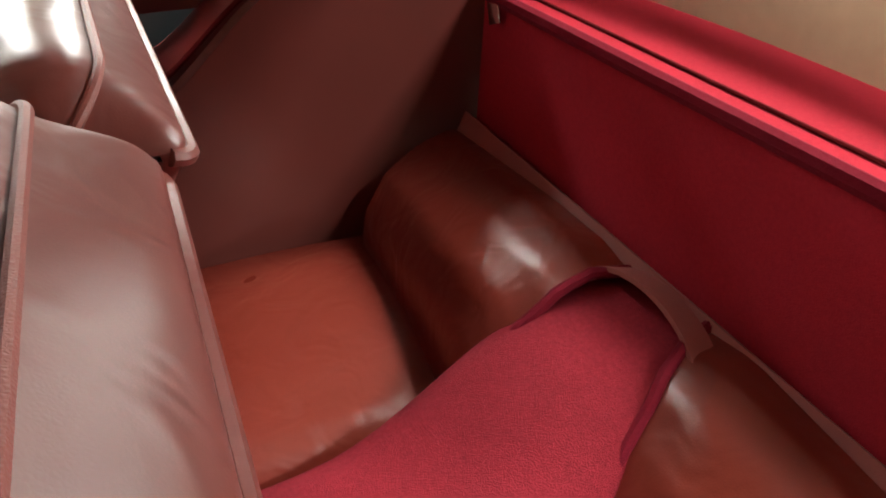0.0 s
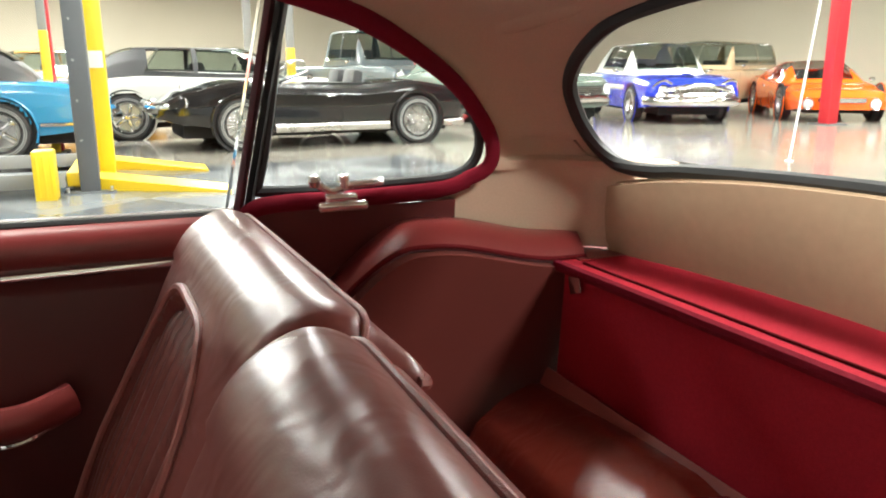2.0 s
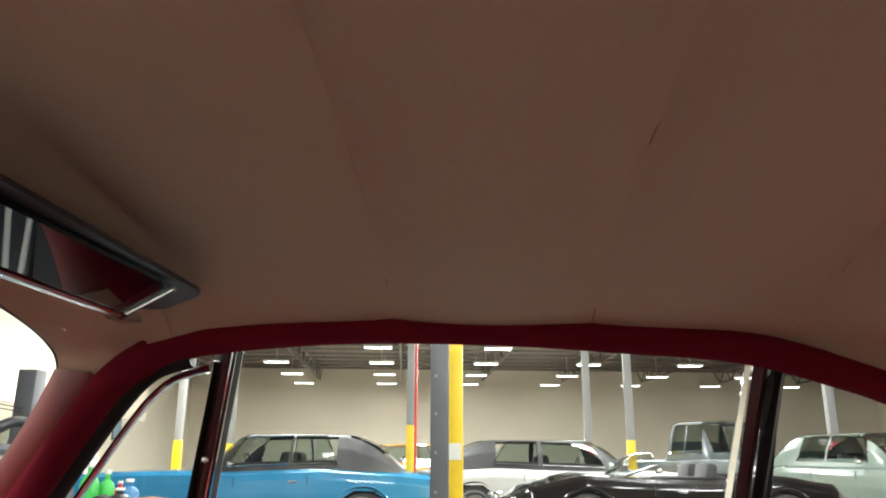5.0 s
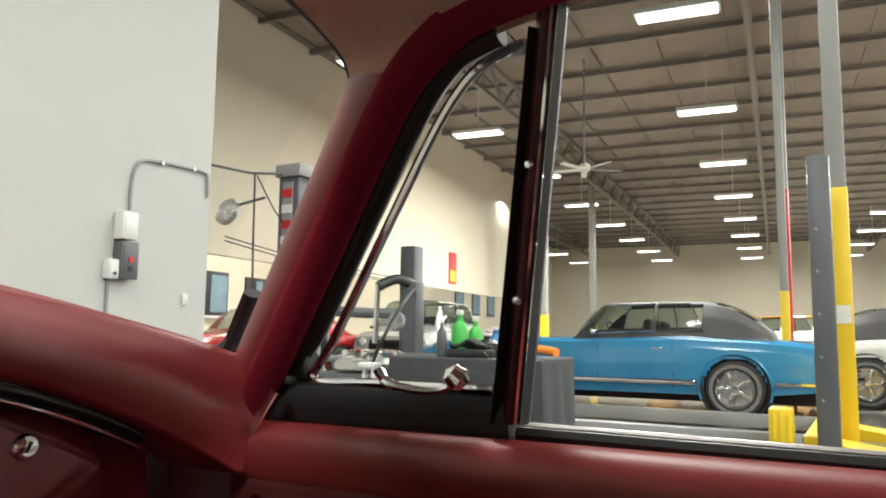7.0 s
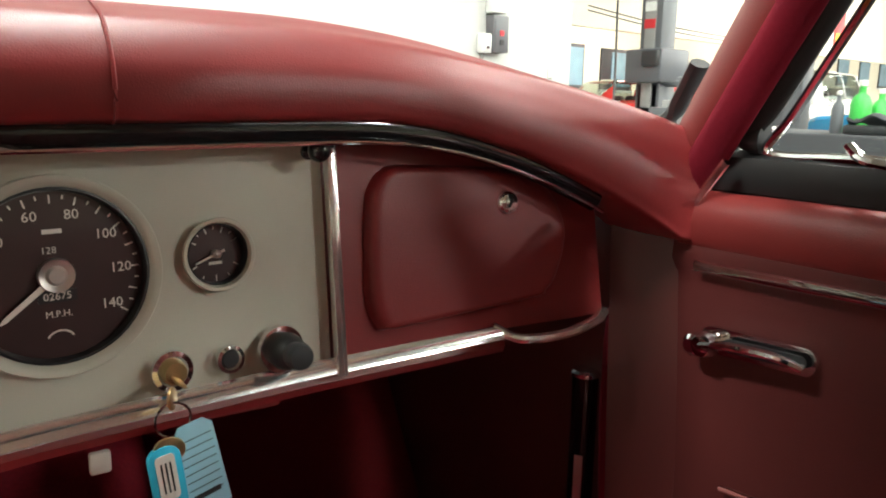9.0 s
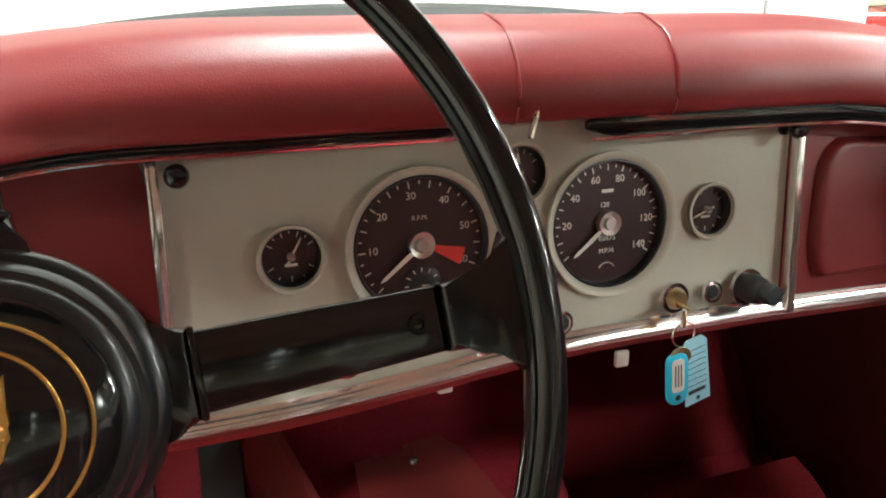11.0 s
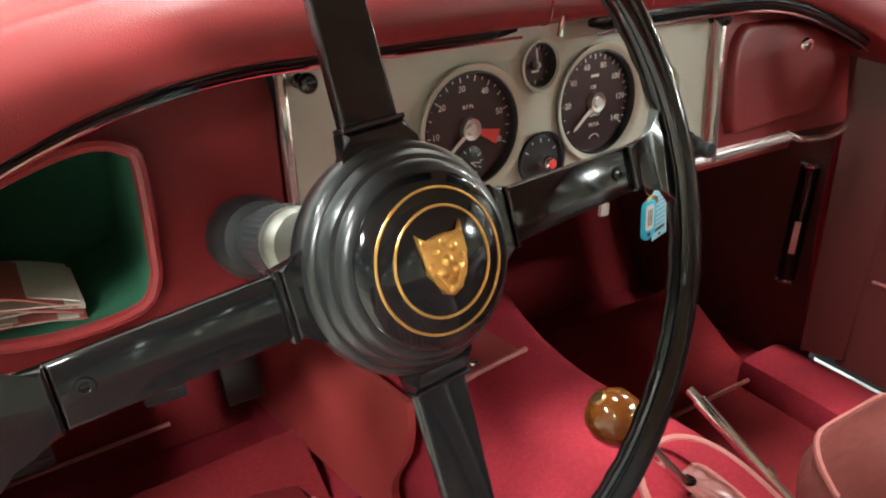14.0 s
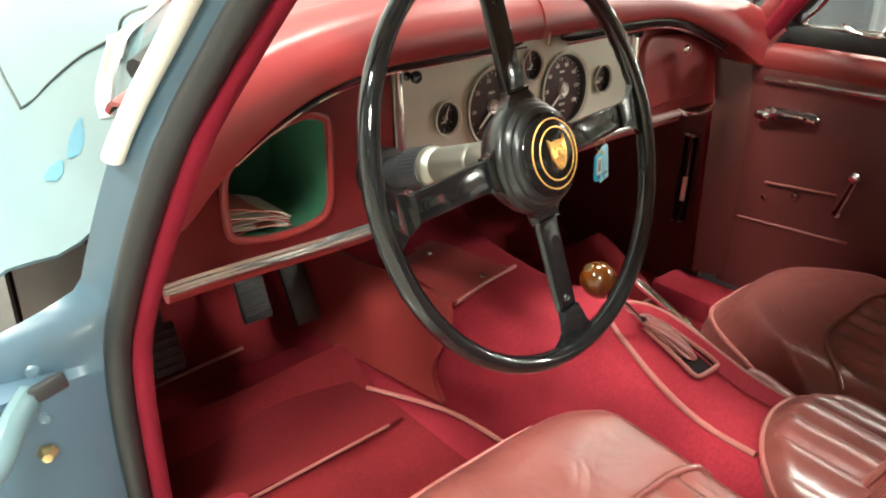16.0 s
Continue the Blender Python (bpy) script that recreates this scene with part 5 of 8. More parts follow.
# a plain gilt crest in relief, worked with bosses and ridges
cr = [(-0.0100, 0.0125), (-0.0135, 0.0175), (-0.0128, 0.0090), (-0.0118, 0.0020), (-0.0122, -0.0030), (-0.0085, -0.0085), (-0.0058, -0.0150), (0.0, -0.0175), (0.0058, -0.0150), (0.0085, -0.0085), (0.0122, -0.0030), (0.0118, 0.0020), (0.0128, 0.0090), (0.0135, 0.0175), (0.0100, 0.0125), (0.0040, 0.0140), (-0.0040, 0.0140)]
EM = WM @ Matrix.Translation((0, 0, 0.0362))
em = part("crest", prism(cr, 0.0028, EM, 0.0011), GOLD, bt, "gilt crest")
for x, y, r_, tall in ((-0.0052, 0.0062, 0.0027, 1.1), (0.0052, 0.0062, 0.0027, 1.1), (0, 0.0005, 0.0036, 1.3), (-0.0048, -0.0045, 0.0030, 1.1), (0.0048, -0.0045, 0.0030, 1.1), (0, -0.0135, 0.0030, 1.0), (-0.0092, 0.0005, 0.0020, 1.0), (0.0092, 0.0005, 0.0020, 1.0), (-0.0112, 0.0130, 0.0016, 1.0), (0.0112, 0.0130, 0.0016, 1.0), (0, 0.0105, 0.0022, 0.8)):
    part("crest_boss", lathe([(0, r_ * 0.7 * tall), (r_ * 0.45, r_ * 0.6 * tall), (r_ * 0.8, r_ * 0.3 * tall), (r_, 0)], EM @ Matrix.Translation((x, y, 0.0026)), 12), GOLD, em)
for pts in (((-0.0105, 0.0100), (-0.0060, 0.0098), (-0.0015, 0.0065)), ((0.0105, 0.0100), (0.0060, 0.0098), (0.0015, 0.0065)), ((-0.0090, -0.0035), (-0.0050, -0.0085), (-0.0030, -0.0125)), ((0.0090, -0.0035), (0.0050, -0.0085), (0.0030, -0.0125)), ((-0.0030, -0.0080), (0.0, -0.0068), (0.0030, -0.0080)), ((-0.0032, -0.0105), (0.0, -0.0116), (0.0032, -0.0105))):
    part("crest_ridge", sweep(spline([EM @ Vector((x, y, 0.0034)) for x, y in pts], 4), 0.0008, 6, up=AX), GOLD, em)
col = thing("steering_column", "ribbed grey and black steering column behind the wheel", "steering column", tuple(WC - AX * 0.2))
CD = Vector((-0.021, 0.274, -0.095)).normalized()
CM = basis(WC, (1, 0, 0), Vector((1, 0, 0)).cross(CD) * -1)
part("collar", lathe([(0.0225, 0.030), (0.0245, 0.045), (0.0245, 0.070), (0.0235, 0.074), (0.0235, 0.080)] + [(0.0220 + 0.0016 * (k % 2), 0.084 + 0.0048 * k) for k in range(15)] + [(0.0260, 0.158), (0.0268, 0.162), (0.0268, 0.172)], CM, 36), COLLAR_METAL, col, "ribbed bare metal collar")
knurl = bmesh.new()
kr = [[knurl.verts.new(CM @ Vector(((0.0275 + 0.0009 * (j % 2)) * math.cos(math.pi * j / 36), (0.0275 + 0.0009 * (j % 2)) * math.sin(math.pi * j / 36), z))) for j in range(72)] for z in (0.170, 0.174, 0.200, 0.206)]
for a, b in zip(kr, kr[1:]):
    for j in range(72):
        knurl.faces.new((a[j], a[(j + 1) % 72], b[(j + 1) % 72], b[j]))
for ring in (kr[0], kr[-1]):
    knurl.faces.new(ring)
part("grip_ring", knurl, SATIN_BLACK, col, "knurled black lock ring")
part("tube", cyl(0.0215, 0.52, CM @ Matrix.Translation((0, 0, 0.05)), 24), SATIN_BLACK, col)
part("dash_grommet", lathe([(0.020, -0.016), (0.030, -0.014), (0.0345, -0.004), (0.0355, 0.010), (0.034, 0.03)], CM @ Matrix.Translation((0, 0, 0.262)), 30), RUBBER, col, "black rubber column grommet")


# ---- seats ----
BACK = [(-0.600, 0.36), (-0.640, 0.46), (-0.678, 0.56), (-0.722, 0.65), (-0.764, 0.735), (-0.792, 0.795), (-0.822, 0.846), (-0.860, 0.870), (-0.893, 0.865),
        (-0.925, 0.838), (-0.958, 0.806), (-0.966, 0.785), (-0.945, 0.745), (-0.90, 0.66), (-0.86, 0.55), (-0.83, 0.44), (-0.82, 0.36)]


def front_y(z):
    for (y0, z0), (y1, z1) in zip(BACK, BACK[1:7]):
        if z0 <= z <= z1:
            return y0 + (y1 - y0) * (z - z0) / (z1 - z0)
    return BACK[6][0]


def seat_back_f(cx, dy, dz, w, turn, deep):
    """Backrest: u round the wedge-shaped section, v across; the front rolls round at the ends, the back stays square."""
    ring = spline([(0, y, z) if y > -0.893 or i < 8 or i > 13 else (0, -0.893 + (y + 0.893) * deep, 0.865 + (z - 0.865) * deep) for i, (y, z) in enumerate(BACK)], 5)
    n = len(ring)
    normals = []
    for i in range(n):
        d = ring[min(i + 1, n - 1)] - ring[max(i - 1, 0)]
        normals.append(Vector((0, d.z, -d.y)).normalized())

    def f(u, v):
        i = round(u * (n - 1))
        p, nr = ring[i], normals[i]
        q = 2 * v - 1
        q = math.copysign(1 - (1 - abs(q)) ** 1.7, q)
        r = 0.066 - 0.048 * smooth((u - 0.53) / 0.10)
        t = max(0.0, (abs(q) * w / 2 - (w / 2 - r)) / r)
        ins = r * (1 - math.sqrt(max(0.0, 1 - t * t)))
        xa = min(1.0, abs(w / 2 * q) / 0.218)
        arch_z = 0.43 + 0.38 * max(0.0, 1 - xa ** 3.5) ** 0.8
        sunk = 0.030 * smooth((arch_z - p.z) / 0.022) * smooth((1 - xa) / 0.1) if u < 0.42 else 0.0
        sag = 0.008 * smooth((abs(q) - 0.55) / 0.45) * smooth((0.52 - u) / 0.12)
        hollow = -0.016 * (q * q - 0.3) * (1 if p.y > -0.80 else 0)
        return Vector((cx + w / 2 * q, dy + p.y - nr.y * ins + hollow - sunk + turn * w / 2 * q, dz + p.z - nr.z * ins - sag * smooth((p.z - 0.6) / 0.2)))
    return f


def capped(f, nu, nv):
    """A sheet whose two ends across are closed."""
    bm = surface(f, nu, nv)
    for v in (0.0, 1.0):
        bm.faces.new([bm.verts.new(f(i / nu, v)) for i in range(nu + 1)])
    bmesh.ops.remove_doubles(bm, verts=bm.verts[:], dist=1e-6)
    return bm


def seat(name, label, cx, w, dy, dz, group, px, pw, py, turn, deep, lift, round_from, round_by):
    st = thing(name, label, "car seat", (cx, -0.6, 0.22), group=group)
    # cushion
    def cush(u, v):
        x = (u - 0.5) * pw
        yy = py - 0.60 * v
        ex = abs(2 * u - 1)
        edge = 0.05 * max(0, (ex - 0.80) / 0.2) ** 2
        front = 0.075 * max(0, (0.14 - v) / 0.14) ** 2
        z = 0.425 + lift - edge - front + 0.018 * math.sin(math.pi * u) - 0.05 * v + 0.006 * ex
        if v > 0.36 and ex < 0.70:
            z += 0.012 * abs(math.sin((u - 0.15) / 0.7 * math.pi * 7)) ** 0.7 - 0.009
        yc = yy - round_by * max(0, (ex - round_from) / (1 - round_from)) ** 2.0 * (1 - v) ** 2
        return Vector((px + x, yc, z))
    part("cushion", surface(cush, 70, 40), SEAT_LEATHER, st, "maroon leather cushion with fluted centre")
    def skirt(u, v):
        p = cush(0.0, 1 - u * 3) if u < 1 / 3 else (cush((u - 1 / 3) * 3, 0.0) if u < 2 / 3 else cush(1.0, (u - 2 / 3) * 3))
        return Vector((p.x, p.y, p.z * (1 - v) + 0.25 * v)) + Vector((0, 0.018 * math.sin(math.pi * v), 0))
    part("cushion_skirt", surface(skirt, 45, 8), SEAT_LEATHER, st)
    part("cushion_piping", sweep([cush(u, 0.0) + Vector((0, 0.004, 0)) for u in np.linspace(0, 1, 30)], 0.0042, 6), PIPING, st)
    for u in (0.0, 1.0):
        part("cushion_piping", sweep([cush(u, v) for v in np.linspace(0, 1, 20)], 0.0042, 6), PIPING, st)
    part("cushion_seam", sweep([cush(u, 0.355) + Vector((0, 0, 0.002)) for u in np.linspace(0.04, 0.96, 24)], 0.0045, 8), SEAT_LEATHER, st)
    # backrest
    bf = seat_back_f(cx, dy, dz, w, turn, deep)
    bm = capped(bf, 80, 110)
    back = part("backrest", bm, SEAT_LEATHER, st, "padded maroon leather backrest")
    ur = 43 / 80
    part("backrest_piping", sweep([bf(ur, v) + Vector((0, -0.001, 0.002)) for v in np.linspace(0.004, 0.996, 50)], 0.0036, 8), PIPING, back, "pale piping")
    part("back_panel_hem", sweep([bf(56 / 80, v) + Vector((0, -0.003, 0)) for v in np.linspace(0.01, 0.99, 40)], 0.006, 8), SEAT_LEATHER, back)
    for k in range(11):
        xo = -0.195 + 0.039 * k
        top = 0.80 - 0.075 * (abs(xo) / 0.195) ** 3
        zs = np.linspace(0.43, top, 18)
        part("flute", sweep([Vector((cx + xo, dy + front_y(z) - 0.027 + turn * xo - 0.016 * ((2 * xo / w) ** 2 - 0.3), dz + z)) for z in zs], 0.0195, 10, ry=0.016, taper=lambda t: 1.0 if t < 0.92 else 0.65), SEAT_LEATHER, back, "stuffed leather flute")
    arch = [Vector((cx + 0.216 * math.copysign(min(1, abs(a)) ** 0.8, a), 0, 0.43 + 0.38 * (1 - abs(a) ** 3.5) ** 0.8)) for a in np.linspace(-0.995, 0.995, 40)]
    part("flute_border", sweep([Vector((p.x, dy + front_y(p.z) + 0.001 + turn * (p.x - cx) - 0.016 * ((2 * (p.x - cx) / w) ** 2 - 0.3), dz + p.z)) for p in arch], 0.0055, 8), PIPING, back)
    return st


seat("driver_seat", "maroon leather driver bucket seat with fluted panels", -0.277, 0.615, 0.0, 0.0, "front seats", -0.368, 0.43, -0.252, 0.03, 1.0, 0.024, 0.55, 0.075)
seat("passenger_seat", "maroon leather passenger bucket seat with fluted panels", 0.335, 0.60, -0.010, -0.022, "front seats", 0.400, 0.46, -0.215, 0.07, 0.7, 0.0, 0.25, 0.24)

# ---- centre armrest, gear lever, handbrake, cover plate ----
arm = thing("centre_armrest", "fluted maroon leather armrest pad on the tunnel", "armrest", (0.02, -0.64, 0.41))


def arm_f(u, v):
    """Pleated pad with a rounded nose: u across, v from the nose back."""
    a = 2 * u - 1
    nose = max(0.0, (0.10 - v) / 0.10)
    flute = 0.008 * abs(math.sin(2.5 * math.pi * (a / 0.86 + 1))) ** 0.7 * (1 - smooth(nose * 1.2)) if abs(a) < 0.86 else 0.0
    z = 0.457 + flute - 0.036 * a * a - 0.022 * max(0.0, (abs(a) - 0.86) / 0.14) ** 2 - 0.020 * nose ** 2 - 0.02 * v
    return Vector((0.015 + 0.132 * a, -0.482 - 0.33 * v - 0.10 * (1 - math.sqrt(max(0.0, 1 - 0.99 * a * a))) * (1 - v), z))


def arm_rim(t):
    """Outline of the pad, from one back corner round the nose to the other."""
    return arm_f(0.0, 1 - 3 * t) if t < 1 / 3 else (arm_f(3 * t - 1, 0.0) if t < 2 / 3 else arm_f(1.0, 3 * t - 2))


part("pad_side", surface(lambda u, v: arm_rim(u) + Vector((0.012 * math.sin(math.pi * v) * (2 * u - 1), 0, -0.10 * v)), 60, 6), SEAT_LEATHER, arm)
part("pad", surface(arm_f, 100, 30), SEAT_LEATHER, arm)
part("pad_piping", sweep([arm_rim(t) + Vector((0, 0, 0.001)) for t in np.linspace(0, 1, 70)], 0.004, 6), PIPING, arm)

def tun_z(x, y):
    w = 0.125 + 0.13 * smooth(y / 0.55)
    top = tunnel_top(y)
    c = min(0.999, abs((x - 0.005) / w)) ** (1 / 0.55)
    return FLOOR_Z + (top - FLOOR_Z) * math.sqrt(1 - c * c) ** 0.35


gear = thing("gear_lever", "chrome gear lever with an amber knob and red leather gaiter", "gear lever", (0.01, -0.28, 0.42))
GK = Vector((-0.070, -0.219, 0.560))
part("stick", sweep([Vector((-0.006, -0.267, 0.480)), Vector((-0.045, -0.238, 0.532)), GK], 0.006, 10), CHROME, gear)
part("gear_knob", lathe([(0, 0.031), (0.014, 0.028), (0.0245, 0.017), (0.0275, 0.003), (0.024, -0.012), (0.0135, -0.026), (0.009, -0.033), (0, -0.033)], Matrix.Translation(GK) @ (Vector((-0.065, 0.043, 0.095))).to_track_quat("Z", "Y").to_matrix().to_4x4(), 32), AMBER, gear, "marbled amber knob")
part("knob_cap", lathe([(0, 0.033), (0.007, 0.0325), (0.008, 0.0295)], Matrix.Translation(GK) @ (Vector((-0.065, 0.043, 0.095))).to_track_quat("Z", "Y").to_matrix().to_4x4(), 16), BRASS, gear)


def gaiter_f(u, v):
    """Soft hide gathered in folds from the slot up to the stick."""
    a = 2 * math.pi * u
    bx, by = 0.018 + 0.020 * math.cos(a), -0.300 + 0.048 * math.sin(a)
    base = Vector((bx, by, tun_z(bx, by) + 0.0045))
    top = Vector((-0.010 + 0.0085 * math.cos(a), -0.264 + 0.0085 * math.sin(a), 0.492))
    p = base.lerp(top, v ** 1.15)
    k = math.sin(math.pi * min(1, 0.12 + 0.9 * v))
    ridge = abs(math.sin(3.5 * a + 3.0 * v)) ** 0.6
    return p + Vector((math.cos(a), 0.8 * math.sin(a), 0.35)) * (0.0075 * ridge - 0.003) * k + Vector((0, 0, 0.007 * k))


part("gaiter", surface(gaiter_f, 96, 18), SEAT_LEATHER, gear, "wrinkled red leather gaiter")
slot = [(0.000, -0.260), (0.012, -0.248), (0.034, -0.250), (0.048, -0.340), (0.048, -0.366), (0.040, -0.372), (-0.002, -0.371), (-0.010, -0.362), (-0.008, -0.340)]
slot3 = [Vector((p[0], p[1], 0.436)) for p in spline([(*p, 0) for p in slot + slot[:1]], 5)[:-1]]
cover = thing("gearbox_cover", "crimson carpet gearbox cover piped in pink leather", "carpet cover", (0.02, -0.3, 0.42))
co = [(-0.072, -0.50), (-0.070, -0.37), (-0.056, -0.285), (-0.028, -0.222), (0.018, -0.198), (0.060, -0.206), (0.086, -0.25), (0.095, -0.36), (0.092, -0.50)]
cs = spline([(*p, 0) for p in co], 6)


# black sheet laid in the slot stands for the shade inside it
bm = bmesh.new()
bm.faces.new([bm.verts.new((p.x, p.y, tun_z(p.x, p.y) + 0.0035)) for p in slot3])
part("slot_shade", bm, UNDER_BLACK, gear, "black sheet for the shade inside the gaiter slot")
part("slot_binding", sweep([Vector((p.x, p.y, tun_z(p.x, p.y) + 0.007)) for p in slot3], 0.0034, 8, closed=True), PIPING, gear, "pink leather binding of the gaiter slot")
part("cover_piping", sweep([Vector((p.x, p.y, tun_z(p.x, p.y) + 0.003)) for p in cs], 0.0045, 8), PIPING, cover)
bm = bmesh.new()
cvs = [bm.verts.new((p.x * 0.97, p.y, tun_z(p.x * 0.97, p.y) + 0.004)) for p in cs]
mid = [bm.verts.new((0.35 * p.x + 0.003, p.y, tun_z(0.35 * p.x, p.y) + 0.004)) for p in cs]
for i in range(len(cs) - 1):
    bm.faces.new((cvs[i], cvs[i + 1], mid[i + 1], mid[i]))
part("cover_carpet", bm, CARPET, cover)

hb = thing("handbrake", "slim chrome fly-off handbrake lever", "handbrake", (0.13, -0.3, 0.38))
HT, HB2 = Vector((0.118, -0.172, 0.476)), Vector((0.127, -0.39, 0.385))
part("lever", sweep([HT, HT.lerp(HB2, 0.5), HB2], 0.0085, 12, taper=lambda t: 1.0 if t < 0.5 else 0.75), CHROME, hb)
part("lever_sleeve", sweep([HT.lerp(HB2, 0.42), HT.lerp(HB2, 0.46)], 0.0105, 12), CHROME, hb)
part("release_button", sweep([HT + (HT - HB2).normalized() * 0.016, HT], 0.006, 10), CHROME, hb)
part("lever_gaiter", surface(lambda u, v: HB2 + Vector((0.0, -0.16 * v, -0.02 * v)) + Vector((0.03 * math.cos(2 * math.pi * u) * (0.5 + 0.6 * v), 0, 0.03 * math.sin(2 * math.pi * u) * (0.5 + 0.6 * v))) + Vector((1, 1, 1)) * 0.004 * math.sin(9 * v + 4 * u), 24, 16), SEAT_LEATHER, hb, "wrinkled leather gaiter")

plate = thing("gearbox_inspection_flap", "dark red leather inspection flap with two screws", "cover flap", (-0.06, 0.12, 0.44))
part("flap", surface(lambda u, v: Vector((-0.128 + 0.172 * u + 0.035 * v * (0.5 - u), 0.032 + 0.022 * u + 0.20 * v, tunnel_top(0.032 + 0.2 * v) + 0.003 - 0.012 * abs(u - 0.7))), 12, 12, 0.006), LEATHER, plate)
part("flap_piping", sweep([(-0.128, 0.030, 0.438), (-0.045, 0.040, 0.447), (0.046, 0.053, 0.446)], 0.004, 6), PIPING, plate)
for x, y, z in ((-0.044, 0.198, 0.445), (-0.034, 0.061, 0.447)):
    part("screw", lathe([(0, 0.004), (0.005, 0.003), (0.0065, 0)], Matrix.Translation((x, y, z)), 12), CHROME, plate)

# ---- footwells ----
for nm, x, y, z in (("brake_pedal", -0.375, 0.30, 0.42), ("clutch_pedal", -0.545, 0.30, 0.38)):
    pd = thing(nm, "black rubber foot pedal on a dark arm", "pedal", (x, y, z), group="pedals")
    part("pad", box(0.055, 0.016, 0.085, pose(x, y, z, -25, 0, 0), 0.004), RUBBER, pd)
    for k in range(5):
        part("rib", box(0.048, 0.004, 0.006, pose(x, y, z, -25, 0, 0) @ Matrix.Translation((0, -0.009, -0.030 + 0.015 * k)), 0.001), RUBBER, pd)
    part("arm", sweep(spline([(x, y + 0.01, z + 0.02), (x + 0.01, y + 0.08, z + 0.16), (x + 0.01, y + 0.10, z + 0.35)], 5), 0.012, 8), SATIN_BLACK, pd)
ac = thing("accelerator_pedal", "long black accelerator pedal", "pedal", (-0.27, 0.33, 0.38), group="pedals")
part("pad", box(0.055, 0.016, 0.20, pose(-0.268, 0.34, 0.42, -30, 0, 0), 0.005), RUBBER, ac)
part("arm", sweep([(-0.268, 0.36, 0.44), (-0.265, 0.45, 0.6)], 0.01, 8), SATIN_BLACK, ac)
part("tunnel_side_panel", surface(lambda u, v: Vector((-0.155 - 0.07 * u - 0.012 * math.sin(math.pi * v), 0.03 + 0.36 * u + 0.02 * math.sin(6 * v), 0.235 + 0.22 * v + 0.02 * u)), 14, 10, 0.012), LEATHER, CAR, "dark leather tunnel side panel")
mat_l = thing("floor_mat", "crimson floor carpet with pink piping", "floor mat", (-0.4, 0.1, 0.205))
part("carpet", surface(lambda u, v: Vector((-0.60 + 0.40 * u, -0.22 + 0.50 * v, 0.207 + 0.006 * math.sin(5 * u + 3 * v) + 0.05 * smooth((v - 0.75) / 0.25))), 16, 16, 0.008), MAT_CARPET, mat_l)
part("binding", sweep([(-0.62 + 0.36 * u, 0.050 + 0.004 * u, 0.2255) for u in np.linspace(0, 1, 12)], 0.0026, 6), PIPING, mat_l)
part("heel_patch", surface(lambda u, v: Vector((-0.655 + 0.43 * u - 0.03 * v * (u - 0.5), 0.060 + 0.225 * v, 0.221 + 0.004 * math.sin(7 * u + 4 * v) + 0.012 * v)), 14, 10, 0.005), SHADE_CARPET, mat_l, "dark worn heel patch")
part("binding", sweep([(-0.655 + 0.20 * u, 0.290, 0.240) for u in np.linspace(0, 1, 12)], 0.0035, 6), PIPING, mat_l)
part("binding", sweep([(-0.65 + 0.29 * u, 0.420 - 0.03 * u, 0.225 + 0.04 * u) for u in np.linspace(0, 1, 12)], 0.0035, 6), PIPING, mat_l)
part("tunnel_foot_piping", sweep(spline([(-0.23, 0.16, 0.235), (-0.165, 0.02, 0.235), (-0.145, -0.08, 0.23), (-0.14, -0.20, 0.228)], 5), 0.0045, 6), PIPING, CAR)
mat_r = thing("floor_mat", "crimson floor carpet with pink piping", "floor mat", (0.38, 0.1, 0.205))
part("carpet", surface(lambda u, v: Vector((0.16 + 0.44 * u, -0.24 + 0.50 * v, 0.207 + 0.006 * math.sin(4 * u + 3 * v) + 0.08 * smooth((v - 0.6) / 0.4))), 16, 16, 0.008), MAT_CARPET, mat_r)
part("binding", sweep([(0.16 + 0.44 * u, 0.03, 0.222) for u in np.linspace(0, 1, 12)], 0.004, 6), PIPING, mat_r)
tube = thing("hand_pump", "slim black tube with chrome ends and faded gilt lettering", "hand pump", (0.655, 0.072, 0.37))
part("barrel", cyl(0.016, 0.215, pose(0.655, 0.072, 0.374, 0, 0, 0), 18, 0.003), GLOSS_BLACK, tube)
for z in (0.368, 0.584):
    part("end_cap", cyl(0.018, 0.010, pose(0.655, 0.072, z, 0, 0, 0), 18, 0.003), CHROME, tube, "chrome end cap")
part("gilt_lettering_bar", box(0.002, 0.010, 0.06, pose(0.6415, 0.0635, 0.46, 0, 0, 35)), DULL_CHROME, tube)
part("door_piping_front", sweep(spline([(0.668, 0.0, 0.80), (0.655, 0.024, 0.72), (0.644, 0.028, 0.64), (0.643, 0.024, 0.5), (0.641, 0.008, 0.36), (0.640, 0.0, 0.28)], 5), 0.007, 8), FELT, CAR, "crimson door seal piping")
part("right_post", surface(lambda u, v: Vector((0.645 + 0.030 * u, 0.032 - 0.085 * u - 0.024 * (1 - v) * (1 - u), 0.27 + 0.56 * v)), 6, 6, 0.015), DOOR_LEATHER, CAR)
part("sill_screw", lathe([(0, 0.004), (0.006, 0.003), (0.007, 0)], Matrix.Translation((0.652, -0.012, 0.287)) @ Matrix.Rotation(radians(-80), 4, "Y"), 10), CHROME, CAR)
part("under_dash_tray", surface(lambda u, v: Vector((-0.25 + 0.50 * u, 0.03 + 0.12 * v, 0.665 - 0.006 * u)), 8, 4, 0.006), DASH_LEATHER, CAR)
for x in (-0.07, 0.105):
    part("flasher_tab", box(0.014, 0.006, 0.016, pose(x, -0.004, 0.655, 0, 0, 0), 0.002), PAPER, CAR)

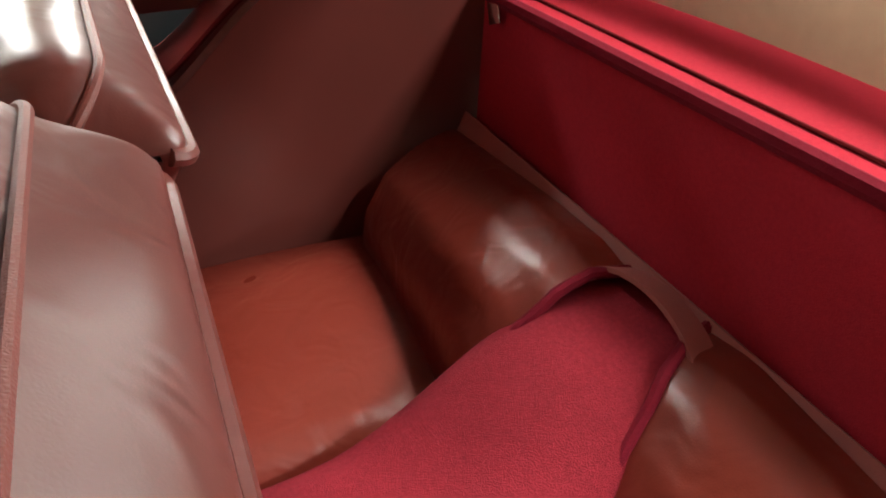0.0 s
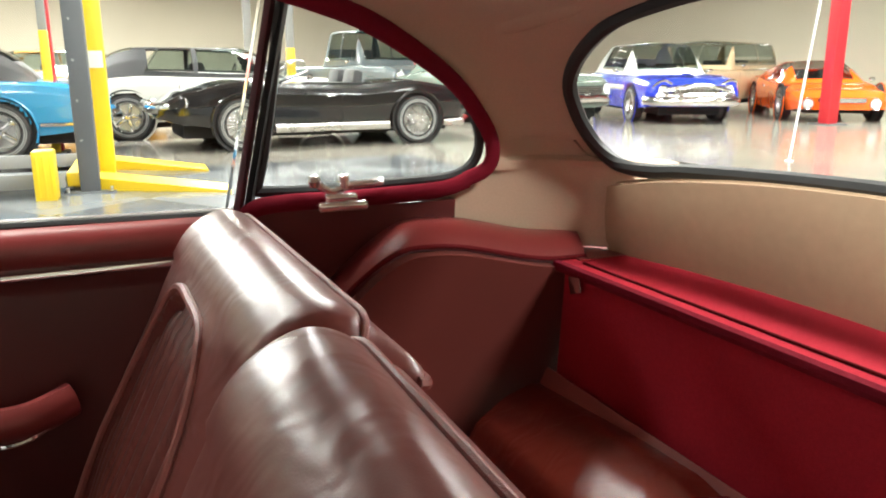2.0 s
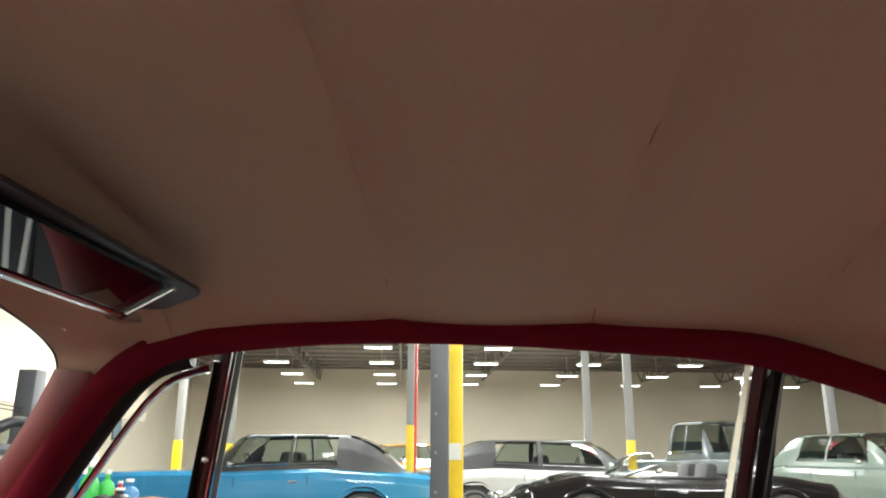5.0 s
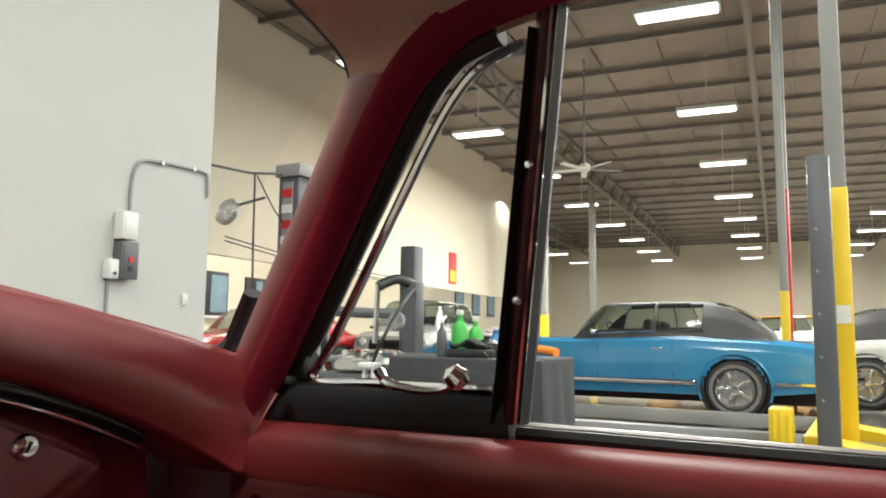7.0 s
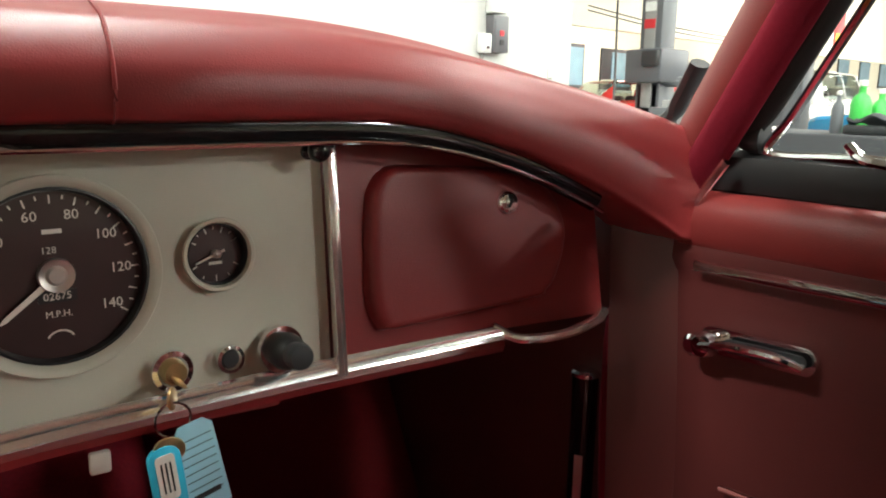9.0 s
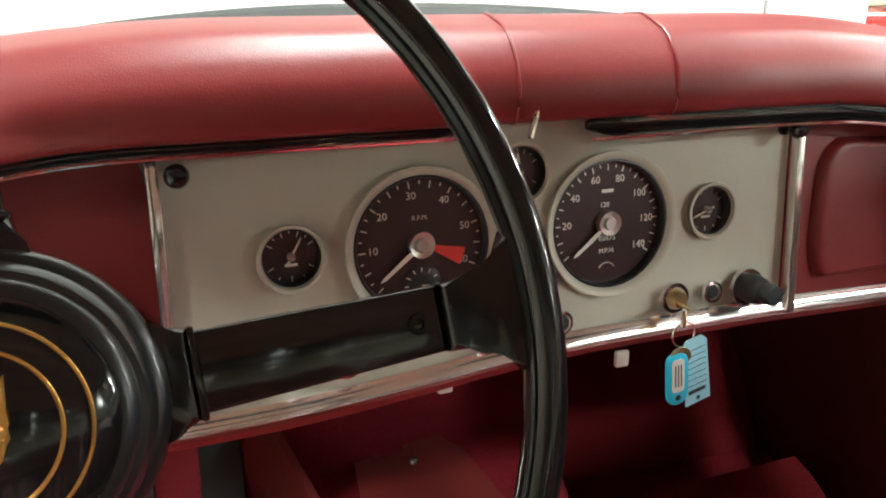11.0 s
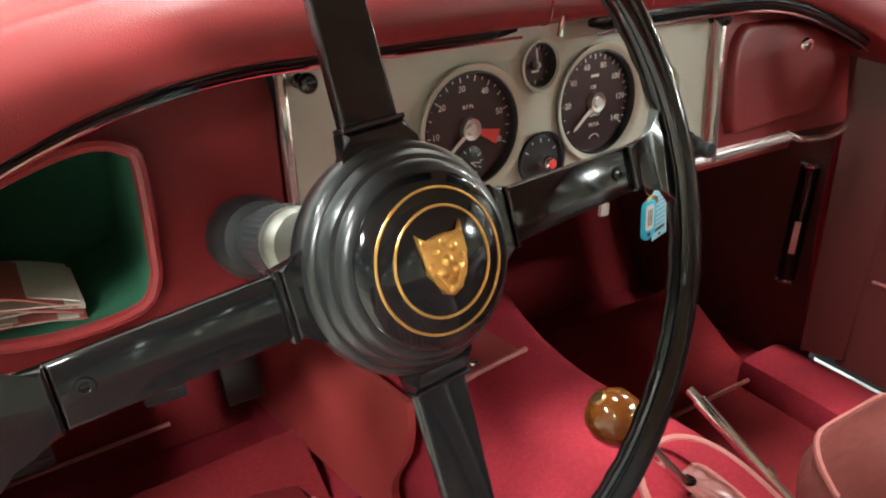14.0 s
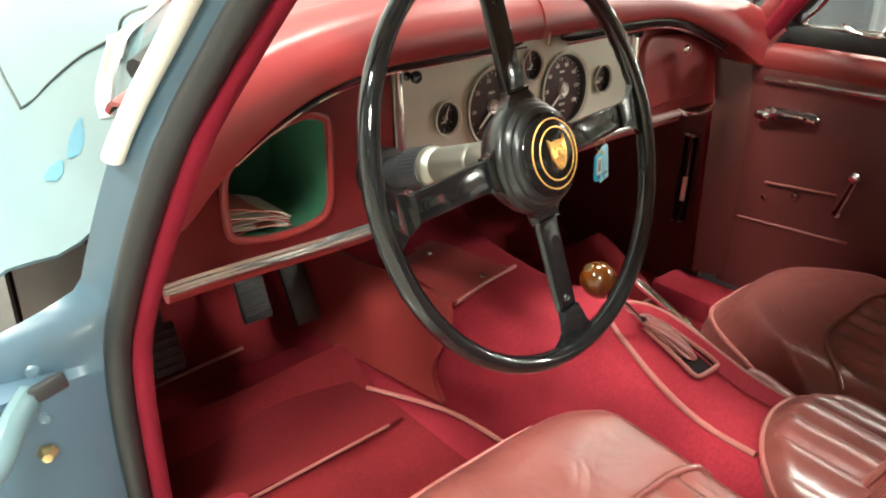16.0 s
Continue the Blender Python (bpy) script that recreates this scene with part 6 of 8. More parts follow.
# ---- driver's door opening: blue body post, seal, velour piping, front wing ----
post = thing("door_post", "blue painted front door post with black rubber seal", "car body", (-0.72, 0.0, 0.2))
pl = spline([(-0.565, -0.300, 1.090), (-0.592, -0.250, 1.015), (-0.612, -0.208, 0.955), (-0.634, -0.178, 0.901), (-0.655, -0.160, 0.850), (-0.671, -0.122, 0.773), (-0.684, -0.072, 0.675), (-0.688, -0.046, 0.618), (-0.692, -0.040, 0.561), (-0.692, -0.034, 0.47), (-0.690, -0.03, 0.37), (-0.69, -0.03, 0.22)], 6)
part("velour_piping", sweep(pl, 0.0115, 10), FELT, post, "crimson velour door seal piping")
part("rubber_seal", sweep([p + Vector((-0.024, 0.008, 0)) for p in pl], 0.015, 10), RUBBER, post, "black rubber door seal")


def jamb(u, v):
    i = u * (len(pl) - 1)
    p = pl[min(int(i), len(pl) - 1)]
    wide = 0.022 + 0.19 * smooth((0.70 - p.z) / 0.10)
    return p + Vector((-0.030 - wide * v, 0.012 + 0.05 * v * (p.z > 0.6) , 0.0))


part("jamb", surface(jamb, 54, 10, 0.01), JAMB_BLUE, post, "dark blue painted door jamb")
part("screen_pillar_outer", sweep([p + Vector((-0.054, 0.045, 0.005)) for p in pl[:25]], 0.012, 10, ry=0.010), CREAM_TRIM, post, "cream windscreen pillar trim")
hg = part("hinge_arm", sweep(spline([(-0.806, -0.020, 0.58), (-0.829, -0.045, 0.574), (-0.859, -0.075, 0.552), (-0.919, -0.11, 0.532)], 5), 0.013, 10, ry=0.020), BODY_BLUE, post, "pale blue door hinge arm")
part("hinge_slot", box(0.050, 0.010, 0.020, pose(-0.793, -0.028, 0.59, 0, -14, 0), 0.003), SATIN_BLACK, post)
part("hinge_bolt", lathe([(0, 0.012), (0.006, 0.011), (0.010, 0.004), (0.012, 0)], pose(-0.802, -0.028, 0.511, 90, 0, -20), 6), BRASS, post, "brass striker bolt")
for x, z in ((-0.798, 0.616), (-0.797, 0.556)):
    part("jamb_screw", lathe([(0, 0.004), (0.006, 0.003), (0.008, 0)], pose(x, -0.028, z, 90, 0, -20), 10), JAMB_BLUE, post)

wing = thing("front_wing", "pale blue glossy bonnet and front wing of the coupe", "car body", (-0.5, 1.2, 0.4))


def wing_f(u, v):
    """Body ahead of the screen: u across, v forward."""
    x = -0.86 + 1.72 * u
    y = 0.12 + 1.9 * v
    sx = abs(x) / 0.86
    mid = 0.935 + 0.03 * v - 0.16 * v * v
    edge = 0.675 + 0.14 * smooth(v * 2.2) - 0.08 * v * v
    k = smooth((sx - 0.55) / 0.30)
    z = mid * (1 - k) + edge * k - 0.03 * math.exp(-((sx - 0.72) / 0.08) ** 2) - 0.10 * max(0, (sx - 0.88) / 0.12) ** 2
    return Vector((x, y + 0.24 * max(0.0, 1 - (sx / 0.75) ** 2.2) * (1 - v), z))


part("bonnet_skin", surface(wing_f, 60, 50, 0.004), BODY_BLUE, wing)
part("wing_side", surface(lambda u, v: Vector((-0.86 - 0.03 * math.sin(math.pi * v), 0.12 + 1.9 * u, wing_f(0, u).z * (1 - v) + 0.25 * v)), 30, 14, 0.004), BODY_BLUE, wing)
part("bonnet_gap", sweep([p + Vector((0, 0, 0.0015)) for p in spline([wing_f(u, v) for u, v in ((0.130, 0.196), (0.136, 0.246), (0.145, 0.317), (0.158, 0.45), (0.175, 0.65), (0.20, 0.95))], 8)], 0.0022, 6), SATIN_BLACK, wing)
part("bonnet_gap", sweep([p + Vector((0, 0, 0.0015)) for p in spline([wing_f(u, v) for u, v in ((0.130, 0.196), (0.141, 0.180), (0.154, 0.161), (0.172, 0.116), (0.187, 0.065), (0.215, 0.03), (0.45, 0.03))], 8)], 0.0022, 6), SATIN_BLACK, wing)
# two small darker blue patches laid on the bonnet skin
for u0, v0, ru, rv in ((0.118, 0.092, 0.0075, 0.010), (0.139, 0.084, 0.0090, 0.013)):
    part("paint_patch", surface(lambda u, v: wing_f(u0 + ru * v * math.cos(2 * math.pi * u) * (1 + 0.2 * math.sin(6 * math.pi * u)), v0 + rv * v * math.sin(2 * math.pi * u)) + Vector((0, 0, 0.0025)), 28, 4), PATCH_BLUE, wing, "small darker blue patch")
wiper = thing("wiper_arm", "tarnished chrome wiper arm at the foot of the windscreen", "wiper", (-0.548, 0.285, 0.868))
part("arm", sweep(spline([(-0.472, 0.275, 0.947), (-0.51, 0.272, 0.919), (-0.549, 0.27, 0.894), (-0.578, 0.24, 0.868), (-0.600, 0.21, 0.838), (-0.606, 0.19, 0.810)], 6), 0.012, 10, ry=0.006), DULL_CHROME, wiper)
part("pivot", lathe([(0, 0.03), (0.012, 0.028), (0.016, 0.01), (0.018, 0)], Matrix.Translation((-0.548, 0.285, 0.868)), 16), DULL_CHROME, wiper)


# ---- the showroom: floor, walls, roof; its grid lies at a slight angle to the car ----
YAW = 5.6
GM = Matrix.Rotation(radians(YAW), 4, "Z")


def gpt(x, y, z=0.0):
    return GM @ Vector((x, y, z))


def gspan(x0, x1, y0, y1, z0, z1, bevel=0.0):
    bm = span(x0, x1, y0, y1, z0, z1, bevel)
    bm.transform(GM)
    return bm


def tile_floor():
    m = mat("polished_concrete_floor", (0.27, 0.27, 0.27), 0.16, var=0.10, scale=1.2, bigvar=0.12, big=0.25)
    nt = m.node_tree
    b = nt.nodes["Principled BSDF"]
    sc = b.inputs["Base Color"].links[0].from_node
    tc = [n for n in nt.nodes if n.type == "TEX_COORD"][0]
    ck = nt.nodes.new("ShaderNodeTexChecker")
    ck.inputs["Scale"].default_value = 1.15
    ck.inputs["Color1"].default_value = (0.10, 0.108, 0.118, 1)
    ck.inputs["Color2"].default_value = (0.19, 0.203, 0.213, 1)
    mp = nt.nodes.new("ShaderNodeMapping")
    mp.inputs["Rotation"].default_value = (0, 0, radians(-38))
    nt.links.new(tc.outputs["Object"], mp.inputs["Vector"])
    nt.links.new(mp.outputs[0], ck.inputs["Vector"])
    nt.links.new(ck.outputs[0], sc.inputs[0])
    return m


CONCRETE = mat("polished_concrete", (0.24, 0.22, 0.19), 0.14, var=0.15, scale=1.5, bigvar=0.2, big=0.3)
TILES = tile_floor()
WALL_CREAM = mat("cream_wall_paint", (0.68, 0.62, 0.50), 0.8, var=0.03, scale=4, bigvar=0.05, big=0.2)
WALL_WHITE = mat("white_wall_paint", (0.48, 0.48, 0.465), 0.75, var=0.02, scale=4, bigvar=0.03, big=0.3)
DECK = mat("dark_roof_deck", (0.24, 0.20, 0.17), 0.85, var=0.2, scale=2)
TRUSS = mat("roof_steel", (0.20, 0.18, 0.165), 0.6, 0.3)
LAMP_GLOW = glow("lamp_glow", (1.0, 0.97, 0.90), 7.0)
LAMP_BODY = mat("white_enamel", (0.75, 0.75, 0.72), 0.4)
STEEL_GREY = mat("grey_lift_paint", (0.09, 0.095, 0.105), 0.4, var=0.1)
YELLOW = mat("yellow_safety_paint", (0.75, 0.52, 0.015), 0.4, var=0.08, scale=8)
RED_PAINT = mat("red_column_paint", (0.55, 0.02, 0.03), 0.45, var=0.08, scale=6)
POST_GREY = mat("grey_column_paint", (0.27, 0.27, 0.265), 0.5)

tagged(part("floor", gspan(-16, 70, -60, 30, -0.10, 0.0), CONCRETE, None), "polished concrete showroom floor", "floor", kind="structure")
tagged(part("floor_tiled", gspan(0.5, 8.0, -4.6, 3.4, -0.09, 0.004), TILES, None), "glossy grey chequered floor coating", "floor", kind="structure")
tagged(part("wall_east", gspan(53, 53.3, -60, 30, 0, 8.0), WALL_CREAM, None), "plain cream showroom wall", "wall", kind="structure")
tagged(part("wall_north", gspan(-16, 53, 14.0, 14.3, 0, 8.0), WALL_CREAM, None), "plain cream showroom wall with small windows", "wall", kind="structure")
tagged(part("wall_west", gspan(-16.3, -16, -60, 30, 0, 8.0), WALL_CREAM, None), "plain cream showroom wall", "wall", kind="structure")
tagged(part("wall_south", gspan(-16, 53, -34.3, -34, 0, 8.0), WALL_CREAM, None), "pale showroom wall", "wall", kind="structure")
tagged(part("partition", gspan(-15, 5.03, 3.75, 8.0, 0, 7.2), WALL_WHITE, None), "tall white painted partition wall", "wall", kind="structure")
# added nearer sheet that carries the north wall's cream up over the ceiling
tagged(part("wall_upper", gspan(3, 28.4, 8.80, 8.95, 2.35, 7.28), WALL_CREAM, None), "cream upper wall standing in for the far wall's height", "wall", kind="structure")
ceil_bm = gspan(-16, 53, -34, 14, 7.3, 7.5)
tagged(part("ceiling", ceil_bm, DECK, None), "dark steel roof deck with open joists", "ceiling", kind="structure")


def joists():
    """Open web joists and purlins under the deck, one mesh."""
    bm = bmesh.new()

    def bar(a, b, r):
        a, b = Vector(a), Vector(b)
        d = (b - a)
        q = d.to_track_quat("Z", "Y").to_matrix().to_4x4()
        bmesh.ops.create_cube(bm, size=1, matrix=Matrix.Translation((a + b) / 2) @ q @ Matrix.Diagonal((r * 2, r * 2, d.length, 1)))
    for x in np.arange(-12, 53, 1.85):
        bar((x, -33, 7.2), (x, 13.5, 7.2), 0.05)
    for y in np.arange(-32, 13.5, 1.4):
        bar((-15, y, 7.26), (52, y, 7.26), 0.025)
    for y in np.arange(-30, 14, 5.5):
        yy = y + 2.2
        bar((-15, yy, 7.1), (52, yy, 7.1), 0.06)
        bar((-15, yy, 6.35), (52, yy, 6.35), 0.05)
        for x in np.arange(-12, 52, 1.85):
            bar((x, yy, 7.1), (x + 0.925, yy, 6.35), 0.03)
            bar((x + 0.925, yy, 6.35), (x + 1.85, yy, 7.1), 0.03)
    bm.transform(GM)
    return bm


tagged(part("roof_joists", joists(), TRUSS, None, smooth=False), "dark open web steel roof joists", "roof joists", kind="structure")

# lamps on their grid
lamp0 = thing("ceiling_lamp", "bright rectangular white ceiling lamp", "ceiling lamp", (0, 0, 6.0), group="showroom ceiling lamps")
part("housing", box(0.42, 1.30, 0.10, Matrix.Translation((0, 0, 6.06)), 0.02), LAMP_BODY, lamp0)
part("diffuser", box(0.36, 1.22, 0.03, Matrix.Translation((0, 0, 6.0)), 0.01), LAMP_GLOW, lamp0, "glowing lamp diffuser")
part("suspension_rod", sweep([(0, 0, 6.1), (0, 0, 7.31)], 0.012, 6), LAMP_BODY, lamp0)
lamp0.matrix_basis = GM @ Matrix.Translation((17.6, 0.68, 6.0)) @ Matrix.Rotation(0, 4, "Z")
for i in range(-5, 7):
    for j in range(-6, 3):
        gx, gy = 17.6 + 5.6 * i, 0.68 + 5.5 * j
        if (i, j) == (0, 0) or (gx < 6 and gy > 3.0):
            continue
        copy_thing(lamp0, GM @ Matrix.Translation((gx, gy, 6.0)))


# ---- parked cars and workshop gear seen through the windows ----
TYRE = mat("tyre_rubber", (0.018, 0.018, 0.019), 0.6, var=0.2, scale=20)
UNDER = mat("black_underbody", (0.01, 0.01, 0.01), 0.8)
VINYL = mat("black_vinyl_roof", (0.02, 0.02, 0.022), 0.5, bump=0.3, bscale=300)
CAR_GLASS = thin_glass("car_window_glass", (0.62, 0.68, 0.66))
TRIM_DARK = mat("dark_cabin_trim", (0.02, 0.019, 0.018), 0.7)
LAMP_LENS = mat("headlamp_lens", (0.7, 0.72, 0.72), 0.08, coat=0.6)


def paint(name, color, rough=0.22):
    return mat(name, color, rough, var=0.03, scale=3, bigvar=0.05, coat=0.8)


def lerp_rows(rows, x):
    for a, b in zip(rows, rows[1:]):
        if a[0] <= x <= b[0]:
            t = smooth((x - a[0]) / (b[0] - a[0])) * 0.5 + 0.5 * (x - a[0]) / (b[0] - a[0])
            return [p + (q - p) * t for p, q in zip(a[1:], b[1:])]
    return list(rows[0][1:] if x < rows[0][0] else rows[-1][1:])


def car(name, label, m, colour, rows, house, axles, wheel_r=0.33, roof=None, rim=5, bumper=True, stripe=None, open_top=False, width_in=0.0, grille=True, chrome_front=False):
    """A car along +x. rows: x, top height, half width, belly height; house: base rear, roof rear, roof front, base front, roof height, half width at the roof."""
    c = thing(name, label, "car", (0, 0, 0), group="parked cars")
    x0, x1 = rows[0][0], rows[-1][0]
    n = 64

    def body_f(u, v):
        x = x0 + (x1 - x0) * u
        top, w, zb = lerp_rows(rows, x)
        sh = top - 0.06
        mid = (sh + zb) / 2 + 0.05
        sec = [(0, top), (w * 0.55, top - 0.006), (w * 0.86, top - 0.022), (w * 0.955, sh - 0.01), (w * 0.985, sh - 0.09), (w, mid), (w * 0.985, (mid + zb) / 2), (w * 0.95, zb), (w * 0.5, zb - 0.02), (0, zb - 0.02)]
        full = sec + [(-a, b) for a, b in sec[-2::-1]]
        k = v * (len(full) - 1)
        i = min(int(k), len(full) - 2)
        t = k - i
        y, z = (full[i][0] + (full[i + 1][0] - full[i][0]) * t, full[i][1] + (full[i + 1][1] - full[i][1]) * t)
        return Vector((x, y, z))
    bm = surface(body_f, n * 2, 108)
    bmesh.ops.delete(bm, geom=[f for f in bm.faces if any((f.calc_center_median().x - ax) ** 2 + (f.calc_center_median().z - wheel_r - 0.01) ** 2 < (wheel_r + 0.015) ** 2 for ax in axles) and abs(f.calc_center_median().y) > 0.5], context="FACES")
    for end in (0.0, 1.0):
        vs = [bm.verts.new(body_f(end, k / 54)) for k in range(54)]
        bm.faces.new(vs)
    bm.verts.ensure_lookup_table()
    body = part("body", bm, colour, c)
    part("underbody", span(x0 + 0.3, x1 - 0.3, -0.6, 0.6, 0.16, 0.32), UNDER, c)
    for ax in axles:
        for sgn in (1, -1):
            am = Matrix.Translation((ax, sgn * lerp_rows(rows, ax)[1], wheel_r + 0.01)) @ Matrix.Rotation(-sgn * math.pi / 2, 4, "X")
            ww = part("wheel_well", lathe([(wheel_r * 0.95, -0.09), (wheel_r + 0.02, -0.02), (wheel_r + 0.055, 0.006), (wheel_r + 0.06, -0.03)], am, 40), UNDER, c, "dark wheel arch")
            part("arch_lip", sweep([am @ Vector(((wheel_r + 0.062) * math.cos(a), -(wheel_r + 0.062) * math.sin(a), 0.0)) for a in np.linspace(-0.35, math.pi + 0.35, 30)], 0.014, 8), colour, ww)
    w_at = lambda x: lerp_rows(rows, x)[1]
    if house:
        br, rr, rf, bf_, rz, rw = house
        tops = lambda x: lerp_rows(rows, x)[0]

        def house_f(u, v):
            """Glass house shell: u rear to front, v round from side to side."""
            x = br + (bf_ - br) * u
            zt = tops(x) - 0.03
            if x < rr:
                k = (x - br) / max(1e-3, rr - br)
            elif x > rf:
                k = (bf_ - x) / max(1e-3, bf_ - rf)
            else:
                k = 1.0
            kk = math.sin(min(1, max(0, k)) * math.pi / 2) ** 0.9
            h = (rz - zt) * kk + 0.012 * math.sin(math.pi * u)
            wb = w_at(x) * 0.90
            # side, shoulder, roof
            sec = [(-wb, 0), (-(wb * 0.55 + rw * 0.45), 0.55), (-rw, 0.90), (-rw * 0.85, 0.975), (0, 1.0), (rw * 0.85, 0.975), (rw, 0.90), (wb * 0.55 + rw * 0.45, 0.55), (wb, 0)]
            q = v * 8
            i = min(int(q), 7)
            t = q - i
            y, f = sec[i][0] + (sec[i + 1][0] - sec[i][0]) * t, sec[i][1] + (sec[i + 1][1] - sec[i][1]) * t
            return Vector((x, y, zt + h * f))
        if not open_top:
            su0 = (rr - br) / (bf_ - br) * 0.93 + 0.02
            su1 = 1 - (bf_ - rf) / (bf_ - br) * 0.55
            sum_ = (su0 + su1) / 2 - 0.04

            def open_at(u, v):
                """Window openings in the shell."""
                a = max(v, 1 - v)
                h = (0.965 - a) / 0.235
                if 0.745 < a < 0.955 and su0 + 0.015 < u < su1 - 0.055 * h and abs(u - sum_) > 0.010:
                    return True
                ws = (bf_ - rf) / (bf_ - br)
                if 1 - ws * 0.90 < u < 1 + 0 and u > 1 - ws * 0.90 and u < 1 - ws * 0.10 and 0.24 < v < 0.76:
                    return True
                rs = (rr - br) / (bf_ - br)
                return rs * 0.32 < u < rs * 0.84 and 0.29 < v < 0.71
            bm = surface(house_f, 80, 56)
            bm.faces.ensure_lookup_table()
            bmesh.ops.delete(bm, geom=[bm.faces[i * 56 + j] for i in range(80) for j in range(56) if open_at((i + 0.5) / 80, (j + 0.5) / 56)], context="FACES")
            part("roof", bm, roof or colour, c)
            zt = tops((rr + rf) / 2)
            part("cabin_floor", span(rr - 0.25, rf + 0.2, -rw - 0.1, rw + 0.1, zt - 0.02, zt + 0.008, 0.004), TRIM_DARK, c)
            for sgn in (1, -1):
                part("front_seat", box(0.14, 0.50, 0.26, pose((rr + rf) / 2 + 0.15, sgn * 0.34, zt + 0.06, 0, -14, 0), 0.05, 3), TRIM_DARK, c, "dark front seat")
            part("rear_bench", box(0.16, 1.0, 0.18, pose(rr - 0.05, 0, zt + 0.05, 0, -16, 0), 0.05, 3), TRIM_DARK, c)
            part("steering_wheel", sweep([(rf + 0.08 + 0.06 * math.sin(a), 0.34 + 0.18 * math.cos(a), zt + 0.02 + 0.15 * math.sin(a)) for a in np.linspace(0, 2 * math.pi, 21)[:-1]], 0.012, 6, closed=True), TRIM_DARK, c)
            # side windows, windscreen and rear window sit on the shell
            for sgn, v0, v1 in ((1, 0.73, 0.965), (-1, 0.27, 0.035)):
                u0 = (rr - br) / (bf_ - br) * 0.93 + 0.02
                u1 = 1 - (bf_ - rf) / (bf_ - br) * 0.55
                um = (u0 + u1) / 2 - 0.04
                for ua, ub in ((u0, um - 0.012), (um + 0.012, u1)):
                    def win(u, v, ua=ua, ub=ub, sgn=sgn, v0=v0, v1=v1):
                        vv = v0 + (v1 - v0) * v
                        sl = (1 - v) * 0.10
                        uu = ua + (ub - ua) * u
                        if ub == u1:
                            uu -= sl * u * 0.55
                        else:
                            uu += sl * (1 - u) * 0.75
                        p = house_f(uu, vv)
                        return p + Vector((0, 0.012 * sgn, 0.004))
                    g = part("side_window", surface(win, 8, 6), CAR_GLASS, c, "clear side glass")
                    rim_pts = [win(0, 0), win(1, 0), win(1, 1), win(0, 1)]
                    part("window_trim", sweep(rim_pts, 0.010, 6, closed=True), CHROME, g)
            fu = lambda k: 1 - (bf_ - rf) / (bf_ - br) * k
            part("windscreen", surface(lambda u, v: house_f(fu(0.92 - 0.84 * u), 0.22 + 0.56 * v) + Vector((0.02, 0, 0.010)), 6, 12), CAR_GLASS, c, "clear windscreen")
            ru = lambda k: (rr - br) / (bf_ - br) * k
            part("rear_window", surface(lambda u, v: house_f(ru(0.30 + 0.55 * u), 0.27 + 0.46 * v) + Vector((-0.01, 0, 0.012)), 6, 12), CAR_GLASS, c, "clear rear glass")
        else:
            part("windscreen", surface(lambda u, v: house_f(1 - (bf_ - rf) / (bf_ - br) * (0.95 - 0.9 * u), 0.15 + 0.7 * v), 6, 10), CAR_GLASS, c, "raked windscreen")
            part("screen_frame", sweep([house_f(1 - (bf_ - rf) / (bf_ - br) * k, v) for k, v in ((0.95, 0.12), (0.05, 0.2), (0.05, 0.8), (0.95, 0.88))], 0.018, 8), CHROME, c)
            for sgn in (1, -1):
                part("bucket_seat", box(0.16, 0.46, 0.42, pose(br + 0.55, sgn * 0.34, tops(br + 0.5) - 0.02, 0, -12, 0), 0.06), VINYL, c, "black bucket seat")
            part("cockpit_well", span(br + 0.35, rf + 0.1, -0.62, 0.62, tops(br + 0.6) - 0.05, tops(br + 0.6) + 0.012, 0.01), UNDER, c)
    # wheels
    wheels = []
    for ax in axles:
        for sgn in (1, -1):
            wy = sgn * (w_at(ax) - 0.100)
            wm = Matrix.Translation((ax, wy, wheel_r)) @ Matrix.Rotation(-sgn * math.pi / 2, 4, "X")
            r = wheel_r
            ty = part("tyre", lathe([(r * 0.64, -0.09), (r * 0.92, -0.10), (r, -0.07), (r, 0.07), (r * 0.95, 0.098), (r * 0.80, 0.107), (r * 0.64, 0.095)], wm, 36), TYRE, c, "black tyre")
            part("letter_ring", lathe([(r * 0.74, 0.1045), (r * 0.84, 0.1075)], wm, 36), POST_GREY, ty)
            part("rim", lathe([(r * 0.66, 0.09), (r * 0.64, 0.098), (r * 0.60, 0.085), (r * 0.57, 0.02), (0, 0.0)], wm, 36), ALUMINIUM, ty, "polished rim")
            for k in range(rim):
                sm = wm @ Matrix.Rotation(2 * math.pi * k / rim, 4, "Z")
                part("spoke", box(r * 0.55, r * (0.17 if rim < 8 else 0.05), 0.03, sm @ Matrix.Translation((r * 0.33, 0, 0.055)), 0.006), CHROME, ty)
            part("hub_cap", lathe([(0, 0.09), (r * 0.10, 0.088), (r * 0.15, 0.06), (r * 0.16, 0.03)], wm, 16), CHROME, ty)
    # details
    top_f, w_f, zb_f = lerp_rows(rows, x1 - 0.02)
    top_r, w_r, zb_r = lerp_rows(rows, x0 + 0.02)
    if bumper:
        for xx, ww, sgn in ((x1, w_f, 1), (x0, w_r, -1)):
            part("bumper", sweep(spline([(xx - sgn * 0.30, -ww - 0.04, zb_f + 0.14), (xx + sgn * 0.05, -ww * 0.8, zb_f + 0.14), (xx + sgn * 0.08, 0, zb_f + 0.14), (xx + sgn * 0.05, ww * 0.8, zb_f + 0.14), (xx - sgn * 0.30, ww + 0.04, zb_f + 0.14)], 6), 0.05, 10, ry=0.07), CHROME, c, "chrome bumper")
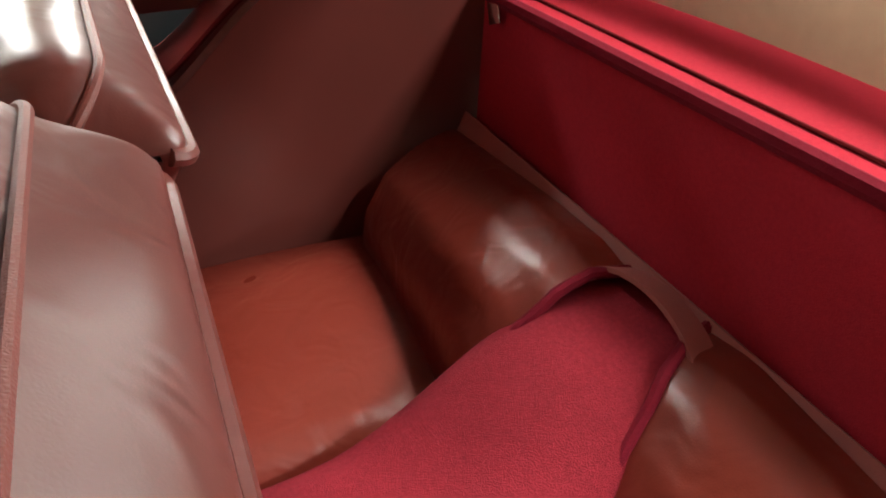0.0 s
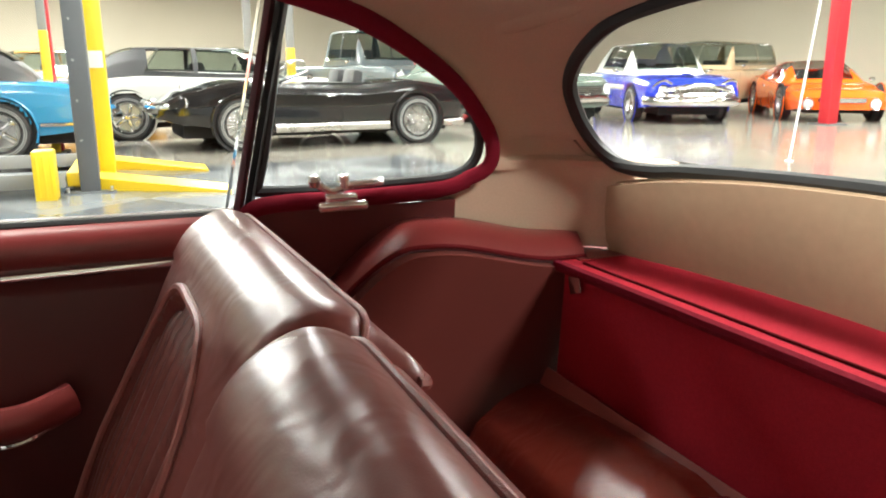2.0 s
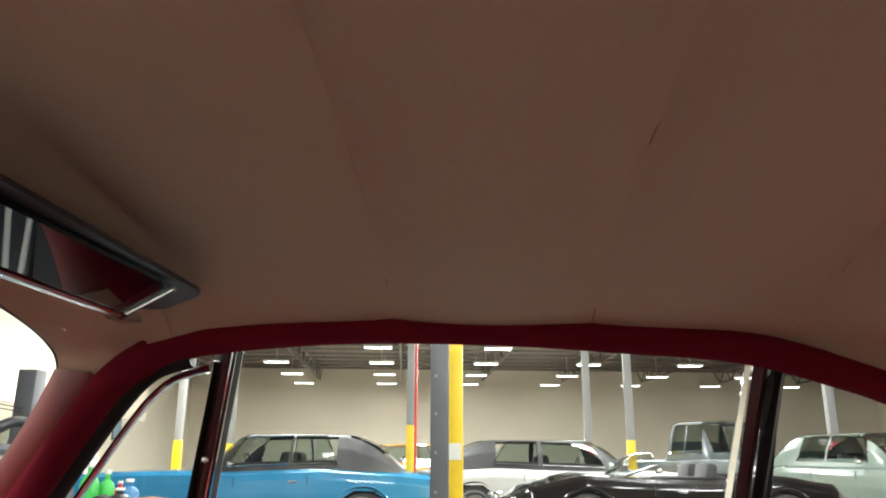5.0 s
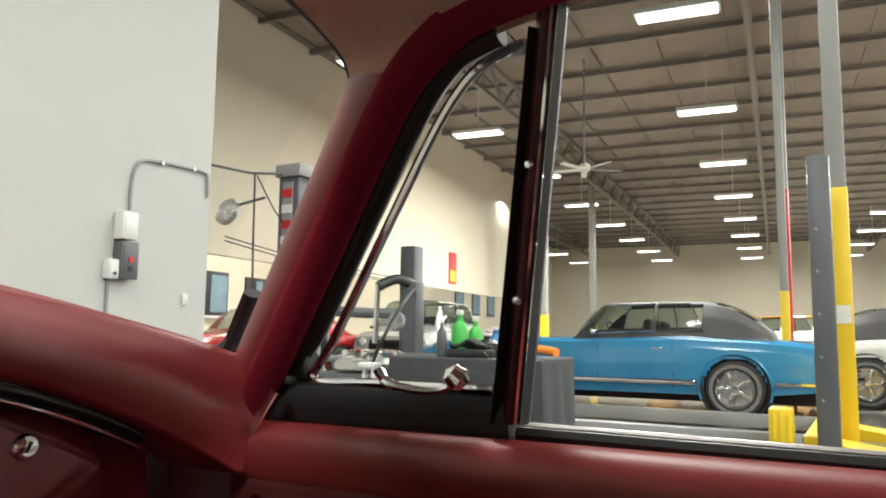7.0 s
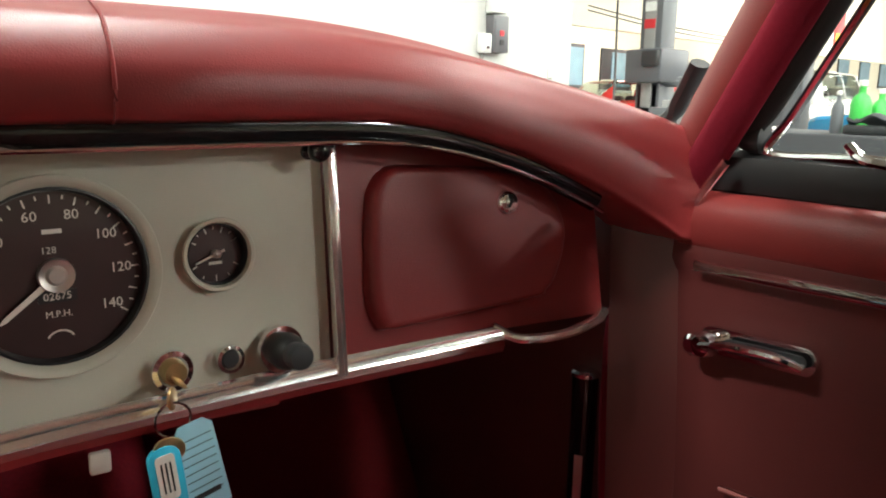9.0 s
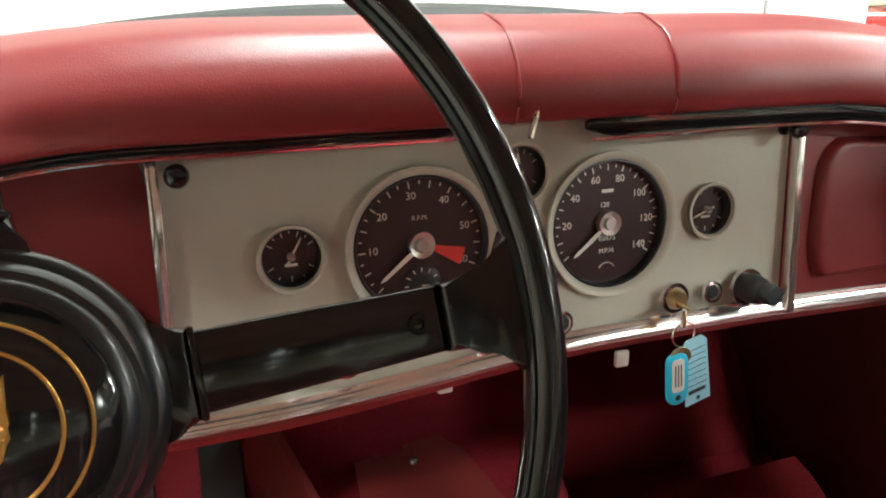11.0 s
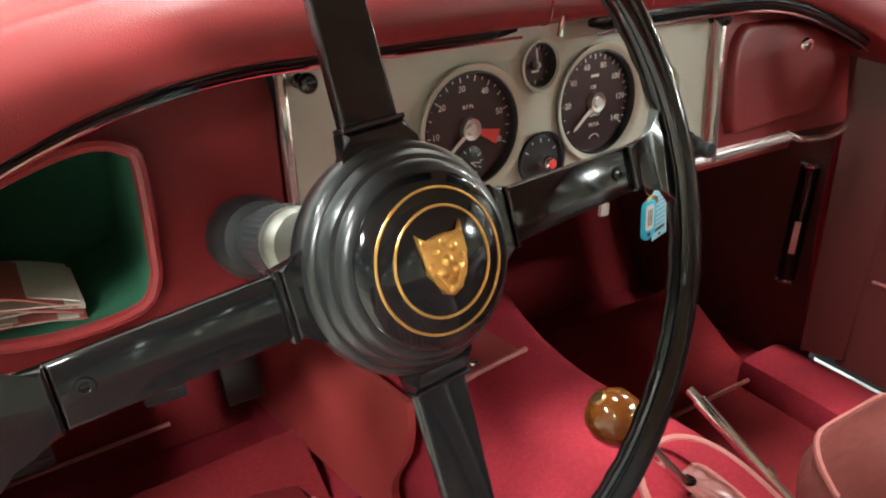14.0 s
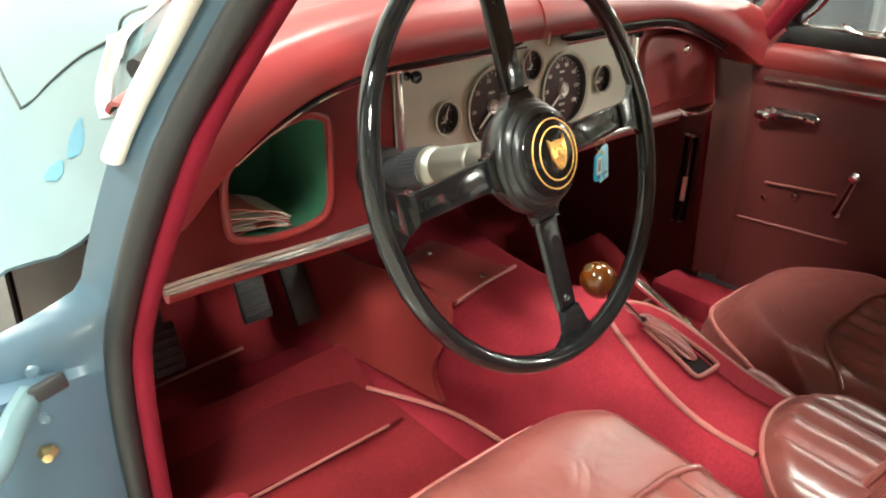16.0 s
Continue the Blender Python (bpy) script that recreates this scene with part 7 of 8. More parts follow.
    if grille:
        gm = basis((x1 + 0.012, 0, (top_f + zb_f) / 2 + 0.05), (0, 1, 0), (0, 0, 1))
        gr = part("grille", prism(rounded(w_f * 1.1, (top_f - zb_f) * 0.42, 0.04), 0.012, gm), UNDER, c)
        for k in range(5):
            part("grille_bar", box(w_f * 1.05, 0.012, 0.012, gm @ Matrix.Translation((0, (k - 2) * (top_f - zb_f) * 0.075, 0.014))), CHROME, gr)
        for sgn in (1, -1):
            hl = part("headlamp", lathe([(0, 0.05), (0.06, 0.045), (0.088, 0.03), (0.10, 0.0)], basis((x1 - 0.015, sgn * w_f * 0.76, top_f - 0.13), (0, 1, 0), (0, 0, 1)), 20), LAMP_LENS, c, "round headlamp")
            part("headlamp_rim", lathe([(0.088, 0.035), (0.10, 0.045), (0.115, 0.03), (0.12, 0)], basis((x1 - 0.015, sgn * w_f * 0.76, top_f - 0.13), (0, 1, 0), (0, 0, 1)), 20), CHROME, hl)
    if chrome_front:
        part("front_bar", sweep(spline([(x1 - 0.25, -w_f - 0.08, 0.44), (x1 + 0.10, -w_f * 0.86, 0.43), (x1 + 0.17, 0, 0.43), (x1 + 0.10, w_f * 0.86, 0.43), (x1 - 0.25, w_f + 0.08, 0.44)], 6), 0.06, 12, ry=0.085), CHROME, c, "massive chrome front bumper")
        part("grille_frame", sweep(spline([(x1 + 0.03, -0.66, 0.62), (x1 + 0.05, 0, 0.72), (x1 + 0.03, 0.66, 0.62)], 6), 0.035, 10, ry=0.045), CHROME, c, "bright grille frame")
        for k in range(14):
            part("grille_bar", box(0.02, 0.014, 0.20, Matrix.Translation((x1 + 0.035, -0.58 + 0.089 * k, 0.575)), 0.004), CHROME, c)
        for sgn in (1, -1):
            part("bumper_guard", lathe([(0, 0.20), (0.05, 0.17), (0.085, 0.08), (0.09, 0.0), (0, 0)], basis((x1 + 0.08, sgn * 0.36, 0.50), (0, 1, 0), (0, 0, 1)), 18), CHROME, c, "bullet-shaped chrome bumper guard")
            part("lamp_hood", sweep(spline([(x1 - 0.10, sgn * w_f * 0.98, 0.66), (x1 + 0.03, sgn * w_f * 0.90, 0.78), (x1 + 0.05, sgn * w_f * 0.74, 0.81), (x1 + 0.02, sgn * w_f * 0.58, 0.74)], 6), 0.028, 8), CHROME, c, "chrome headlamp hood")
        part("bonnet_mascot_bar", sweep([(x1 - 0.75, 0, 0.935), (x1 - 0.35, 0, 0.925), (x1 - 0.10, 0, 0.885)], 0.018, 8), CHROME, c, "chrome bonnet strip")
    if stripe:
        zs, r_, mt = stripe
        for sgn in (1, -1):
            xs = np.linspace(axles[0] + wheel_r + 0.09, axles[1] - wheel_r - 0.09, 10)
            part("side_strip", sweep([(x, sgn * (w_at(x) + 0.004), zs) for x in xs], 0.012, 8, ry=r_), mt, c, "bright side strip")
            xs2 = np.linspace(x0 + 0.08, axles[0] - wheel_r - 0.09, 6)
            part("side_strip", sweep([(x, sgn * (w_at(x) + 0.002), zs + 0.01) for x in xs2], 0.012, 8, ry=r_ * 0.8), mt, c)
    for sgn in (1, -1):
        if house:
            xd = (house[1] + house[2]) / 2
            part("door_handle", box(0.12, 0.03, 0.022, Matrix.Translation((xd - 0.05, sgn * (w_at(xd) * 0.985 + 0.01), lerp_rows(rows, xd)[0] - 0.17)), 0.008), CHROME, c)
            for xx in (house[2] + 0.12, xd - 0.22):
                part("door_gap", box(0.008, 0.006, lerp_rows(rows, xx)[0] - lerp_rows(rows, xx)[2] - 0.16, Matrix.Translation((xx, sgn * (w_at(xx) * 0.985 + 0.003), (lerp_rows(rows, xx)[0] + lerp_rows(rows, xx)[2]) / 2 - 0.02))), UNDER, c)
            part("wing_mirror", box(0.07, 0.12, 0.07, Matrix.Translation((house[3] - 0.35, sgn * (w_at(house[3]) + 0.05), lerp_rows(rows, house[3])[0] + 0.06)), 0.02), CHROME, c)
    c.matrix_basis = m
    return c


BLUE = paint("bright_blue_paint", (0.03, 0.22, 0.42))
WHITE = paint("silver_white_paint", (0.62, 0.62, 0.58))
BLACK = paint("black_car_paint", (0.006, 0.006, 0.007), 0.12)
SAGE = paint("sage_green_paint", (0.135, 0.17, 0.15))
ROYAL = paint("royal_blue_paint", (0.02, 0.04, 0.45))
ORANGE = paint("orange_paint", (0.85, 0.12, 0.01))
SAND = paint("sand_paint", (0.55, 0.43, 0.27))
SLATE = paint("slate_grey_paint", (0.10, 0.12, 0.13))
SILVER = paint("silver_paint", (0.45, 0.45, 0.44))
RED_CAR = paint("red_car_paint", (0.45, 0.015, 0.015))
GOLDEN = paint("golden_paint", (0.55, 0.28, 0.05))

SEDAN = [(-2.45, 0.80, 0.80, 0.36), (-2.3, 0.92, 0.90, 0.30), (-1.4, 0.96, 0.95, 0.26), (-0.6, 0.95, 0.95, 0.25), (0.8, 0.93, 0.95, 0.25), (1.6, 0.92, 0.94, 0.26), (2.3, 0.86, 0.90, 0.32), (2.48, 0.74, 0.82, 0.38)]
car("coupe", "bright blue fastback coupe with black vinyl roof", pose(10.30, 2.38, 0, 0, 0, 92.5), BLUE, [(-2.75, 0.72, 0.80, 0.42), (-2.6, 0.86, 0.90, 0.34), (-1.9, 0.93, 0.95, 0.28), (-1.0, 0.97, 0.97, 0.26), (0.2, 0.93, 0.97, 0.26), (1.3, 0.92, 0.96, 0.26), (2.3, 0.86, 0.93, 0.30), (2.6, 0.78, 0.88, 0.36)],
    (-2.0, -1.20, -0.08, 0.42, 1.365, 0.60), (-1.55, 1.45), 0.335, roof=VINYL, stripe=(0.40, 0.028, CHROME))
car("coupe", "silver-white muscle coupe with black vinyl roof", pose(12.75, -1.95, 0, 0, 0, -88), WHITE, [(-2.5, 0.78, 0.82, 0.40), (-2.3, 0.90, 0.92, 0.32), (-1.2, 0.97, 0.96, 0.26), (0.2, 0.93, 0.96, 0.26), (1.2, 0.92, 0.95, 0.26), (2.3, 0.86, 0.92, 0.30), (2.45, 0.78, 0.86, 0.36)],
    (-2.1, -1.15, 0.20, 0.95, 1.36, 0.60), (-1.45, 1.45), 0.34, roof=VINYL)
car("convertible", "glossy black open sports car with chrome side pipes", pose(10.62, -3.08, 0, 0, 0, 95), BLACK, [(-2.12, 0.66, 0.70, 0.40), (-1.95, 0.80, 0.82, 0.32), (-1.2, 0.90, 0.90, 0.24), (-0.4, 0.84, 0.86, 0.22), (0.5, 0.86, 0.87, 0.22), (1.2, 0.90, 0.90, 0.24), (1.9, 0.76, 0.84, 0.34), (2.22, 0.60, 0.66, 0.42)],
    (-1.0, -0.1, 0.25, 0.68, 1.16, 0.52), (-1.24, 1.22), 0.335, open_top=True, rim=24, stripe=(0.27, 0.055, ALUMINIUM), grille=False)
car("sedan", "sage green rounded vintage sedan with chrome bumper", pose(13.57, -7.31, 0, 0, 0, -160), SAGE, [(-2.4, 0.70, 0.70, 0.40), (-2.1, 0.92, 0.84, 0.32), (-1.2, 1.02, 0.90, 0.27), (0.4, 1.0, 0.90, 0.26), (1.4, 0.98, 0.86, 0.28), (2.1, 0.94, 0.78, 0.34), (2.35, 0.80, 0.66, 0.38)],
    (-1.9, -0.9, 0.35, 1.0, 1.52, 0.58), (-1.45, 1.45), 0.34)
car("pickup", "slate grey vintage pickup with chrome grille", pose(18.7, -6.05, 0, 0, 0, -158), SLATE, [(-2.4, 1.05, 0.90, 0.50), (-2.3, 1.10, 0.93, 0.42), (-0.4, 1.12, 0.95, 0.38), (0.9, 1.14, 0.95, 0.38), (1.9, 1.12, 0.93, 0.40), (2.25, 1.02, 0.88, 0.46)],
    (-0.6, -0.4, 0.6, 1.05, 1.95, 0.70), (-1.5, 1.5), 0.40)
car("sedan", "royal blue and white vintage sedan with heavy chrome", pose(13.75, -11.20, 0, 0, 0, 163), ROYAL, SEDAN, (-1.95, -0.95, 0.35, 1.0, 1.55, 0.62), (-1.45, 1.45), 0.345, roof=WHITE, stripe=(0.66, 0.05, WHITE), chrome_front=True)
car("sports_car", "low orange supercar with black nose intake", pose(12.6, -14.6, 0, 0, 0, 148), ORANGE, [(-2.2, 0.78, 0.85, 0.34), (-1.9, 0.88, 0.96, 0.26), (-1.0, 0.88, 0.97, 0.20), (0.3, 0.80, 0.95, 0.18), (1.2, 0.74, 0.96, 0.18), (1.9, 0.62, 0.92, 0.22), (2.25, 0.48, 0.80, 0.26)],
    (-1.7, -0.4, 0.1, 1.0, 1.18, 0.52), (-1.3, 1.35), 0.335, bumper=False)
car("station_wagon", "sand coloured vintage wagon with long roof", pose(15.6, -14.4, 0, 0, 0, 118), SAND, [(-2.6, 1.0, 0.85, 0.40), (-2.3, 1.06, 0.92, 0.32), (0.4, 1.04, 0.94, 0.30), (1.6, 1.02, 0.90, 0.30), (2.3, 0.94, 0.80, 0.36)],
    (-2.5, -2.3, 0.5, 1.0, 1.68, 0.68), (-1.45, 1.5), 0.35)
car("hatchback", "golden vintage coupe seen behind the blue one", pose(17.5, 1.2, 0, 0, 0, 85), GOLDEN, SEDAN, (-2.0, -0.9, 0.2, 0.9, 1.40, 0.60), (-1.45, 1.45), 0.33)
car("suv", "silver sport utility vehicle parked by the wall", pose(16.2, 9.0, 0, 0, 0, 192), SILVER, [(-2.3, 1.05, 0.85, 0.40), (-2.1, 1.10, 0.92, 0.34), (0.8, 1.06, 0.93, 0.32), (1.9, 1.0, 0.90, 0.34), (2.2, 0.90, 0.84, 0.40)],
    (-2.2, -1.95, 0.5, 1.2, 1.75, 0.66), (-1.35, 1.4), 0.37)
car("saloon", "red vintage saloon with chrome front", pose(12.6, 10.9, 0, 0, 0, 165), RED_CAR, SEDAN, (-1.9, -0.9, 0.3, 1.0, 1.45, 0.60), (-1.45, 1.45), 0.33)
car("sedan", "pale yellow vintage sedan far across the floor", pose(20.0, -11.5, 0, 0, 0, 170), GOLDEN, SEDAN, (-1.9, -0.9, 0.3, 1.0, 1.5, 0.60), (-1.45, 1.45), 0.33)


# ---- workshop gear: lift, columns, bench, wall fittings ----
HAZE_BLUE = mat("window_blue_glass", (0.20, 0.30, 0.38), 0.1, var=0.2, scale=3)
FRAME_DARK = mat("dark_window_frame", (0.03, 0.03, 0.035), 0.5)
CLOTH_GREY = mat("dark_grey_bench_cover", (0.045, 0.047, 0.052), 0.8, var=0.1, scale=30, bump=0.3, bscale=200)
GREEN_PLASTIC = mat("green_plastic", (0.06, 0.42, 0.07), 0.35)
CAP_ORANGE = mat("orange_foam", (0.85, 0.25, 0.03), 0.7)
WHITE_PLASTIC = mat("white_plastic", (0.72, 0.72, 0.70), 0.45)
BLUE_PLASTIC = mat("blue_plastic", (0.04, 0.16, 0.36), 0.35)

lift = thing("car_lift", "grey and yellow four-post car lift lowered to the floor", "car lift", (7.5, 2.5, 0))
def lift_post(x, y, top, w=0.19, yellow=False):
    p = part("post", span(x - w / 2, x + w / 2, y - w * 0.42, y + w * 0.42, 0.0, top, 0.012), STEEL_GREY, lift, "dark grey steel lift post")
    part("post_foot", span(x - w * 0.9, x + w * 0.9, y - w * 1.1, y + w * 1.1, 0, 0.015, 0.004), STEEL_GREY, p)
    for sx in (-1, 1):
        for sy in (-1, 1):
            part("anchor_bolt", cyl(0.014, 0.045, Matrix.Translation((x + sx * w * 0.75, y + sy * w * 0.9, 0.012)), 6, 0.003), DULL_CHROME, p)
    for k in range(5):
        part("post_bolt", cyl(0.012, 0.012, pose(x - w / 2, y + 0.03, 0.45 + 0.33 * k, 0, -90, 0), 6), POST_GREY, p)
    return p
lift_post(6.72, -0.285, 2.36)
for x in (6.86, 8.46):
    part("runway", span(x - 0.25, x + 0.25, -0.10, 5.3, 0.07, 0.145, 0.01), STEEL_GREY, lift, "dark steel lift runway")
    part("runway_edge", span(x - 0.265, x - 0.25, -0.10, 5.3, 0.06, 0.185, 0.004), POST_GREY, lift)
part("cross_beam", span(6.72, 8.95, -0.30, -0.10, 0.05, 0.17, 0.01), YELLOW, lift, "yellow cross beam")
for x0, x1, yb, yt in ((6.98, 6.42, -0.28, -1.42), (8.55, 7.95, -0.25, -1.34)):
    bm = bmesh.new()
    w = 0.24
    a = [bm.verts.new(p) for p in ((x0 - w, yb, 0.0), (x0 + w, yb, 0.0), (x0 + w, yb, 0.12), (x0 - w, yb, 0.12))]
    b = [bm.verts.new(p) for p in ((x1 - w, yt, 0.0), (x1 + w, yt, 0.0), (x1 + w, yt, 0.02), (x1 - w, yt, 0.02))]
    bm.faces.new(a[::-1]); bm.faces.new(b)
    for i in range(4):
        bm.faces.new((a[i], a[(i + 1) % 4], b[(i + 1) % 4], b[i]))
    part("approach_ramp", bm, YELLOW, lift, "yellow approach ramp", smooth=False)
part("motor_box", span(6.28, 6.52, -0.06, 0.10, 0.0, 0.40, 0.012), YELLOW, lift, "upright yellow guard box")
for k in range(3):
    part("guard_rib", span(6.272, 6.28, -0.045 + 0.05 * k, -0.025 + 0.05 * k, 0.03, 0.37, 0.003), YELLOW, lift)

col_y = thing("yellow_column", "square steel column painted yellow below and grey above", "column", (7.35, -0.27, 0), kind="structure")
part("lower_sleeve", span(7.25, 7.42, -0.475, -0.305, 0.0, 2.20, 0.01), YELLOW, col_y, "yellow painted column sleeve")
part("upper_shaft", span(7.26, 7.41, -0.465, -0.315, 2.20, 7.25, 0.006), POST_GREY, col_y)
part("warning_plate", span(7.244, 7.25, -0.46, -0.34, 1.05, 1.20), WHITE_PLASTIC, col_y, "small white plate")


def column(x, y, w, colour, split, label):
    c = thing("column", label, "column", (x, y, 0), group="showroom columns", kind="structure")
    part("sleeve", span(x - w / 2, x + w / 2, y - w / 2, y + w / 2, 0, split, 0.01), colour, c)
    part("shaft", span(x - w * 0.46, x + w * 0.46, y - w * 0.46, y + w * 0.46, split, 7.25, 0.005), POST_GREY, c)
    part("base_plate", span(x - w, x + w, y - w, y + w, 0, 0.02), STEEL_GREY, c)


column(19.4, -3.3, 0.20, RED_PAINT, 1.45, "grey steel column with red painted foot")
column(19.2, -4.3, 0.20, YELLOW, 1.55, "grey steel column with yellow painted foot")
column(17.9, -8.6, 0.20, RED_PAINT, 1.5, "grey steel column with red painted foot")
column(10.2, 0.30, 0.10, YELLOW, 1.5, "grey steel column with yellow painted foot")
column(10.45, 0.30, 0.13, RED_PAINT, 2.8, "grey steel column with red painted foot")
column(22.5, 8.3, 0.22, YELLOW, 1.6, "grey steel column with yellow painted foot")
column(27.0, 8.2, 0.22, YELLOW, 1.6, "grey steel column with yellow painted foot")
column(10.4, -12.77, 0.24, RED_PAINT, 7.2, "square column painted red to the roof")
column(25.0, -9.5, 0.20, RED_PAINT, 1.5, "grey steel column with red painted foot")

pole = thing("leaning_pole", "thin white pole leaning beside the red column", "pole", (6.16, -7.59, 0))
part("shaft", sweep([(6.16, -7.59, 0.0), (6.16, -7.71, 1.0), (6.16, -7.95, 2.9)], 0.013, 8), WHITE_PLASTIC, pole)
part("foot", cyl(0.05, 0.012, Matrix.Translation((6.16, -7.59, 0)), 16, 0.003), WHITE_PLASTIC, pole)

# second lift, two tall posts with arms and cables, by the partition
lift2 = thing("two_post_lift", "tall grey two-post lift with cables and red decals", "car lift", (6.5, 4.2, 0))
c1 = part("tall_post", span(5.60, 5.80, 4.08, 4.32, 0, 2.42, 0.012), STEEL_GREY, lift2, "tall grey lift post")
part("post_head", span(5.56, 5.86, 4.04, 4.34, 2.40, 2.52, 0.01), POST_GREY, c1)
part("post_rail", span(5.585, 5.60, 4.14, 4.26, 0.9, 2.35, 0.003), POST_GREY, c1)
for k, mt in enumerate((RED_PAINT, WHITE_PLASTIC, RED_PAINT, WHITE_PLASTIC, RED_PAINT)):
    part("decal", span(5.578, 5.585, 4.14, 4.26, 1.60 + 0.15 * k, 1.68 + 0.15 * k), mt, c1)
part("carriage", span(5.50, 5.90, 3.98, 4.40, 1.12, 1.42, 0.03), STEEL_GREY, lift2, "dark lift carriage")
part("carriage_box", span(5.46, 5.62, 4.0, 4.18, 1.26, 1.40, 0.02), SATIN_BLACK, lift2)
part("swing_arm", sweep([(5.65, 4.1, 1.14), (6.1, 3.7, 1.12), (6.5, 3.5, 1.12)], 0.05, 8), STEEL_GREY, lift2)
part("lower_body", span(5.60, 5.82, 4.06, 4.34, 0.0, 1.12, 0.02), STEEL_GREY, lift2)
part("second_post", span(7.60, 7.80, 4.0, 4.2, 0, 1.95, 0.012), STEEL_GREY, lift2, "dark grey lift post")
part("top_boom", sweep([(5.66, 4.2, 2.44), (5.3, 4.4, 2.40), (4.95, 4.55, 2.42)], 0.012, 8), STEEL_GREY, lift2)
part("cable", sweep(spline([(5.35, 4.4, 2.40), (5.15, 4.2, 1.75), (4.95, 4.0, 1.2), (4.62, 3.70, 0.75)], 6), 0.009, 6), SATIN_BLACK, lift2, "slack black cable")
part("cable", sweep(spline([(5.38, 4.4, 2.39), (5.50, 4.3, 2.1), (5.60, 4.2, 1.9)], 6), 0.007, 6), SATIN_BLACK, lift2)
for dz in (0.0, -0.04):
    part("cable", sweep(spline([(5.2, 4.6, 1.80 + dz), (6.2, 4.4, 1.66 + dz), (7.6, 4.1, 1.55 + dz)], 6), 0.006, 6), SATIN_BLACK, lift2)
lamp_d = thing("work_lamp", "round workshop lamp with a lit chrome reflector", "work lamp", (5.15, 4.5, 2.0))
part("reflector", lathe([(0.0, 0.015), (0.08, 0.022), (0.122, 0.045), (0.127, 0.055), (0.12, 0.0), (0.05, -0.05), (0, -0.06)], pose(5.15, 4.5, 2.0, 70, 0, -95), 28), DULL_CHROME, lamp_d)
for a in range(6):
    part("lens_cell", lathe([(0, 0.012), (0.02, 0.01), (0.028, 0)], pose(5.15, 4.5, 2.0, 70, 0, -95) @ Matrix.Translation((0.05 * math.cos(a * 1.05), 0.05 * math.sin(a * 1.05), 0.022)), 10), WHITE_PLASTIC, lamp_d)
part("bracket", sweep([(5.15, 4.55, 2.0), (5.3, 4.6, 2.1), (5.5, 4.4, 2.2)], 0.015, 6), STEEL_GREY, lamp_d)

# covered bench and what stands on it
bench = thing("work_bench", "work bench draped with a dark grey cover", "work bench", (3.3, 1.25, 0))


def bench_skirt(u, v):
    pts = [(2.98, 0.57), (3.62, 0.66), (3.62, 1.62), (2.98, 1.30)]
    k = u * 4
    i = min(int(k), 3)
    t = k - i
    a, b = Vector(pts[i]), Vector(pts[(i + 1) % 4])
    p = a.lerp(b, t)
    d = (p - Vector((3.3, 1.0))).normalized()
    f = 0.025 * math.sin(u * 70) * v + 0.03 * v
    return Vector((p.x + d.x * f, p.y + d.y * f, 0.80 - 0.72 * v))


part("cover_top", prism([(2.98, 0.57), (3.62, 0.66), (3.62, 1.62), (2.98, 1.30)], 0.03, Matrix.Translation((0, 0, 0.782)), 0.01), CLOTH_GREY, bench)
part("cover_skirt", surface(bench_skirt, 160, 8, 0.006), CLOTH_GREY, bench)
for x, y in ((3.05, 0.66), (3.55, 0.74), (3.55, 1.48), (3.05, 1.22)):
    part("leg", span(x - 0.025, x + 0.025, y - 0.025, y + 0.025, 0, 0.78), STEEL_GREY, bench)
for k in range(3):
    part("cover_print", box(0.003, 0.055, 0.010, Matrix.Translation((2.942, 1.10 - 0.085 * k, 0.70)) @ Matrix.Rotation(0.15, 4, "X")), POST_GREY, bench, "faint pale print on the cover")
BOT = [(0, 0), (0.9, 0), (1, 0.05), (1, 0.62), (0.75, 0.74), (0.34, 0.82), (0.32, 0.96), (0.38, 0.97), (0.38, 1.0), (0, 1.0)]
rng = random.Random(4)
for x, y, r, h, mt, lab in ((3.20, 1.06, 0.040, 0.20, GREEN_PLASTIC, "green plastic spray bottle"), (3.28, 1.02, 0.034, 0.17, GREEN_PLASTIC, "green plastic spray bottle"), (3.12, 1.11, 0.024, 0.16, STEEL_GREY, "dark grey spray can"),
                            (3.50, 1.06, 0.03, 0.12, RED_PAINT, "short red plastic bottle"), (3.42, 0.98, 0.045, 0.13, BLUE_PLASTIC, "short blue plastic bottle"), (3.20, 0.92, 0.05, 0.10, SATIN_BLACK, "short black plastic bottle")):
    bt_ = thing("bottle", lab + " on the bench", "bottle", (x, y, 0.812), group="bottles on the bench")
    part("bottle_body", lathe([(a * r, 0.812 + b * h) for a, b in BOT], Matrix.Translation((x, y, 0)), 18), mt, bt_)
    part("bottle_cap", cyl(r * 0.42, h * 0.12, Matrix.Translation((x, y, 0.812 + h * 0.95)), 12, 0.003), WHITE_PLASTIC, bt_)
tray = thing("tool_tray", "dark plastic tray of rags on the bench", "tool tray", (3.15, 0.95, 0.81))
part("tray_body", span(3.03, 3.12, 0.84, 1.04, 0.812, 0.85, 0.01), SATIN_BLACK, tray)
part("rag", surface(lambda u, v: Vector((3.035 + 0.08 * u, 0.85 + 0.18 * v, 0.858 + 0.03 * math.sin(5 * u + 2 * v) * math.sin(4 * v) ** 2)), 16, 12, 0.01), CLOTH_GREY, tray)
roll = thing("foam_tube", "bright orange foam tube lying across the bench", "foam tube", (3.3, 0.75, 0.88))
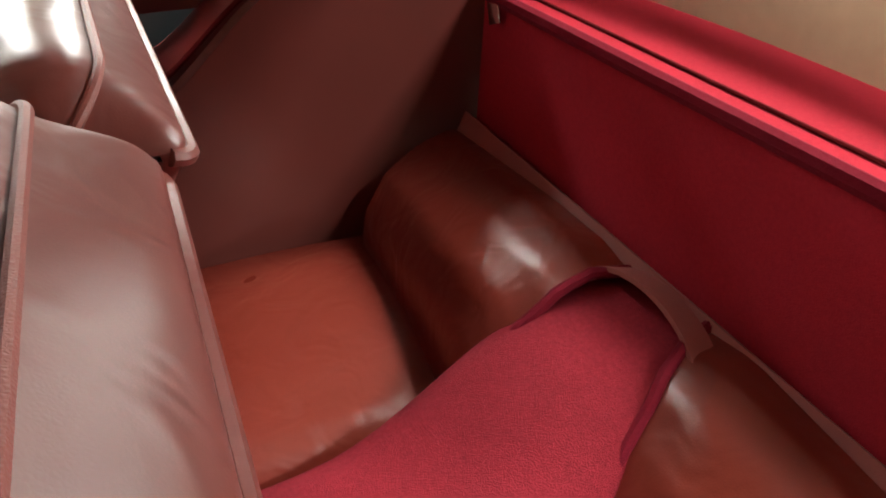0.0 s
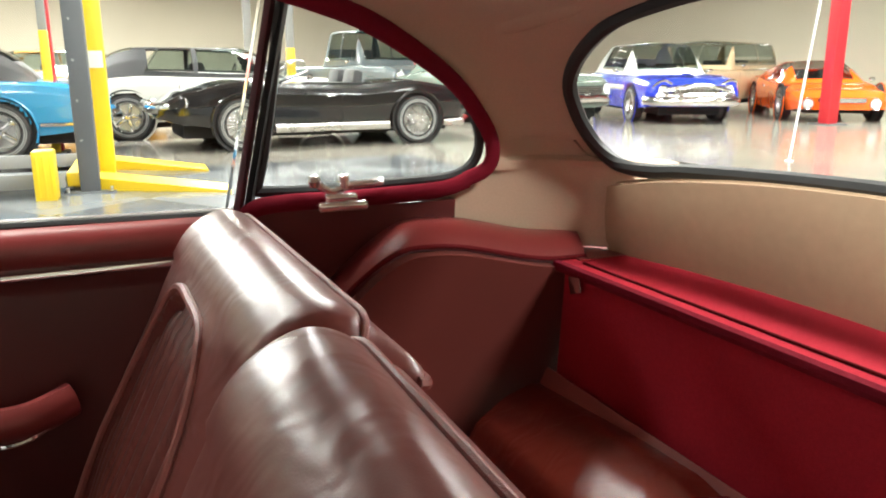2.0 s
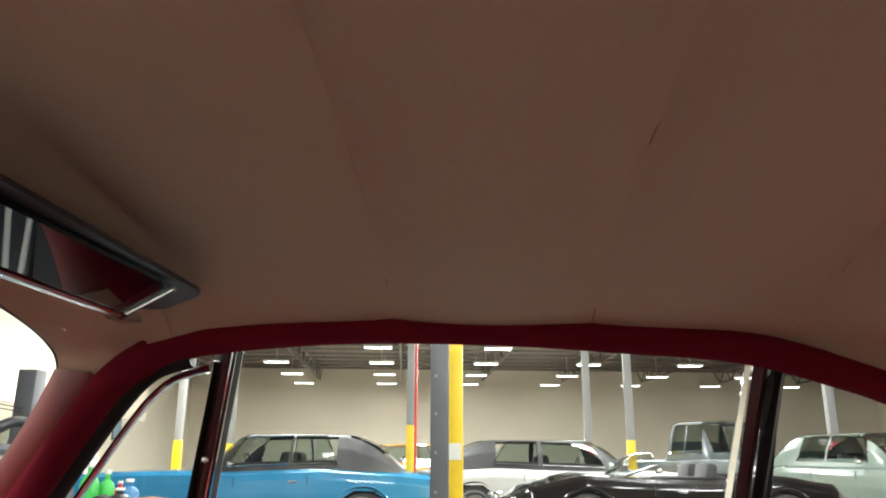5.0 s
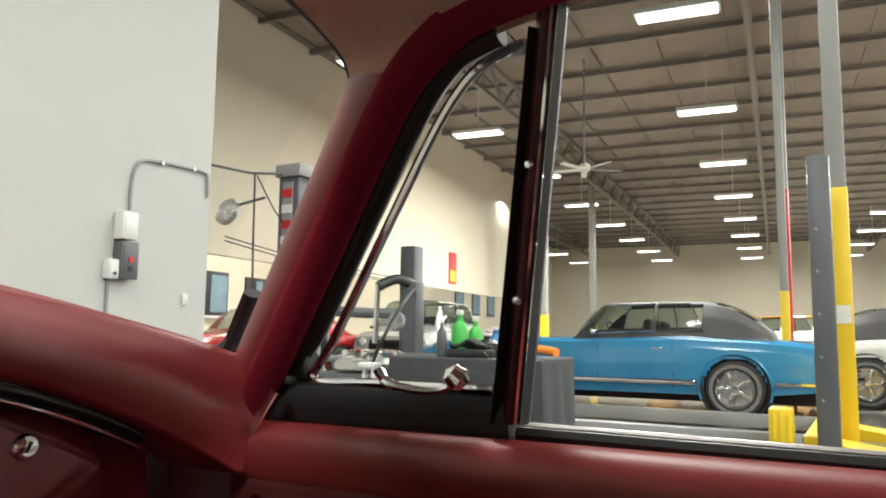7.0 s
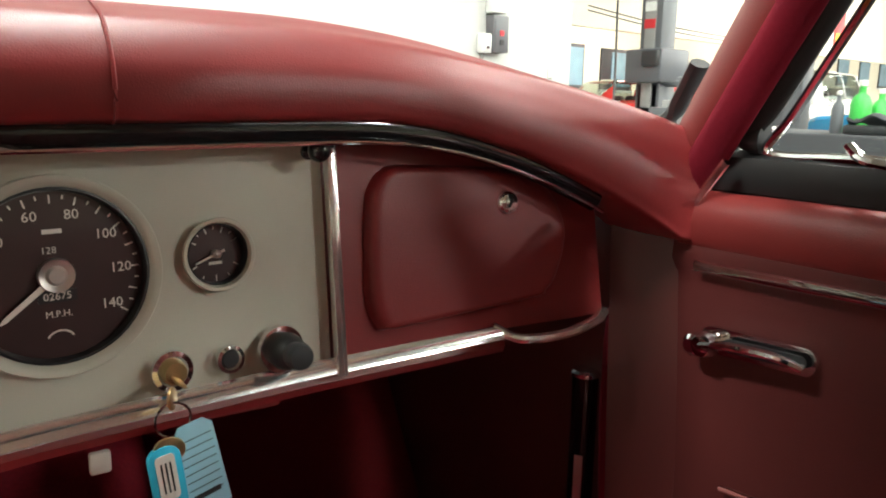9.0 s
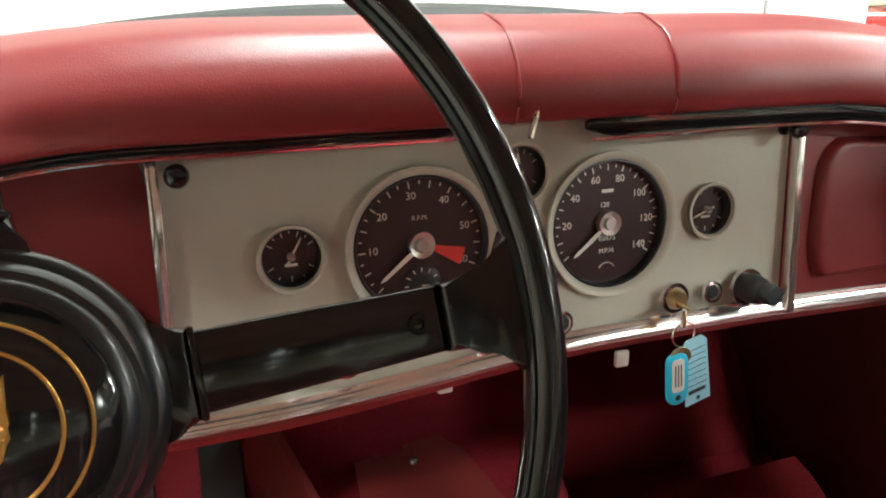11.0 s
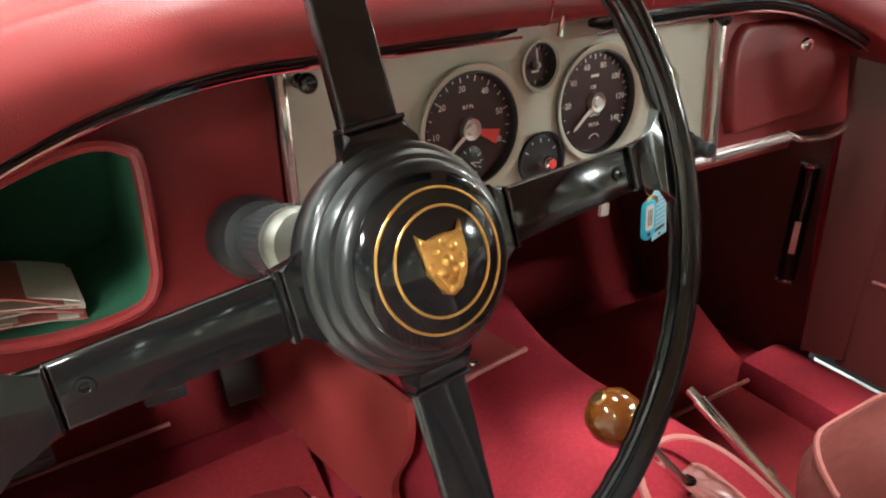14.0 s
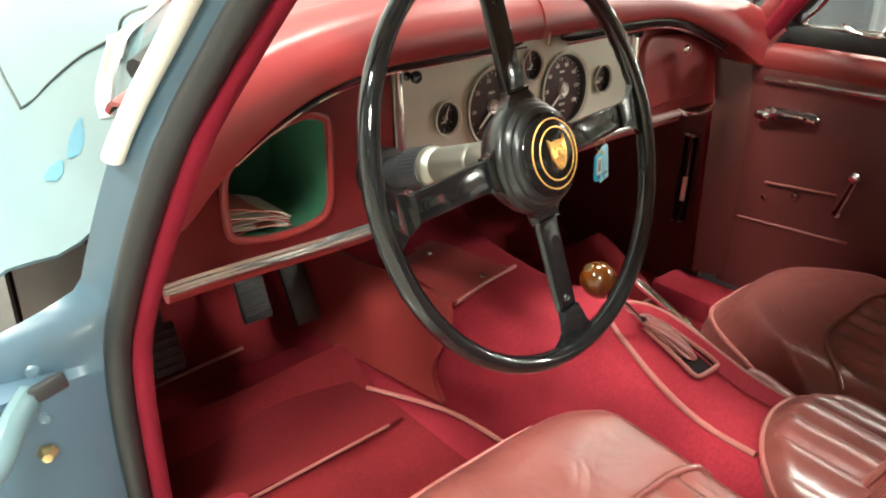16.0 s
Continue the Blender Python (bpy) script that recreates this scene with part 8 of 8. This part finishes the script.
part("tube", sweep(spline([(3.30, 0.98, 0.842), (3.22, 0.78, 0.862), (3.12, 0.56, 0.842)], 6), 0.019, 10), CAP_ORANGE, roll)
stand = thing("step_stand", "small white folding stand beside the covered bench", "stand", (3.0, 1.42, 0))
for dy in (-0.045, 0.045):
    part("leg", sweep([(2.95, 1.42 + dy * 1.5, 0.0), (3.0, 1.42 + dy * 0.5, 0.76)], 0.014, 8), WHITE_PLASTIC, stand)
part("foot_loop", sweep(spline([(2.95, 1.36, 0.66), (2.94, 1.39, 0.63), (2.94, 1.45, 0.63), (2.95, 1.48, 0.66)], 5), 0.016, 8), WHITE_PLASTIC, stand)
part("top", span(2.95, 3.05, 1.385, 1.455, 0.755, 0.78, 0.006), WHITE_PLASTIC, stand)
mach = thing("wheel_machine", "grey workshop wheel machine with arms, hoses and bright clamps", "workshop machine", (3.7, 1.95, 0))
part("cabinet", span(3.48, 3.98, 1.66, 2.16, 0.0, 0.70, 0.03), STEEL_GREY, mach)
part("turntable", lathe([(0, 0.05), (0.20, 0.05), (0.22, 0.03), (0.22, 0.0), (0, 0.0)], Matrix.Translation((3.70, 1.88, 0.72)), 28), DULL_CHROME, mach)
for k in range(4):
    part("clamp", box(0.07, 0.035, 0.05, Matrix.Translation((3.70, 1.88, 0.795)) @ Matrix.Rotation(k * math.pi / 2 + 0.3, 4, "Z") @ Matrix.Translation((0.15, 0, 0)), 0.008), CHROME, mach)
part("mast", span(3.86, 3.96, 1.70, 1.80, 0.70, 1.22, 0.012), STEEL_GREY, mach)
part("swing_arm", sweep(spline([(3.90, 1.75, 1.20), (3.80, 1.80, 1.23), (3.70, 1.86, 1.18)], 5), 0.03, 10), SATIN_BLACK, mach)
part("tool_bar", sweep([(3.70, 1.86, 1.20), (3.70, 1.87, 0.86)], 0.016, 10), CHROME, mach)
part("hose", sweep(spline([(3.88, 1.72, 1.18), (3.62, 1.66, 1.05), (3.50, 1.70, 0.86), (3.56, 1.80, 0.72)], 6), 0.010, 8), SATIN_BLACK, mach)
part("gauge_head", lathe([(0, 0.02), (0.05, 0.02), (0.055, 0.0), (0, 0.0)], pose(3.66, 1.70, 0.98, 0, -80, 0), 18), POST_GREY, mach)
rack = thing("tool_trolley", "cluttered steel tool trolley with bins", "trolley", (4.4, 2.9, 0))
for z in (0.20, 0.48, 0.74):
    part("shelf", box(0.75, 0.45, 0.03, pose(4.4, 2.9, z, 0, 0, 20), 0.006), STEEL_GREY, rack)
for dx in (-0.35, 0.35):
    for dy in (-0.2, 0.2):
        part("upright", box(0.03, 0.03, 0.76, pose(4.4, 2.9, 0.38, 0, 0, 20) @ Matrix.Translation((dx, dy, 0))), POST_GREY, rack)
for k in range(6):
    part("bin", box(0.10, 0.16, 0.11 + 0.05 * (k % 3), pose(4.4, 2.9, 0.80 + 0.025 * (k % 3), 0, 0, 20) @ Matrix.Translation((-0.29 + 0.115 * k, 0.05 * (k % 2), 0)), 0.01), (SATIN_BLACK, STEEL_GREY, POST_GREY, STEEL_GREY, SATIN_BLACK, POST_GREY)[k], rack)

# wall fittings on the partition
def on_wall(name, label, cat, x, z, w, h, d, mt, slots=0):
    t = thing(name, label, cat, tuple(gpt(x, 3.75, z)))
    part("case", gspan(x - w / 2, x + w / 2, 3.75 - d, 3.748, z - h / 2, z + h / 2, 0.008), mt, t)
    part("cover_plate", gspan(x - w * 0.4, x + w * 0.4, 3.75 - d - 0.006, 3.75 - d + 0.001, z - h * 0.4, z + h * 0.4, 0.002), mt, t)
    for k in range(slots):
        part("button", gspan(x - w * 0.12, x + w * 0.12, 3.75 - d - 0.014, 3.75 - d - 0.004, z - h * 0.3 + h * 0.25 * k, z - h * 0.16 + h * 0.25 * k), RED_PAINT if k else SATIN_BLACK, t)


on_wall("fuse_box", "white metal fuse box on the partition", "fuse box", 4.10, 1.67, 0.14, 0.20, 0.10, WHITE_PLASTIC)
on_wall("switch_box", "dark switch box below the white one", "switch box", 4.12, 1.42, 0.16, 0.27, 0.09, STEEL_GREY, 2)
on_wall("socket_box", "small pale socket box on the partition", "socket", 4.00, 1.35, 0.09, 0.14, 0.07, WHITE_PLASTIC, 1)
on_wall("light_switch", "small white light switch on the partition", "light switch", 4.78, 1.17, 0.06, 0.10, 0.012, WHITE_PLASTIC)
cdt = thing("conduit", "grey electrical conduit bent over the partition", "conduit", tuple(gpt(4.5, 3.74, 2.2)))
part("pipe", sweep(spline([gpt(x, 3.735, z) for x, z in ((4.16, 1.80), (4.165, 2.0), (4.19, 2.11), (4.26, 2.19), (4.45, 2.215), (4.70, 2.23), (4.93, 2.235), (4.97, 2.18), (4.98, 2.03))], 5), 0.012, 8), POST_GREY, cdt)
part("pipe", sweep([gpt(4.0, 3.735, 1.28), gpt(4.0, 3.735, 0.6)], 0.012, 8), POST_GREY, cdt)
for x, z in ((4.45, 2.215), (4.80, 2.232)):
    part("clip", gspan(x - 0.012, x + 0.012, 3.718, 3.75, z - 0.02, z + 0.02, 0.003), DULL_CHROME, cdt)

# windows and poster of the far wall
for n, (x0, x1, z0, z1) in enumerate(((16.6, 17.7, 1.4, 2.65), (18.5, 20.0, 1.4, 2.6), (34.8, 35.9, 2.0, 3.3), (37.1, 38.2, 2.0, 3.2), (39.4, 40.5, 2.0, 3.2))):
    wn = thing("window_%d" % (n + 1), "small dark framed window with bluish glass", "window", tuple(gpt((x0 + x1) / 2, 13.97, z0)), kind="structure")
    part("window_frame", gspan(x0, x1, 13.93, 13.998, z0, z1, 0.01), FRAME_DARK, wn)
    part("pane", gspan(x0 + 0.45 * (n < 2) * (x1 - x0) * 0.7, x1 - 0.08, 13.91, 13.932, z0 + 0.10, z1 - 0.10), HAZE_BLUE, wn, "bluish daylight pane")
    part("window_sill", gspan(x0 - 0.05, x1 + 0.05, 13.86, 13.998, z0 - 0.06, z0), WHITE_PLASTIC, wn)
pst = thing("wall_poster", "red and yellow poster high on the wall", "poster", tuple(gpt(22.2, 8.77, 3.0)))
part("sheet", gspan(21.9, 22.5, 8.775, 8.797, 2.55, 3.55, 0.004), RED_PAINT, pst)
part("yellow_panel", gspan(21.98, 22.42, 8.767, 8.773, 2.62, 2.98), YELLOW, pst)

# ceiling fan
fan = thing("ceiling_fan", "pale ceiling fan hanging from the roof", "ceiling fan", (16.4, 4.9, 4.7))
part("rod", sweep([(16.4, 4.9, 7.28), (16.4, 4.9, 4.75)], 0.025, 8), POST_GREY, fan)
part("motor", lathe([(0, 0.14), (0.10, 0.12), (0.14, 0.04), (0.10, -0.04), (0, -0.06)], Matrix.Translation((16.4, 4.9, 4.7)), 20), WHITE_PLASTIC, fan)
for k in range(5):
    part("blade", box(0.75, 0.13, 0.014, pose(16.4, 4.9, 4.7, 0, 0, 20 + 72 * k) @ Matrix.Translation((0.5, 0, 0)) @ Matrix.Rotation(0.2, 4, "X"), 0.005), WHITE_PLASTIC, fan)
